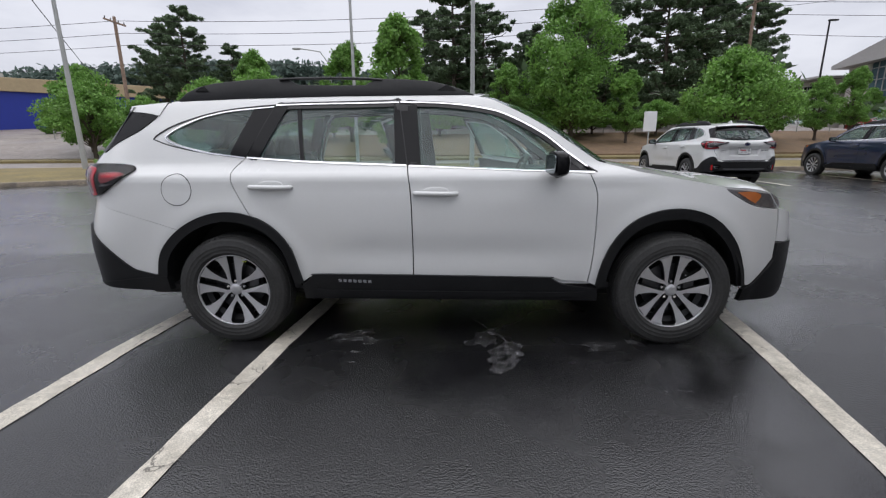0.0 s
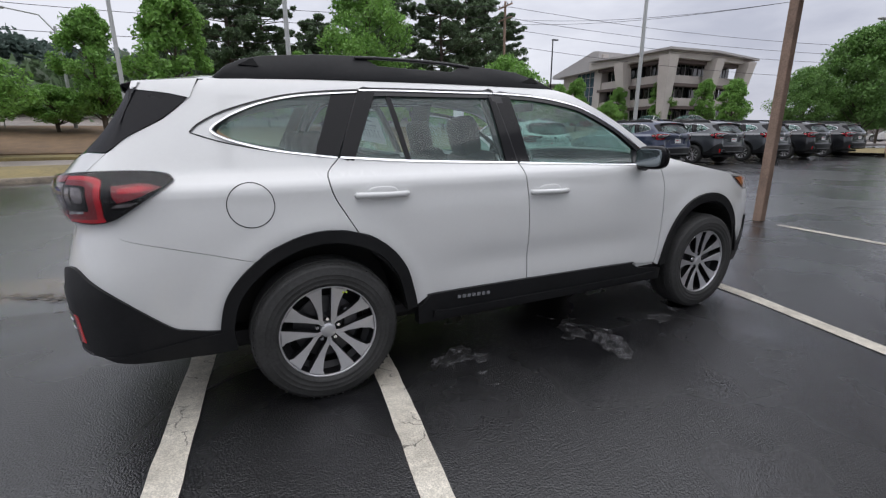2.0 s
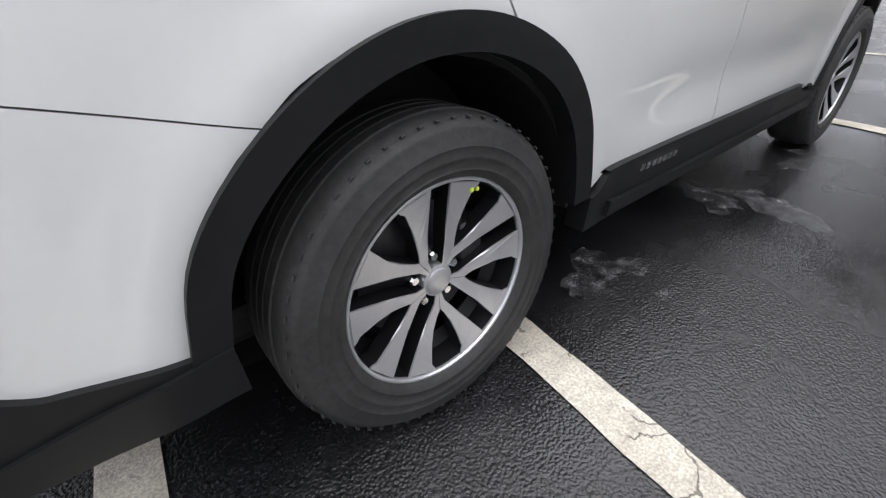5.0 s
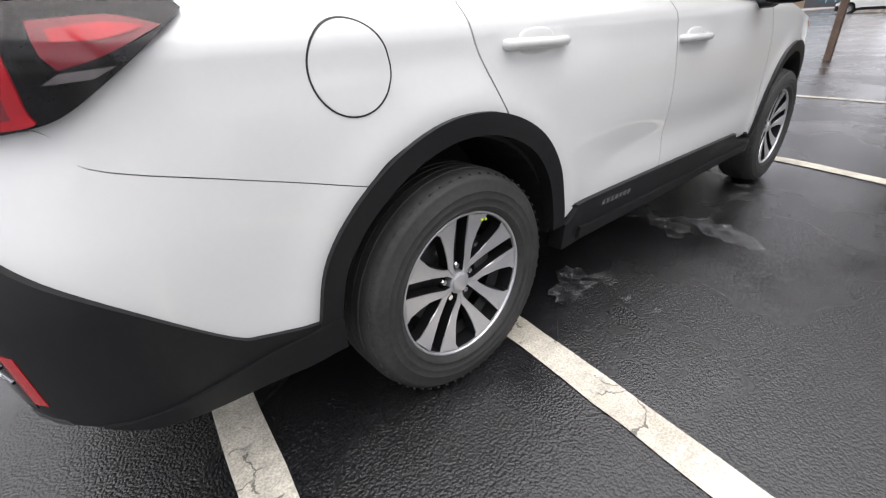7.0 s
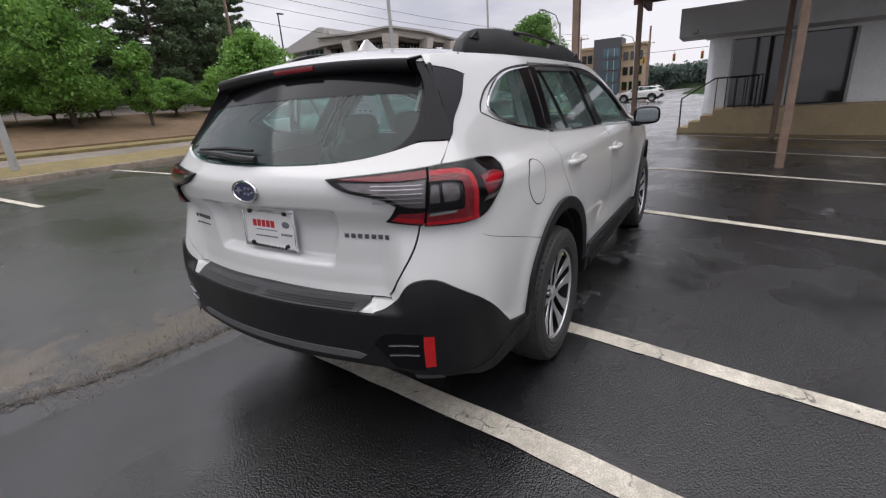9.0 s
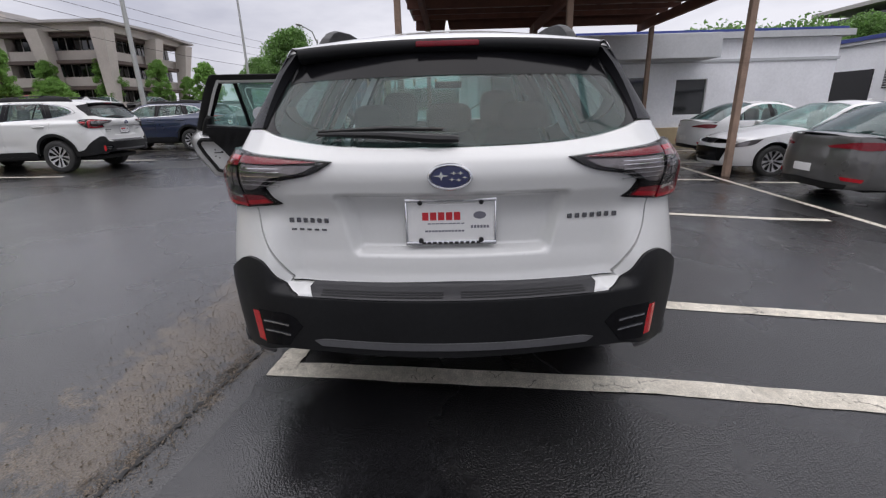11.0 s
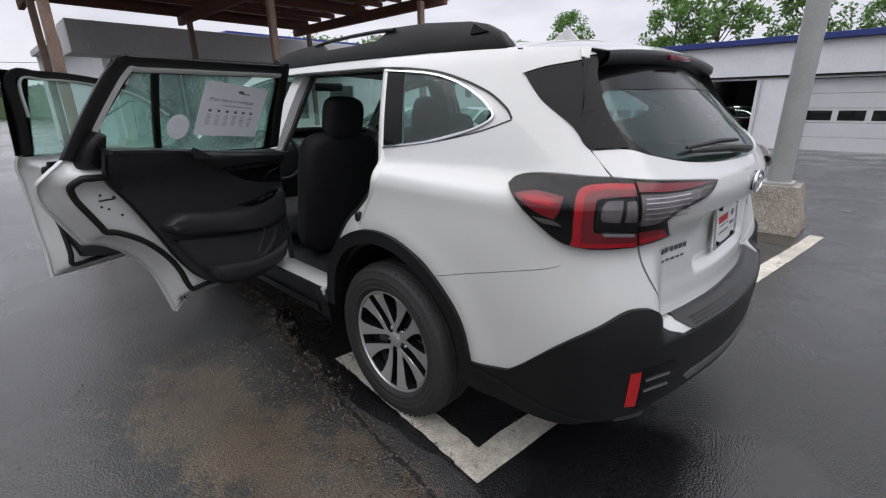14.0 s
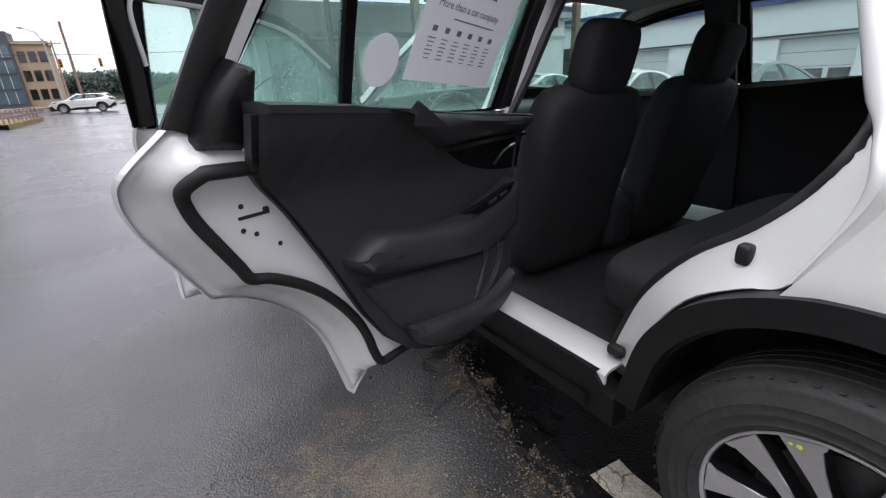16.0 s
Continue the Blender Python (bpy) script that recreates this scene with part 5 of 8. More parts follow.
            window_sheet(sh, d, s)
        else:
            spart("armrest", soft_box((1.62, s * .735, .80), (.62, .085, .085), 4, 8), PLASTIC, d, "", 60)
            spart("card_bulge", soft_box((1.65, s * .752, .93), (.7, .05, .22), 4, 8), CLOTH, d, "", 60)
            q = sh.at(1.27, .9, -.1175) * (1, s, 1)
            part("door_latch", box_bm((q[0], q[1], q[2]), (.05, .006, .014), .002), RUBBER, d)
        y = s * .87
        d.matrix_basis = Matrix.Translation((hinge, y, 0)) @ Matrix.Rotation(radians(-72 if rear else -67) * s, 4, "Z") @ Matrix.Translation((-hinge, -y, 0))
    else:
        panel("trim_card", sh, outline(inset), s, PLASTIC, d, out=-.08, depth=.01, step=.08, back=True)
    return d


def inner_face(card, sh, ring, s, out):
    """The padded face of a trim card, seen from inside the car."""
    V, F, E = sheet(ring, .06)
    P = sh.at(V[:, 0], V[:, 1], out) * (1, s, 1)
    me = bpy.data.meshes.new("card_face")
    me.from_pydata([tuple(p) for p in P], [], F if s > 0 else [f[::-1] for f in F])
    put_mesh("card_face", me, CLOTH, card)
    smooth_by_angle(me, 60)


def window_sheet(sh, d, s):
    """A printed sheet and a round sticker on the inside of the open rear door's glass."""
    def at(u, z, o):
        return Vector(sh.at(u, z, o) * (1, s, 1))
    o = at(.815, 1.322, -.018)
    ux = (at(.86, 1.30, -.018) - at(.66, 1.30, -.018)).normalized()
    uz = (at(.76, 1.40, -.018) - at(.76, 1.20, -.018)).normalized()
    n = ux.cross(uz)
    uz = (n.cross(ux)).normalized()
    if n.y * s > 0:
        n = -n
    # seen from inside the car's nose lies to the right on the left door
    right = ux if s > 0 else -ux
    m = Matrix(((right.x, uz.x, n.x, o.x), (right.y, uz.y, n.y, o.y), (right.z, uz.z, n.z, o.z), (0, 0, 0, 1))) @ Matrix.Rotation(radians(-6), 4, "Z")
    stretch = (at(.86, 1.30, -.018) - at(.66, 1.30, -.018)).x / .2

    def lay(ob):
        # bend a flat piece on to the curved glass
        back = m.inverted()
        for v in ob.data.vertices:
            h = (back @ v.co).z
            v.co = at(.815 + (v.co.x - o.x) / stretch, v.co.z, -.0163 - h)
        return ob
    leaf = grid_bm([[tuple(m @ Vector((x, y, 0))) for y in np.linspace(-.125, .125, 9)] for x in np.linspace(-.175, .175, 13)])
    sheet_part = lay(part("printed_sheet", leaf, PAPER, d, "printed paper sheet stuck inside the window"))
    lay(letters("headline", "More than a car company", .0235, m @ Matrix.Translation((-.135, .04, .0006)), INKGREY, sheet_part, .0002))
    bm = bmesh.new()
    add_box(bm, (.02, .092, .0006), (.03, .014, .0004), m)
    add_box(bm, (.045, .086, .0006), (.05, .005, .0004), m)
    add_box(bm, (.02, .022, .0006), (.17, .0025, .0004), m)
    for k in range(6):
        x = -.12 + k * .046
        add_box(bm, (x, -.005, .0006), (.016, .012, .0004), m)
        for j in range(6):
            add_box(bm, (x, -.025 - j * .009, .0006), (.026 - .004 * ((k + j) % 3), .002, .0004), m)
    tagged(lay(part("print_block", bm, INKGREY, sheet_part)), kind="stuff")
    bm = grid_bm([[tuple(at(.553 + r * math.cos(a), 1.264 + r * math.sin(a), -.0167)) for r in (.0005, .025, .05)] for a in np.linspace(0, 2 * math.pi, 33)], thick=.0004)
    part("round_sticker", bm, PAPER, d, "round white sticker on the glass")


def mirror(d, s, paint):
    m = pose(1.98, s * .985, 1.135, 0, 0, -8 * s)
    bm = soft_box((0, 0, 0), (.12, .2, .14), 3.2, 8, m)
    for v in bm.verts:
        q = m.inverted() @ v.co
        if q.x < 0:
            q.x *= .55
        v.co = m @ q
    o = spart("door_mirror", bm, GLOSSBLACK, d, "black door mirror", 60)
    spart("mirror_glass", soft_box((-.034, 0, 0), (.008, .165, .105), 5, 6, m), MIRRORGLASS, o)
    spart("mirror_foot", tube_bm([(2.04, s * .80, 1.085), (2.03, s * .86, 1.075), (2.0, s * .93, 1.075), (1.99, s * .955, 1.09)], [.03, .026, .024, .026], 8), TRIM, o)


def cabin(sh, car, left_open, paint):
    """Floor, seats, dashboard, linings."""
    part("underbody", box_bm((1.25, 0, .3), (3.9, 1.3, .1), .03), RUBBER, car)
    part("cabin_floor", box_bm((1.2, 0, .36), (2.9, 1.56, .05), .01), CLOTH, car)
    for y in (-.36, .36):
        seat("front_seat", car, (1.62, y, .22))
    bench = spart("rear_bench", soft_box((.59, 0, .58), (.34, 1.34, .2), 6, 10), CLOTH, car, "black cloth rear bench", 60)
    for y, w in ((-.35, .36), (.18, .68)):
        spart("bench_back", soft_box((.18, y, .88), (.17, w, .6), 5, 8, pose(.18, 0, .88, 0, -16, 0) @ pose(-.18, 0, -.88)), CLOTH, bench, "", 60)
    for y in (-.4, 0, .4):
        spart("headrest", soft_box((.08, y, 1.22), (.1, .25, .16), 3.4, 8), CLOTH, bench, "", 60)
    spart("dashboard", soft_box((2.16, 0, .92), (.42, 1.42, .3), 5, 10), PLASTIC, car, "", 60)
    spart("centre_console", soft_box((1.6, 0, .55), (.95, .2, .32), 5, 8), PLASTIC, car, "", 60)
    bm = bmesh.new()
    add_tube(bm, [pose(1.93, .36, .98, 0, -65, 0) @ Vector((.185 * math.cos(a), .185 * math.sin(a), 0)) for a in np.arange(0, 6.28, .25)], .015, 8, True)
    add_tube(bm, [(1.93, .36, .98), (2.1, .36, .9)], .03, 8)
    spart("steering_wheel", bm, PLASTIC, car, "", 60)
    part("cargo_floor", box_bm((-.45, 0, .62), (1.05, 1.1, .04), .01), CLOTH, car)
    # lining under the roof
    edge = spline(ROOF_EDGE[4:][::-1], 4)
    rows = []
    for u, z in edge:
        e = sh.at(u, z, -.05)
        rows.append([(e[0], e[1] * t, z - .02 + .03 * (1 - t * t)) for t in np.linspace(1, -1, 9)])
    spart("headliner", grid_bm(rows, thick=.01), HEADLINER, car, "grey headliner", 60)
    for s in (1, -1):
        # pillar linings, cargo sides, sills in the door openings
        panel("cargo_lining", sh, outline([(-.95, 1.1, 1), (.02, 1.14, 1), (.03, .9, 1), (-.2, .88), (-.36, .82), (-.48, .7), (-.54, .62, 1), (-.95, .6, 1)]), s, PLASTIC, car, out=-.10, depth=.01, step=.12, back=True)
        panel("rear_pillar_lining", sh, outline([(.1, 1.17, 1), (.255, 1.5, 1), (.30, 1.5, 1), (.15, 1.12, 1), (.1, 1.1, 1)]), s, PLASTIC, car, out=-.055, depth=.02, step=.12, back=True)
        panel("centre_pillar", sh, outline([(1.06, 1.53, 1), (1.16, 1.53, 1), (1.2, 1.12, 1), (1.21, .44, 1), (1.05, .44, 1), (1.10, 1.12, 1)]), s, paint if left_open and s > 0 else PLASTIC, car, out=-.045, depth=.05, step=.12, back=True)
        panel("centre_pillar_lining", sh, outline([(1.03, 1.51, 1), (1.18, 1.51, 1), (1.22, 1.1, 1), (1.24, .46, 1), (1.02, .46, 1), (1.08, 1.1, 1)]), s, PLASTIC, car, out=-.095, depth=.02, step=.12, back=True)
        lip = ((.905, .425), (.903, .462), (.885, .474)) if left_open and s > 0 else ((.872, .40), (.867, .445), (.852, .465))
        sill_in = [[(x, s * (y), z) for y, z in (*lip, (.785, .478), (.765, .46), (.76, .36))] for x in (.5, .8, 1.2, 1.6, 2.0, 2.24)]
        spart("door_sill", grid_bm(sill_in, thick=.01), paint, car, "", 50)
        # painted return of the wheel house inside the rear door opening
        shut = spline([(.56, .47), (.525, .575), (.475, .695), (.38, .82), (.265, .915), (.185, 1.01), (.15, 1.1), (.17, 1.2), (.24, 1.36), (.32, 1.475), (.45, 1.492), (.8, 1.497), (1.06, 1.5)], 4)
        ease_in = spline([(.448, .47), (.415, .62), (.34, .742), (.24, .808), (.174, .835), (.127, .914), (.075, 1.03), (.11, 1.17), (.2, 1.34), (.275, 1.492), (.45, 1.5), (.8, 1.503), (1.06, 1.505)], 4)
        rows = [[tuple(sh.at(*a, -.035) * (1, s, 1)), tuple(sh.at(*((a + b) / 2), -.075) * (1, s, 1)), tuple(sh.at(*b, -.09) * (1, s, 1)), tuple(sh.at(b[0], b[1], -.15) * (1, s, 1))] for a, b in zip(ease_in, shut)]
        spart("door_jamb", grid_bm(rows, thick=.004), paint, car, "", 60)
        spart("opening_seal", tube_bm([tuple(sh.at(u, z, -.095) * (1, s, 1)) for u, z in shut], .014, 6), RUBBER, car, "", 60)
        if left_open and s > 0:
            # painted edge of the pillar, running down into the jamb
            rows = []
            for u, z in spline([(.155, .86), (.124, .93), (.085, 1.03), (.092, 1.1), (.125, 1.172), (.195, 1.34), (.262, 1.497)], 5):
                w = .2 + .8 * min(1, max(0, (z - .95) / .2))
                rows.append([tuple(sh.at(u + du * w, z, o) * (1, s, 1)) for du, o in ((-.03 / w, -.012), (-.006, -.004), (0, .0012), (.02, .0005), (.034, -.008), (.044, -.03), (.05, -.085))])
            spart("pillar_edge", grid_bm(rows, thick=.003), paint, car, "", 60)
            q = sh.at(.262, .865, -.07)
            spart("striker", soft_box(tuple(q), (.03, .03, .045), 4, 5), RUBBER, car)
            spart("sill_plug", soft_box((.52, .835, .505), (.05, .03, .03), 4, 5), RUBBER, car)
    bm = bmesh.new()
    add_box(bm, (1.72, 0, 1.47), (.03, .24, .06), bevel=.01)
    spart("inner_mirror", bm, PLASTIC, car)



wagon("station_wagon", "white station wagon with black cladding and two doors open", PAINT, True)


# ---- ground ----
def lie(x, y):
    """Height of the lot: level under the wagon, rising gently towards the street and falling towards the service building."""
    fall = 0.045 * min(max(0.0, -0.95 - y), 3.0) + 0.018 * min(max(0.0, -3.95 - y), 14.0)
    return 0.012 * min(max(0.0, y - 1.5), 12.0) + 0.004 * min(max(0.0, x - 6.0), 14.0) - fall


def stone_mat(name, col, col2, wet, dry, scale, bump, wet_scale=0.35, wet_at=0.5, grit=220.0, crack=0.0, silt=(), gape=0.006, grain=(0.5, 1.6), film=0.0):
    """Asphalt and the like: two tones, grit, cracks, and wet patches that shine."""
    m = bpy.data.materials.new(name)
    m.use_nodes = True
    t = m.node_tree
    b = t.nodes["Principled BSDF"]
    co = t.nodes.new("ShaderNodeTexCoord")

    def noise_node(sc, det=5, rough=0.55):
        n = t.nodes.new("ShaderNodeTexNoise")
        n.inputs["Scale"].default_value, n.inputs["Detail"].default_value, n.inputs["Roughness"].default_value = sc, det, rough
        t.links.new(co.outputs["Object"], n.inputs["Vector"])
        return n

    def ranged(src, a, c, lo, hi):
        r = t.nodes.new("ShaderNodeMapRange")
        r.interpolation_type = "SMOOTHSTEP"
        for k, v in zip(("From Min", "From Max", "To Min", "To Max"), (a, c, lo, hi)):
            r.inputs[k].default_value = v
        t.links.new(src, r.inputs["Value"])
        return r.outputs[0]
    big, mid, fine, pool = noise_node(scale), noise_node(scale * 7), noise_node(grit, 3), noise_node(wet_scale, 4, 0.5)
    mix = t.nodes.new("ShaderNodeMix")
    mix.data_type = "RGBA"
    mix.inputs[6].default_value, mix.inputs[7].default_value = (*col, 1), (*col2, 1)
    t.links.new(ranged(big.outputs["Fac"], 0.38, 0.66, 0, 1), mix.inputs[0])
    hsv = t.nodes.new("ShaderNodeHueSaturation")
    mul = t.nodes.new("ShaderNodeMath")
    mul.operation = "MULTIPLY"
    t.links.new(ranged(fine.outputs["Fac"], 0.3, 0.72, *grain), mul.inputs[0])
    t.links.new(ranged(mid.outputs["Fac"], 0.3, 0.7, 0.85, 1.15), mul.inputs[1])
    tone = mix.outputs[2]
    for x, y, rx, ry in silt:
        # a fan of brown silt, ragged at its rim
        mp, ln, sm = t.nodes.new("ShaderNodeMapping"), t.nodes.new("ShaderNodeVectorMath"), t.nodes.new("ShaderNodeMix")
        mp.inputs["Location"].default_value, mp.inputs["Scale"].default_value = (-x / rx, -y / ry, 0), (1 / rx, 1 / ry, 0)
        ln.operation = "LENGTH"
        sm.data_type, sm.inputs[7].default_value = "RGBA", (0.074, 0.057, 0.039, 1)
        t.links.new(co.outputs["Object"], mp.inputs[0])
        t.links.new(mp.outputs[0], ln.inputs[0])
        ad = t.nodes.new("ShaderNodeMath")
        ad.operation = "ADD"
        t.links.new(ln.outputs["Value"], ad.inputs[0])
        t.links.new(ranged(noise_node(5.0, 9, 0.75).outputs["Fac"], 0.2, 0.8, -0.9, 0.9), ad.inputs[1])
        t.links.new(ranged(ad.outputs[0], 0.45, 1.0, 0.85, 0.0), sm.inputs[0])
        t.links.new(tone, sm.inputs[6])
        tone = sm.outputs[2]
    t.links.new(tone, hsv.inputs["Color"])
    value = mul.outputs[0]
    height = fine.outputs["Fac"]
    if crack:
        v = t.nodes.new("ShaderNodeTexVoronoi")
        v.feature = "DISTANCE_TO_EDGE"
        v.inputs["Scale"].default_value = crack
        warp, addv = noise_node(crack * 1.6, 5), t.nodes.new("ShaderNodeVectorMath")
        addv.operation = "ADD"
        sc = t.nodes.new("ShaderNodeVectorMath")
        sc.operation = "SCALE"
        sc.inputs["Scale"].default_value = 0.9 / crack
        t.links.new(warp.outputs["Color"], sc.inputs[0])
        t.links.new(co.outputs["Object"], addv.inputs[0])
        t.links.new(sc.outputs[0], addv.inputs[1])
        t.links.new(addv.outputs[0], v.inputs["Vector"])
        gate = t.nodes.new("ShaderNodeMath")
        gate.operation = "MAXIMUM"
        t.links.new(ranged(v.outputs["Distance"], gape * 0.3, gape, 0.3, 1), gate.inputs[0])
        t.links.new(ranged(noise_node(crack * 0.7, 3).outputs["Fac"], 0.40, 0.45, 0, 1), gate.inputs[1])
        m2 = t.nodes.new("ShaderNodeMath")
        m2.operation = "MULTIPLY"
        t.links.new(value, m2.inputs[0])
        t.links.new(gate.outputs[0], m2.inputs[1])
        value = m2.outputs[0]
        m3 = t.nodes.new("ShaderNodeMath")
        m3.operation = "MULTIPLY"
        t.links.new(height, m3.inputs[0])
        t.links.new(gate.outputs[0], m3.inputs[1])
        height = m3.outputs[0]
    t.links.new(value, hsv.inputs["Value"])
    t.links.new(hsv.outputs[0], b.inputs["Base Color"])
    t.links.new(ranged(pool.outputs["Fac"], wet_at - 0.09, wet_at + 0.12, dry, wet), b.inputs["Roughness"])
    b.inputs["Specular IOR Level"].default_value = 0.5
    b.inputs["Coat Weight"].default_value, b.inputs["Coat Roughness"].default_value, b.inputs["Coat IOR"].default_value = film, 0.17, 1.33
    bu = t.nodes.new("ShaderNodeBump")
    bu.inputs["Distance"].default_value = 0.004
    t.links.new(ranged(pool.outputs["Fac"], wet_at - 0.06, wet_at + 0.15, bump, bump * 0.25), bu.inputs["Strength"])
    if film:
        # rounded stones of the aggregate, about eight millimetres across
        peb, pm = t.nodes.new("ShaderNodeTexVoronoi"), t.nodes.new("ShaderNodeMath")
        peb.inputs["Scale"].default_value = 115
        t.links.new(co.outputs["Object"], peb.inputs["Vector"])
        pm.operation = "MULTIPLY_ADD"
        pm.inputs[1].default_value = -0.9
        t.links.new(peb.outputs["Distance"], pm.inputs[0])
        t.links.new(height, pm.inputs[2])
        height = pm.outputs[0]
    t.links.new(height, bu.inputs["Height"])
    t.links.new(bu.outputs[0], b.inputs["Normal"])
    if film:
        cb = t.nodes.new("ShaderNodeBump")
        cb.inputs["Distance"].default_value, cb.inputs["Strength"].default_value = 0.004, bump * 0.28
        t.links.new(height, cb.inputs["Height"])
        t.links.new(cb.outputs[0], b.inputs["Coat Normal"])
    return m


OLD_ASPHALT = stone_mat("old_asphalt", (0.029, 0.0285, 0.029), (0.016, 0.0158, 0.0162), 0.17, 0.36, 0.5, 0.75, 0.3, 0.5, 170, 0.45, ((.55, 1.5, .8, .34), (-.15, 1.45, .75, .42), (-.9, 1.5, .7, .3), (-2.0, 1.9, 1.0, .45)), gape=0.013, grain=(0.2, 2.4), film=0.9)
SEALED = stone_mat("sealed_asphalt", (0.006, 0.006, 0.0066), (0.0115, 0.0115, 0.0125), 0.14, 0.36, 0.6, 0.85, 0.9, 0.5, 140, 0.3, (), 0.006, (0.3, 2.1), 0.65)
ROADWAY = stone_mat("roadway", (0.22, 0.19, 0.165), (0.18, 0.155, 0.14), 0.4, 0.6, 0.3, 0.2, 0.2, 0.5, 60)
LINEPAINT = stone_mat("line_paint", (0.61, 0.57, 0.485), (0.47, 0.435, 0.365), 0.4, 0.6, 3.0, 0.5, 1.0, 0.5, 150, 7.0, (), 0.032, (0.7, 1.18))
CONCRETE = stone_mat("concrete", (0.36, 0.32, 0.27), (0.26, 0.23, 0.19), 0.6, 0.8, 3.0, 0.5, 1.0, 0.5, 90)
KERBSTONE = stone_mat("kerb_stone", (0.24, 0.2, 0.15), (0.13, 0.11, 0.085), 0.6, 0.8, 3.0, 0.5, 1.0, 0.5, 90)
LAWN = mat("lawn", (0.185, 0.147, 0.062), 0.9, var=0.5, scale=1.3, bump=0.8, bscale=60)
MULCH = mat("mulch", (0.175, 0.115, 0.068), 0.9, var=0.45, scale=1.8, bump=0.8, bscale=50)
LIME = mat("lime_stain", (0.16, 0.16, 0.165), 0.5, var=0.4, scale=20)
lt = LIME.node_tree
lco, lno, lrr, ltr, lmx = (lt.nodes.new(k) for k in ("ShaderNodeTexCoord", "ShaderNodeTexNoise", "ShaderNodeMapRange", "ShaderNodeBsdfTransparent", "ShaderNodeMixShader"))
lno.inputs["Scale"].default_value, lno.inputs["Detail"].default_value, lno.inputs["Roughness"].default_value = 16, 9, 0.72
lrr.inputs["From Min"].default_value, lrr.inputs["From Max"].default_value, lrr.inputs["To Max"].default_value = 0.44, 0.66, 0.75
lt.links.new(lco.outputs["Object"], lno.inputs["Vector"])
lt.links.new(lno.outputs["Fac"], lrr.inputs["Value"])
lt.links.new(lrr.outputs[0], lmx.inputs[0])
lt.links.new(ltr.outputs[0], lmx.inputs[1])
lt.links.new(lt.nodes["Principled BSDF"].outputs[0], lmx.inputs[2])
lt.links.new(lmx.outputs[0], lt.nodes["Material Output"].inputs[0])
DIRT = stone_mat("washed_dirt", (0.10, 0.076, 0.053), (0.045, 0.04, 0.036), 0.3, 0.6, 7.0, 0.9, 1.5, 0.5, 110)
dt = DIRT.node_tree
dco, dno, dfi, dad, drr, dtr, dmx = (dt.nodes.new(k) for k in ("ShaderNodeTexCoord", "ShaderNodeTexNoise", "ShaderNodeTexNoise", "ShaderNodeMath", "ShaderNodeMapRange", "ShaderNodeBsdfTransparent", "ShaderNodeMixShader"))
dno.inputs["Scale"].default_value, dno.inputs["Detail"].default_value = 18, 4
dfi.inputs["Scale"].default_value, dfi.inputs["Detail"].default_value = 150, 3
drr.inputs["From Min"].default_value, drr.inputs["From Max"].default_value, drr.inputs["To Max"].default_value = 0.92, 1.12, 0.9
dad.operation = "ADD"
for n, k in ((dno, 0), (dfi, 1)):
    dt.links.new(dco.outputs["Object"], n.inputs["Vector"])
    dt.links.new(n.outputs["Fac"], dad.inputs[k])
dt.links.new(dad.outputs[0], drr.inputs["Value"])
dt.links.new(drr.outputs[0], dmx.inputs[0])
dt.links.new(dtr.outputs[0], dmx.inputs[1])
dt.links.new(dt.nodes["Principled BSDF"].outputs[0], dmx.inputs[2])
dt.links.new(dmx.outputs[0], dt.nodes["Material Output"].inputs[0])

xs = sorted(set([-900, -300, -120, -60, -40] + list(np.arange(-30, 40, 1.5)) + [45, 60, 90, 150, 300, 900]))
ys = sorted(set([-900, -300, -120, -60, -40] + list(np.arange(-30, -6, 2)) + list(np.arange(-6, 14, 0.5)) + [16, 20, 30, 45, 60, 90, 150, 300, 900]))
ground = part("ground", grid_bm([[(x, y, lie(x, y)) for y in ys] for x in xs]), OLD_ASPHALT)
smooth_by_angle(ground.data)
tagged(ground, "old grey asphalt parking lot, wet from rain", "ground", kind="structure")

# the sealed part of the lot ends in a ragged edge beside the wagon
random.seed(3)
edge = [(x, 0.98 - 0.15 * math.exp(-((x - 1.5) / .6) ** 2) + min(.5, .26 * max(0.0, -1.0 - x)) + 0.05 * noise.noise((x * 1.3, 0, 0)) + 0.035 * noise.noise((x * 6, 3, 0))) for x in np.arange(13.56, -14, -0.12)]
rows = []
for x, y1 in edge:
    rows.append([(x, y, lie(x, y) + 0.004) for y in (y1, y1 - 0.4, *np.arange(-.5, -6.2, -.5), -8, -10, -12, -14, -16, -18)])
tagged(part("pavement_sealed", grid_bm(rows), SEALED), "black sealed asphalt of the parking bays, wet", "pavement", kind="structure")


def wobble(n, r, rough, seed):
    out = []
    for k in range(n):
        a = 2 * math.pi * k / n
        out.append(r * (1 + rough * noise.noise((math.cos(a) * 1.5 + seed, math.sin(a) * 1.5, seed * 2.3)) + rough * 0.6 * noise.noise((math.cos(a) * 5 + seed, math.sin(a) * 5, seed))))
    return out


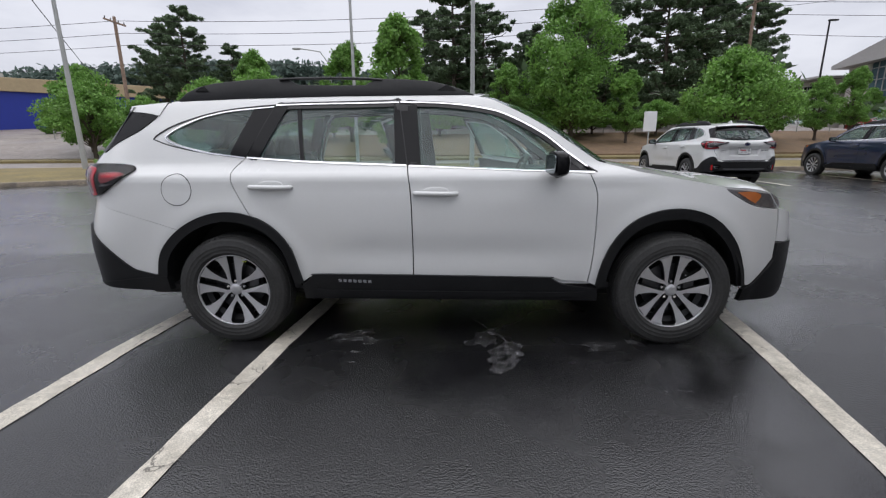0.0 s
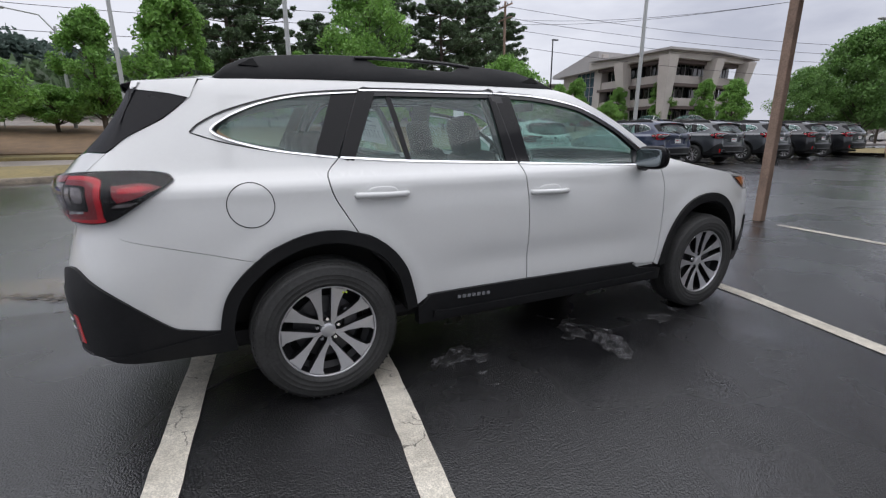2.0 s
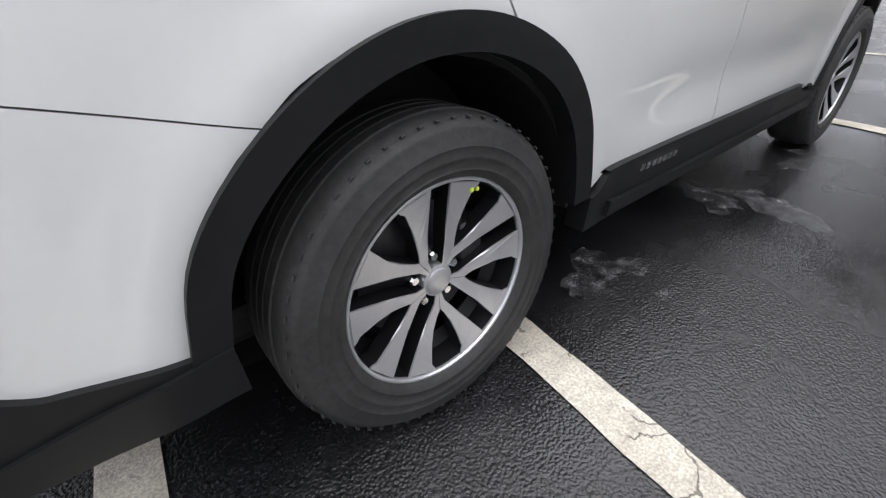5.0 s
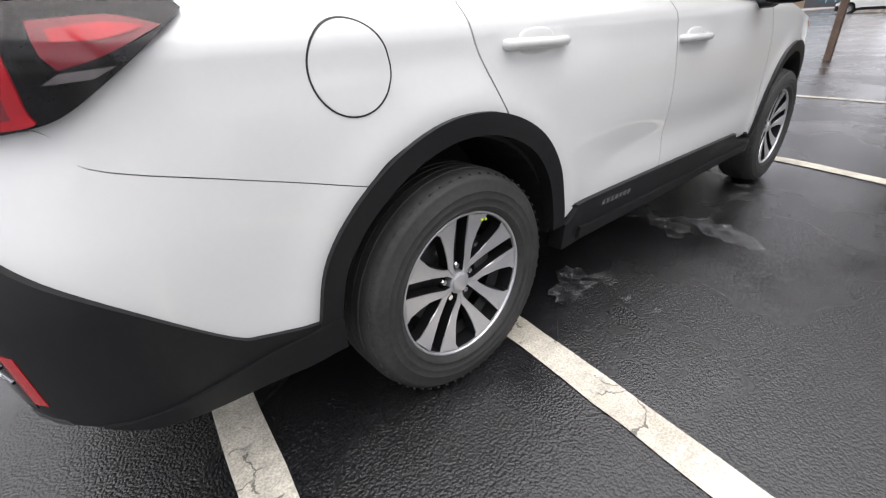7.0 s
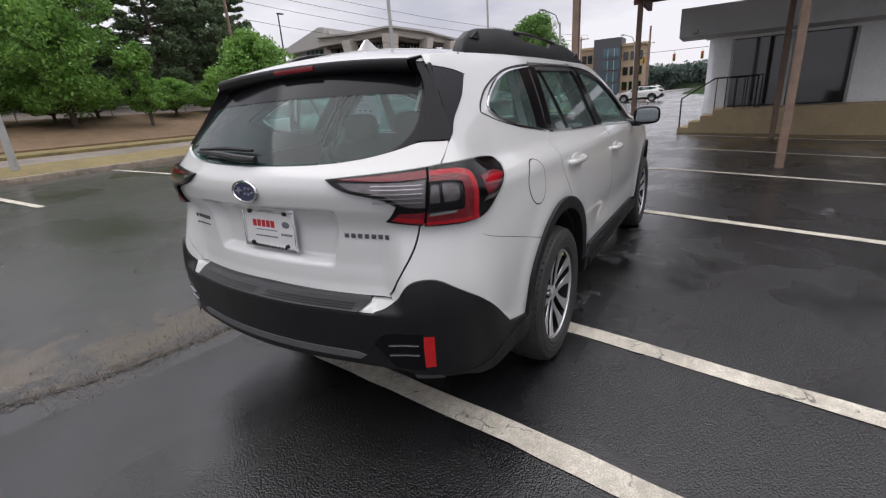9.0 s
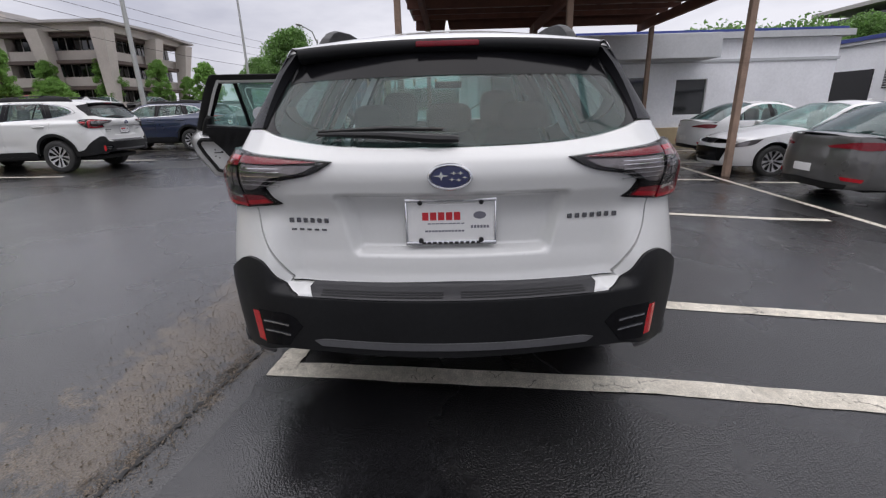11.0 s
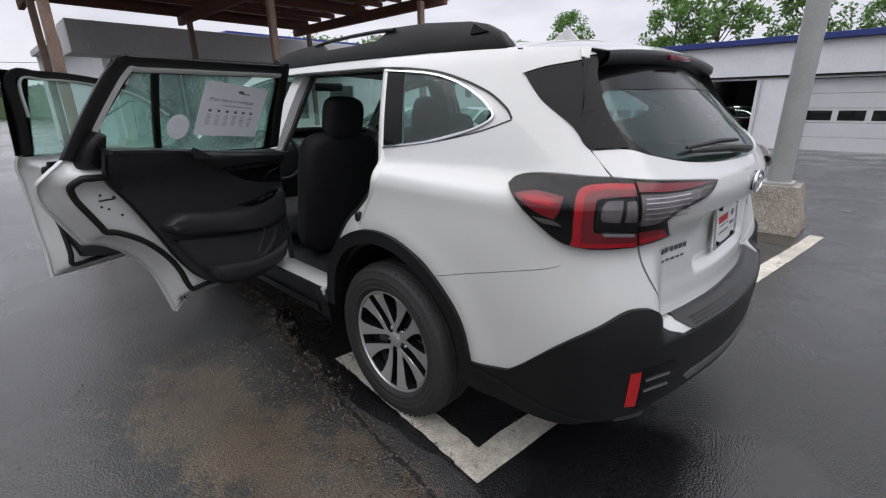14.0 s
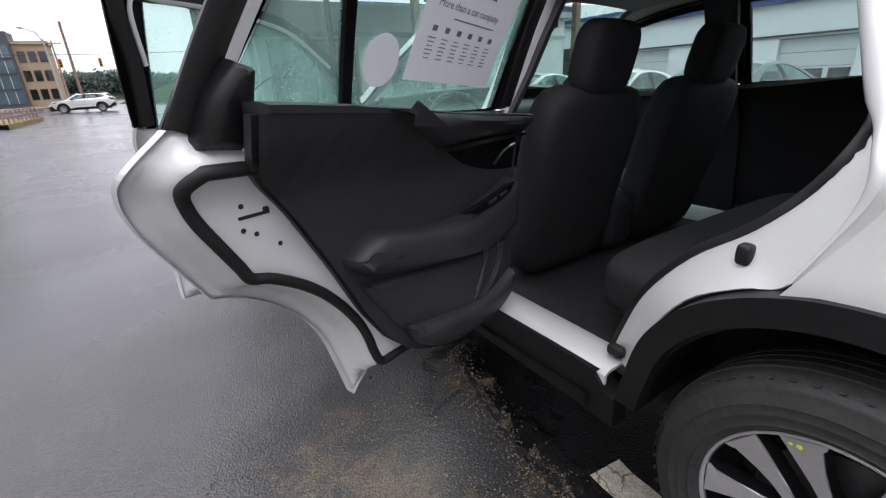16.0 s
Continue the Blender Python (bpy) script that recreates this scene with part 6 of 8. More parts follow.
def blot(name, x, y, rx, ry, turn, material, label, seed, z=0.0055, rough=0.7):
    bm = bmesh.new()
    rr = wobble(40, 1.0, rough, seed)
    c, s = math.cos(turn), math.sin(turn)
    pts = []
    for k, r in enumerate(rr):
        a = 2 * math.pi * k / 40
        px, py = rx * r * math.cos(a), ry * r * math.sin(a)
        gx, gy = x + px * c - py * s, y + px * s + py * c
        pts.append(bm.verts.new((gx, gy, lie(gx, gy) + z)))
    bm.faces.new(pts)
    bmesh.ops.triangulate(bm, faces=bm.faces)
    return tagged(part(name, bm, material), label, "stain")


def ribbon(name, pts, width, material, label, z=0.006, rough=0.3, seed=1.0, category="stain", n=14, rise=0.0):
    c = spline(pts, n)
    t = np.gradient(c, axis=0)
    t /= np.linalg.norm(t, axis=1)[:, None]
    rows = []
    for i, ((x, y), (tx, ty)) in enumerate(zip(c, t)):
        w = width / 2 * (1 + rough * 2 * noise.noise((i * 0.35, seed, 0)))
        o = rough * width * noise.noise((i * 0.22, seed + 7, 0))
        row = []
        for k in (-1, -0.5, 0, 0.5, 1):
            px, py = x - ty * (w * k + o), y + tx * (w * k + o)
            row.append((px, py, lie(px, py) + z + rise * (1 - k * k) * (0.6 + noise.noise((px * 14, py * 14, seed)))))
        rows.append(row)
    ob = part(name, grid_bm(rows), material)
    smooth_by_angle(ob.data, 70)
    return tagged(ob, label, category)


# painted bay lines
def bay_line(x0, y0, x1, y1, w=0.125, lift=0.008):
    d = Vector((x1 - x0, y1 - y0, 0))
    n = Vector((-d.y, d.x, 0)).normalized() * w / 2
    rows = []
    for k in range(41):
        p = Vector((x0, y0, 0)) + d * k / 40
        a, b = p + n * (1 + 0.12 * noise.noise((k * 1.7, x0, 0))), p - n * (1 + 0.12 * noise.noise((k * 1.7, x0, 5)))
        rows.append([(a.x, a.y, lie(a.x, a.y) + lift), (b.x, b.y, lie(b.x, b.y) + lift)])
    return tagged(part("bay_line", grid_bm(rows), LINEPAINT), "worn cream-white parking bay line, cracked", "road marking", group="parking bay lines", kind="structure")


bay_line(-.486, .945, -1.047, -4.4, .13)
bay_line(.40, .03, -.06, -4.2, .125)
bay_line(3.43, -.1, 2.82, -4.6)
bay_line(6.62, .6, 6.0, -5.0)
bay_line(-.5, .878, .56, .775, .125, .011)
bay_line(-.75, -4.75, 12.5, -5.6, .1)
for x in (9.3, 12.3):
    bay_line(x + .1, -.8, x - .4, -5.2)
for x in (5.7, 8.8, 11.9):
    bay_line(x, -5.6, x - .5, -10.5)
bay_line(2.7, -6.0, 2.2, -9.9)
for k in range(-4, 9):
    bay_line(6.85 + 3.1 * k, 8.2, 6.85 + 3.1 * k, 13.0)

# pale marks, a split and washed-out dirt on the ground
for x, y, rx, ry, tn, sd in ((.72, -.79, .13, .08, .3, 1.1), (.86, -.86, .075, .05, -.4, 2.2), (2.33, -.93, .11, .055, .2, 3.3), (2.55, -.86, .06, .04, .9, 4.4), (1.62, -.82, .18, .08, 1.0, 5.5), (1.70, -1.03, .18, .09, 1.2, 6.6), (1.73, -1.15, .12, .04, 1.0, 6.1), (.78, -1.02, .035, .015, .3, 7.7), (.80, -1.14, .03, .012, .1, 8.8), (2.62, -1.4, .03, .014, 0, 9.9), (2.5, -1.42, .025, .012, .6, 10.1), (-.9, -6.2, .35, .12, .4, 11.0), (1.0, -3.6, .3, .1, .2, 12.0), (1.9, -3.3, .2, .07, -.3, 13.0), (4.6, -3.2, .25, .08, .2, 14.0), (4.1, -2.6, .2, .07, -.2, 15.0)):
    blot("pale_mark", x, y, rx, ry, tn, LIME, "pale grey lime mark on the asphalt", sd)
ribbon("pale_streak", [(1.55, -.50), (1.66, -.70), (1.74, -.85), (1.73, -1.0), (1.76, -1.18)], .022, LIME, "thin pale streak on the asphalt", rough=.6)
ribbon("pavement_crack", [(2.3, .70), (1.7, .70), (1.44, .75), (1.24, .84), (.9, .93), (.52, .96), (.3, 1.01), (-.1, 1.06), (-.41, 1.09), (-.7, 1.155), (-.93, 1.19), (-1.23, 1.25), (-1.45, 1.34), (-2.4, 1.9), (-3.4, 2.6)], .015, RUBBER, "deep crack where the sealed asphalt breaks off", z=.0075, rough=1.3, seed=2.0, category="crack", n=30)
CRACK_LINE = ([-2.4, -1.45, -.93, -.41, -.1, .3, .52, .9, 1.24, 1.44, 2.3], [1.9, 1.34, 1.19, 1.09, 1.06, 1.01, .96, .93, .84, .75, .70])
rng = np.random.default_rng(5)
for k in range(64):
    x = rng.uniform(-1.9, 1.6)
    off = rng.normal() * .035 + .02
    wide = rng.uniform(.025, .09)
    blot("washed_dirt", x, float(np.interp(x, *CRACK_LINE)) + off, wide, wide * rng.uniform(.25, .6), rng.uniform(-.7, .3), DIRT, "brown dirt washed along the broken edge", 40.0 + k * 1.7, .0062 + .0002 * (k % 5), 0.9)
ribbon("hairline_crack", [(-.6, -.55), (-.35, -.42), (-.1, -.5), (.0, -.35)], .012, RUBBER, "hairline crack in the asphalt", rough=.9, seed=9.0, category="crack")

# loose grit along the broken edge
rng = np.random.default_rng(12)
V, F = [], []
for k in range(9000):
    x = rng.uniform(-2.6, 2.2)
    y = float(np.interp(x, *CRACK_LINE)) + .02 + rng.normal() * .05
    if k % 5 > 1:
        # thinner out over the washed fan
        x, y = rng.uniform(-1.6, 1.3), 1.1 + abs(rng.normal()) * .38
    r = rng.uniform(.0015, .0042) * (1.8 if k % 17 == 0 else 1)
    c, n = np.array((x, y, lie(x, y) + r * .4 + .006)), len(V)
    ang = rng.uniform(0, 6.28)
    for q in range(4):
        V.append(tuple(c + r * np.array((math.cos(ang + q * 1.57) * rng.uniform(.8, 1.3), math.sin(ang + q * 1.57), -.3))))
    V += [tuple(c + (0, 0, r * .7)), tuple(c - (0, 0, r))]
    F += [(n + q, n + (q + 1) % 4, n + 4) for q in range(4)] + [(n + (q + 1) % 4, n + q, n + 5) for q in range(4)]
me = bpy.data.meshes.new("grit")
me.from_pydata(V, [], F)
tagged(put_mesh("grit", me, mat("grit_stone", (0.13, 0.105, 0.078), 0.7, var=0.6, scale=30)), "loose brown grit along the broken asphalt edge", "gravel", kind="stuff")

# verge, kerb, street, planted bank
KERB_Y = 13.3


def slab(name, x0, x1, y0, y1, z, drop, material, label, category, nx=40, bumpy=0.0, slope=0.0):
    rows = []
    for i in range(nx + 1):
        x = x0 + (x1 - x0) * i / nx
        row = [(x, y0, z - drop)]
        for k in range(7):
            y = y0 + (y1 - y0) * k / 6
            row.append((x, y, z + slope * (y - y0) + bumpy * noise.noise((x * .5, y * .5, 1)) * (0 < k < 6)))
        row.append((x, y1, z + slope * (y1 - y0) - drop - slope * (y1 - y0)))
        rows.append(row)
    ob = part(name, grid_bm(rows), material)
    smooth_by_angle(ob.data, 35)
    return tagged(ob, label, category, kind="structure")


def kerb_y(x):
    """The kerb swings towards the lot on its far left."""
    return float(np.interp(x, (-60, -34, -20, -11.8, -8, -4.4, 0, 4, 8.3, 31.2), (-1.0, .5, 5.4, 9.0, 11.0, 12.2, 12.75, 13.05, KERB_Y, KERB_Y)))


rows, edge = [], []
for i in range(121):
    x = -60 + 91.2 * i / 120
    y0 = kerb_y(x)
    low = lie(x, y0)
    row = [(x, y0, low - .05)]
    for k in range(9):
        f = (k / 8) ** 1.6
        y = y0 + (15.2 - y0) * f
        row.append((x, y, low + .14 + .14 * ease(0, .5, f) + .06 * noise.noise((x * .5, y * .5, 1)) * (0 < k < 8)))
    row.append((x, 15.2, .1))
    rows.append(row)
    edge.append([(x, y0 - .16, low - .05), (x, y0 - .155, low + .11), (x, y0 - .135, low + .14), (x, y0 + .01, low + .145), (x, y0 + .012, low - .05)])
verge = part("verge", grid_bm(rows), LAWN)
smooth_by_angle(verge.data, 35)
tagged(verge, "dry yellow-green grass verge behind a kerb", "grass", kind="structure")
kerb = part("kerb", grid_bm(edge), KERBSTONE)
smooth_by_angle(kerb.data, 35)
tagged(kerb, "worn concrete kerb", "kerb", kind="structure")
slab("road", -300, 400, 15.25, 21.5, .30, .3, ROADWAY, "tan street beyond the verge", "road", 20)
slab("street_side", -60, 60, 21.5, 25, .42, .3, LAWN, "grass strip along the street", "grass", bumpy=.06)
slab("drive", -70, -16, 25, 34.1, .45, .4, ROADWAY, "pale driveway rising behind the street", "drive", slope=.16)
slab("bank", -16, 34, 25, 34, .5, .4, MULCH, "brown mulched bank under the trees", "mulch", bumpy=.1, slope=.16)
slab("far_lot", -120, 34, 34, 70, 1.9, 1.5, ROADWAY, "pale lot behind the trees", "lot", 20, slope=.09)
slab("forecourt", 34, 100, 26, 80, 1.8, 1.6, ROADWAY, "pale forecourt of the office building", "lot", 20)
slab("island", 27.5, 36, 7.2, 12.4, .32, .2, LAWN, "grass island with a low rail", "grass", 10, .04)


# ---- parked wagons ----
def paint_of(name, col, rough=0.3, metal=0.3):
    return mat(name, col, rough, metal, var=0.03, coat=1.0)


def place(x, y, turn):
    return pose(x, y, lie(x, y), 0, 0, turn)


def recolour(thing, old, fresh):
    for o in (thing, *thing.children_recursive):
        if o.type == "MESH" and o.data.materials and o.data.materials[0] == old:
            o.material_slots[0].link = "OBJECT"
            o.material_slots[0].material = fresh


row_car = wagon("station_wagon", "white station wagon with black cladding, doors closed, parked", PAINT, False)
row_car.matrix_basis = place(8.4, 8.75, 90)
tagged(row_car, group="wagons parked along the verge")
BLUE, SLATE, BLACKP = paint_of("navy_paint", (0.012, 0.022, 0.06)), paint_of("slate_paint", (0.05, 0.055, 0.062)), paint_of("black_paint", (0.012, 0.013, 0.016))
for x, p, word in ((13.8, BLUE, "dark blue"), (16.9, SLATE, "dark grey"), (20.0, SLATE, "dark grey"), (23.1, BLACKP, "black"), (26.2, BLACKP, "black")):
    c = copy_thing(row_car, place(x, 8.75, 90))
    recolour(c, PAINT, p)
    tagged(c, word + " station wagon parked nose to the verge")
c = copy_thing(row_car, place(52, 5.2, 92))
tagged(c, "white station wagon waiting at the far junction")


# ---- sedans ----
SEDAN = Shell(
    [(-1.6, -1.0, 0), (-1.4, -.985, .2), (-1.2, -.95, .4), (-1.04, -.89, .56), (-.88, -.79, .69), (-.72, -.66, .79), (-.5, -.48, .85), (-.25, -.25, .875), (0, 0, .885), (.6, .6, .9), (1.3, 1.3, .9), (2, 2, .9), (2.6, 2.6, .885), (2.9, 2.9, .86), (3.1, 3.1, .81), (3.28, 3.27, .73), (3.45, 3.42, .6), (3.66, 3.52, .4), (3.86, 3.56, .2), (4.06, 3.57, 0)],
    [(.15, -.08), (.25, -.04), (.4, -.012), (.6, 0), (.72, -.002), (.85, -.012), (.93, -.03), (1.0, -.06), (1.1, -.11), (1.2, -.165), (1.3, -.225), (1.38, -.3), (1.45, -.4)],
    [(.15, -.1), (.25, 0), (.4, .03), (.6, .03), (.8, 0), (.95, -.02), (1.0, -.05), (1.1, -.15), (1.2, -.25), (1.45, -.5)],
    [(.15, -.1), (.25, 0), (.4, .03), (.6, .02), (.7, -.02), (.8, -.1), (.9, -.25), (1.0, -.4), (1.45, -.8)])


def sedan(name, label, paint):
    sh, car = SEDAN, new(name)
    lo, hi = sh.lo, sh.hi
    ra = [(.37 * math.cos(a), .34 + .37 * math.sin(a)) for a in np.linspace(math.pi + .25, -.25, 11)]
    fa = [(2.7 + x, z) for x, z in ra]
    body = fuse([(-.66, .9, 1), (-.72, .62), (-.7, .27, 1)], corner(ra), corner(fa), [(3.06, .27, 1), (3.2, .6, 1), (3.1, .76, 1)], [(2.5, .875), (2.1, .935), (1.0, .95), (0, .965), (-.5, .95), (-.66, .9, 1)])
    top = [(-.58, .94, 1), (-.3, 1.08), (.1, 1.28), (.45, 1.375), (.85, 1.40), (1.2, 1.36), (1.6, 1.2), (2.12, .935, 1), (2.0, .94, 1), (1.55, 1.17), (1.17, 1.325), (.85, 1.362), (.48, 1.335), (.18, 1.22), (-.12, 1.0), (-.14, .96, 1)]
    for s in (1, -1):
        side = panel("body_side", sh, outline(body), s, paint, car, depth=.04, step=.06)
        panel("roof_side", sh, outline(top), s, paint, car, depth=.03, step=.06)
        panel("side_window", sh, outline([(-.1, .967, 1), (-.08, 1.02), (.2, 1.22), (.49, 1.33), (.85, 1.356), (1.16, 1.32), (1.53, 1.17), (1.97, .945, 1)]), s, GLASS, car, out=-.01, depth=.004, step=.08)
        panel("centre_pillar", sh, outline([(.76, 1.355, 1), (.86, 1.356, 1), (.9, .955, 1), (.8, .957, 1)]), s, GLOSSBLACK, car, out=-.004, depth=.02, step=.1)
        panel("quarter_post", sh, outline([(.12, 1.17, 1), (.15, 1.19, 1), (.12, .965, 1), (.09, .965, 1)]), s, GLOSSBLACK, car, out=-.004, depth=.02, step=.1)
        strip("belt_trim", sh, [(-.14, .965), (.5, .962), (1.2, .955), (2.0, .94)], s, CHROME, side, .014, out=.004, thick=.01)
        for pts in ([(.82, .955), (.84, .7), (.83, .3)], [(1.98, .94), (2.04, .7), (1.98, .3)], [(-.02, .96), (-.02, .85), (.16, .66)]):
            strip("door_gap", sh, pts, s, RUBBER, side, .006, out=.0008, thick=.002)
        strip("sill_line", sh, [(.55, .42), (1.2, .40), (2.1, .41)], s, CHROME, side, .012, out=.006, thick=.01)
        for u in (.2, 1.2):
            q = sh.at(u, .83) * (1, s, 1)
            spart("door_handle", soft_box((q[0], q[1] + .012 * s, q[2]), (.19, .03, .028), 3, 6), paint, side)
        for x in (0, 2.7):
            w = wheel("wheel", car, (0, 0, 0), s)
            w.matrix_basis = pose(x, s * .755, .327) @ Matrix.Diagonal((.9, .9, .9, 1))
            rows = [[(x + .365 * math.cos(math.pi * k / 12), s * y, .34 + .365 * math.sin(math.pi * k / 12)) for y in (.4, .84)] for k in range(13)]
            part("wheel_housing", grid_bm(rows, thick=.01), RUBBER, car)
        panel("tail_light", sh, outline([(-.60, .87, 1), (-.8, .885), (-1.0, .872), (-1.27, .825, 1), (-1.24, .80, 1), (-1.0, .795), (-.85, .775), (-.66, .79, 1)]), s, DIMRED, car, out=.012, depth=.03, step=.05)
        panel("rear_reflector", sh, outline([(-.80, .40, 1), (-1.04, .425, 1), (-1.02, .375, 1), (-.82, .355, 1)]), s, REDLENS, car, out=.012, depth=.02, step=.06)
        panel("headlight", sh, outline([(2.96, .77, 1), (3.2, .74), (3.42, .66, 1), (3.4, .6, 1), (3.12, .66)]), s, CLEARLENS, car, out=.006, depth=.03, step=.05)
        panel("front_bumper", sh, outline([(3.1, .76, 1), (3.5, .68), (hi, .66, 1), (hi, .22, 1), (3.06, .24, 1), (3.2, .6, 1)]), s, paint, car, depth=.03, step=.06)
        panel("grille", sh, outline([(3.5, .58, 1), (hi, .6, 1), (hi, .3, 1), (3.62, .32, 1)]), s, GLOSSBLACK, car, out=.01, depth=.02, step=.08)
        m = pose(1.9, s * .99, .99)
        spart("door_mirror", soft_box((0, 0, 0), (.1, .2, .13), 3, 6, m), paint, car)
    rear = [(-.665, .9, 1), (-.72, .62), (-.7, .27, 1), (-1.0, .25), (lo, .26, 1), (lo, .95, 1), (-1.1, .955), (-.8, .94)]
    panel("rear_end", sh, outline(rear), 0, paint, car, depth=.03, step=.04)
    panel("rear_diffuser", sh, outline([(-.95, .32, 1), (lo, .36, 1), (lo, .25, 1), (-.98, .25, 1)]), 0, CLAD, car, out=.008, depth=.03, step=.08)
    panel("number_plate", sh, outline([(lo, .56, 1), (-1.44, .56, 1), (-1.44, .45, 1), (lo, .45, 1)]), 0, PLATEWHITE, car, out=.01, depth=.01, step=.1)

    def loft(name, pts, bulge, crown, material, cols=13):
        rows = []
        for u, z in spline(pts, 5):
            e = sh.at(u, z)
            rows.append([(e[0] + bulge * (1 - t * t), e[1] * t, z + crown * (1 - abs(t) ** 2.3)) for t in np.linspace(1, -1, cols)])
        return spart(name, grid_bm(rows, thick=.01), material, car, "", 60)
    loft("boot_lid", [(-.99, .94), (-.85, .95), (-.58, .945)], -.12, .05, paint)
    loft("rear_window", [(-.56, .95), (-.3, 1.08), (.1, 1.28), (.4, 1.365)], -.14, .05, REARGLASS)
    loft("roof_skin", [(.4, 1.365), (.6, 1.39), (.85, 1.40), (1.2, 1.36)], 0, .05, paint)
    loft("windscreen", [(1.2, 1.36), (1.6, 1.2), (2.12, .935)], .16, .05, GLASS)
    loft("bonnet", [(2.12, .935), (2.5, .88), (3.1, .765), (3.3, .70)], .14, .06, paint)
    part("underbody", box_bm((1.3, 0, .27), (3.9, 1.35, .12), .03), RUBBER, car)
    part("cabin_tub", box_bm((1.0, 0, .6), (2.4, 1.5, .55), .05), PLASTIC, car)
    for x, y in ((1.35, .36), (1.35, -.36), (.45, .36), (.45, -.36)):
        spart("seat_back", soft_box((x - .3, y, 1.0), (.16, .48, .5), 4, 6), CLOTH, car)
    spart("antenna_fin", soft_box((.35, 0, 1.44), (.12, .03, .06), 2.5, 5), paint, car)
    return tagged(car, label, "car", group="sedans parked by the service building")


GREYP, PEARL, REDP = paint_of("grey_paint", (0.11, 0.108, 0.105), .3, .5), paint_of("pearl_paint", (0.75, 0.75, 0.75), .3, 0), paint_of("red_paint", (0.3, 0.02, 0.02), .3, .2)
grey = sedan("sedan", "metallic grey sedan parked nose away from the bays", GREYP)
grey.matrix_basis = place(4.2, -6.25, -92)
for x, y, turn, p, word in ((10.5, -7.6, -90, PEARL, "white sedan parked nose away from the bays"), (7.35, -9.1, 90, PEARL, "white sedan parked nose towards the bays")):
    c = copy_thing(grey, place(x, y, turn))
    recolour(c, GREYP, p)
    tagged(c, word)
for x, y, turn, p, word in ((43, 34, 20, PEARL, "white sedan in front of the office building"), (36, 44, 100, PEARL, "white sedan in front of the office building"), (37.5, 35, 135, REDP, "red car in front of the office building"), (47, 31, 170, GREYP, "grey sedan in front of the office building"), (62, 18, 90, PEARL, "white sedan far along the street")):
    c = copy_thing(grey, pose(x, y, 1.8 if y > 26 else .3, 0, 0, turn))
    recolour(c, GREYP, p)
    tagged(c, word, group="cars in front of the office building")


# ---- canopy, showroom, service building ----
OLDWOOD = mat("old_timber", (0.26, 0.18, 0.135), 0.8, var=0.4, scale=5, bump=0.5, bscale=40, rand=.25)
RUSTWOOD = mat("rusty_timber", (0.16, 0.07, 0.05), 0.8, var=0.4, scale=4, bump=0.4, bscale=40, rand=.2)
SHEETMETAL = mat("weathered_sheet", (0.34, 0.29, 0.27), 0.6, 0.2, var=0.35, scale=3, rand=.15)
WALLWHITE = mat("white_render", (0.84, 0.85, 0.87), 0.75, var=0.08, scale=1.2, bump=0.15, bscale=120)
WALLGREY = mat("grey_render", (0.52, 0.53, 0.54), 0.75, var=0.1, scale=1.5, bump=0.15, bscale=120)
BLUECAP = mat("blue_trim", (0.03, 0.05, 0.22), 0.4, var=0.1)
DOORWHITE = mat("door_white", (0.7, 0.71, 0.72), 0.5, var=0.06, scale=3)
DARKGLASS = mat("dark_glass", (0.012, 0.014, 0.016), 0.05, var=0.2, spec=0.8)
TAN = mat("tan_render", (0.42, 0.33, 0.2), 0.8, var=0.15, scale=2, bump=0.2, bscale=90)
GALV = mat("galvanised", (0.42, 0.43, 0.42), 0.5, 0.4, var=0.12, scale=4)
# near-black that paints in the shade of unlit rooms and openings
ROOMSHADE = mat("room_shade", (0.03, 0.03, 0.032), 0.8, var=0.3)
TUBELIGHT = mat("tube_light", (1.0, 0.98, 0.92), 0.5, var=0.0, emit=6.0)
TRAFFICY = mat("signal_yellow", (0.5, 0.3, 0.03), 0.5)


def canopy():
    c = new("canopy")
    posts = [(6.72, .92, 8), (7.2, -2.4, 3.6), (6.48, -5.5, 3.6), (11.1, .55, 7.5), (12.0, -2.6, 3.7), (12.2, -6.1, 3.7)]
    for x, y, h in posts:
        z = lie(x, y)
        h = min(h, 3.62)
        bm = bmesh.new()
        add_box(bm, (x, y, z + h / 2), (.12, .12, h), bevel=.012)
        part("post", bm, OLDWOOD, c, "weathered timber post")
    for y in (.55, -2.6, -5.9):
        part("beam", box_bm((9.4, y, 3.5), (6.6, .11, .24), .01), RUSTWOOD, c)
    for x in (6.45, 9.4, 12.5):
        part("cross_beam", box_bm((x, -2.7, 3.66), (.11, 7.3, .2), .01), OLDWOOD if x < 7 else RUSTWOOD, c)
    for k in range(9):
        part("rafter", box_bm((6.6 + k * .75, -2.7, 3.8), (.07, 7.3, .12), .005), RUSTWOOD, c)
    for k in range(8):
        part("purlin", box_bm((9.45, .75 - k * .98, 3.88), (6.7, .06, .05), .004), RUSTWOOD, c)
    for k in range(14):
        x0 = 6.05 + k * .5
        rows = []
        for j in range(9):
            x = x0 + .5 * j / 8
            zz = 3.915 + .012 * math.cos(j * math.pi / 2)
            rows.append([(x, 1.05, zz), (x, -6.5, zz)])
        part("roof_sheet", grid_bm(rows, thick=.004), SHEETMETAL, c)
    for k in range(12):
        part("roof_screw_rail", box_bm((6.05, .6 - k * .6, 3.94), (.05, .05, .03), .004), GALV, c)
    return tagged(c, "old timber carport with rusty rafters and sheet roof", "carport")


canopy()


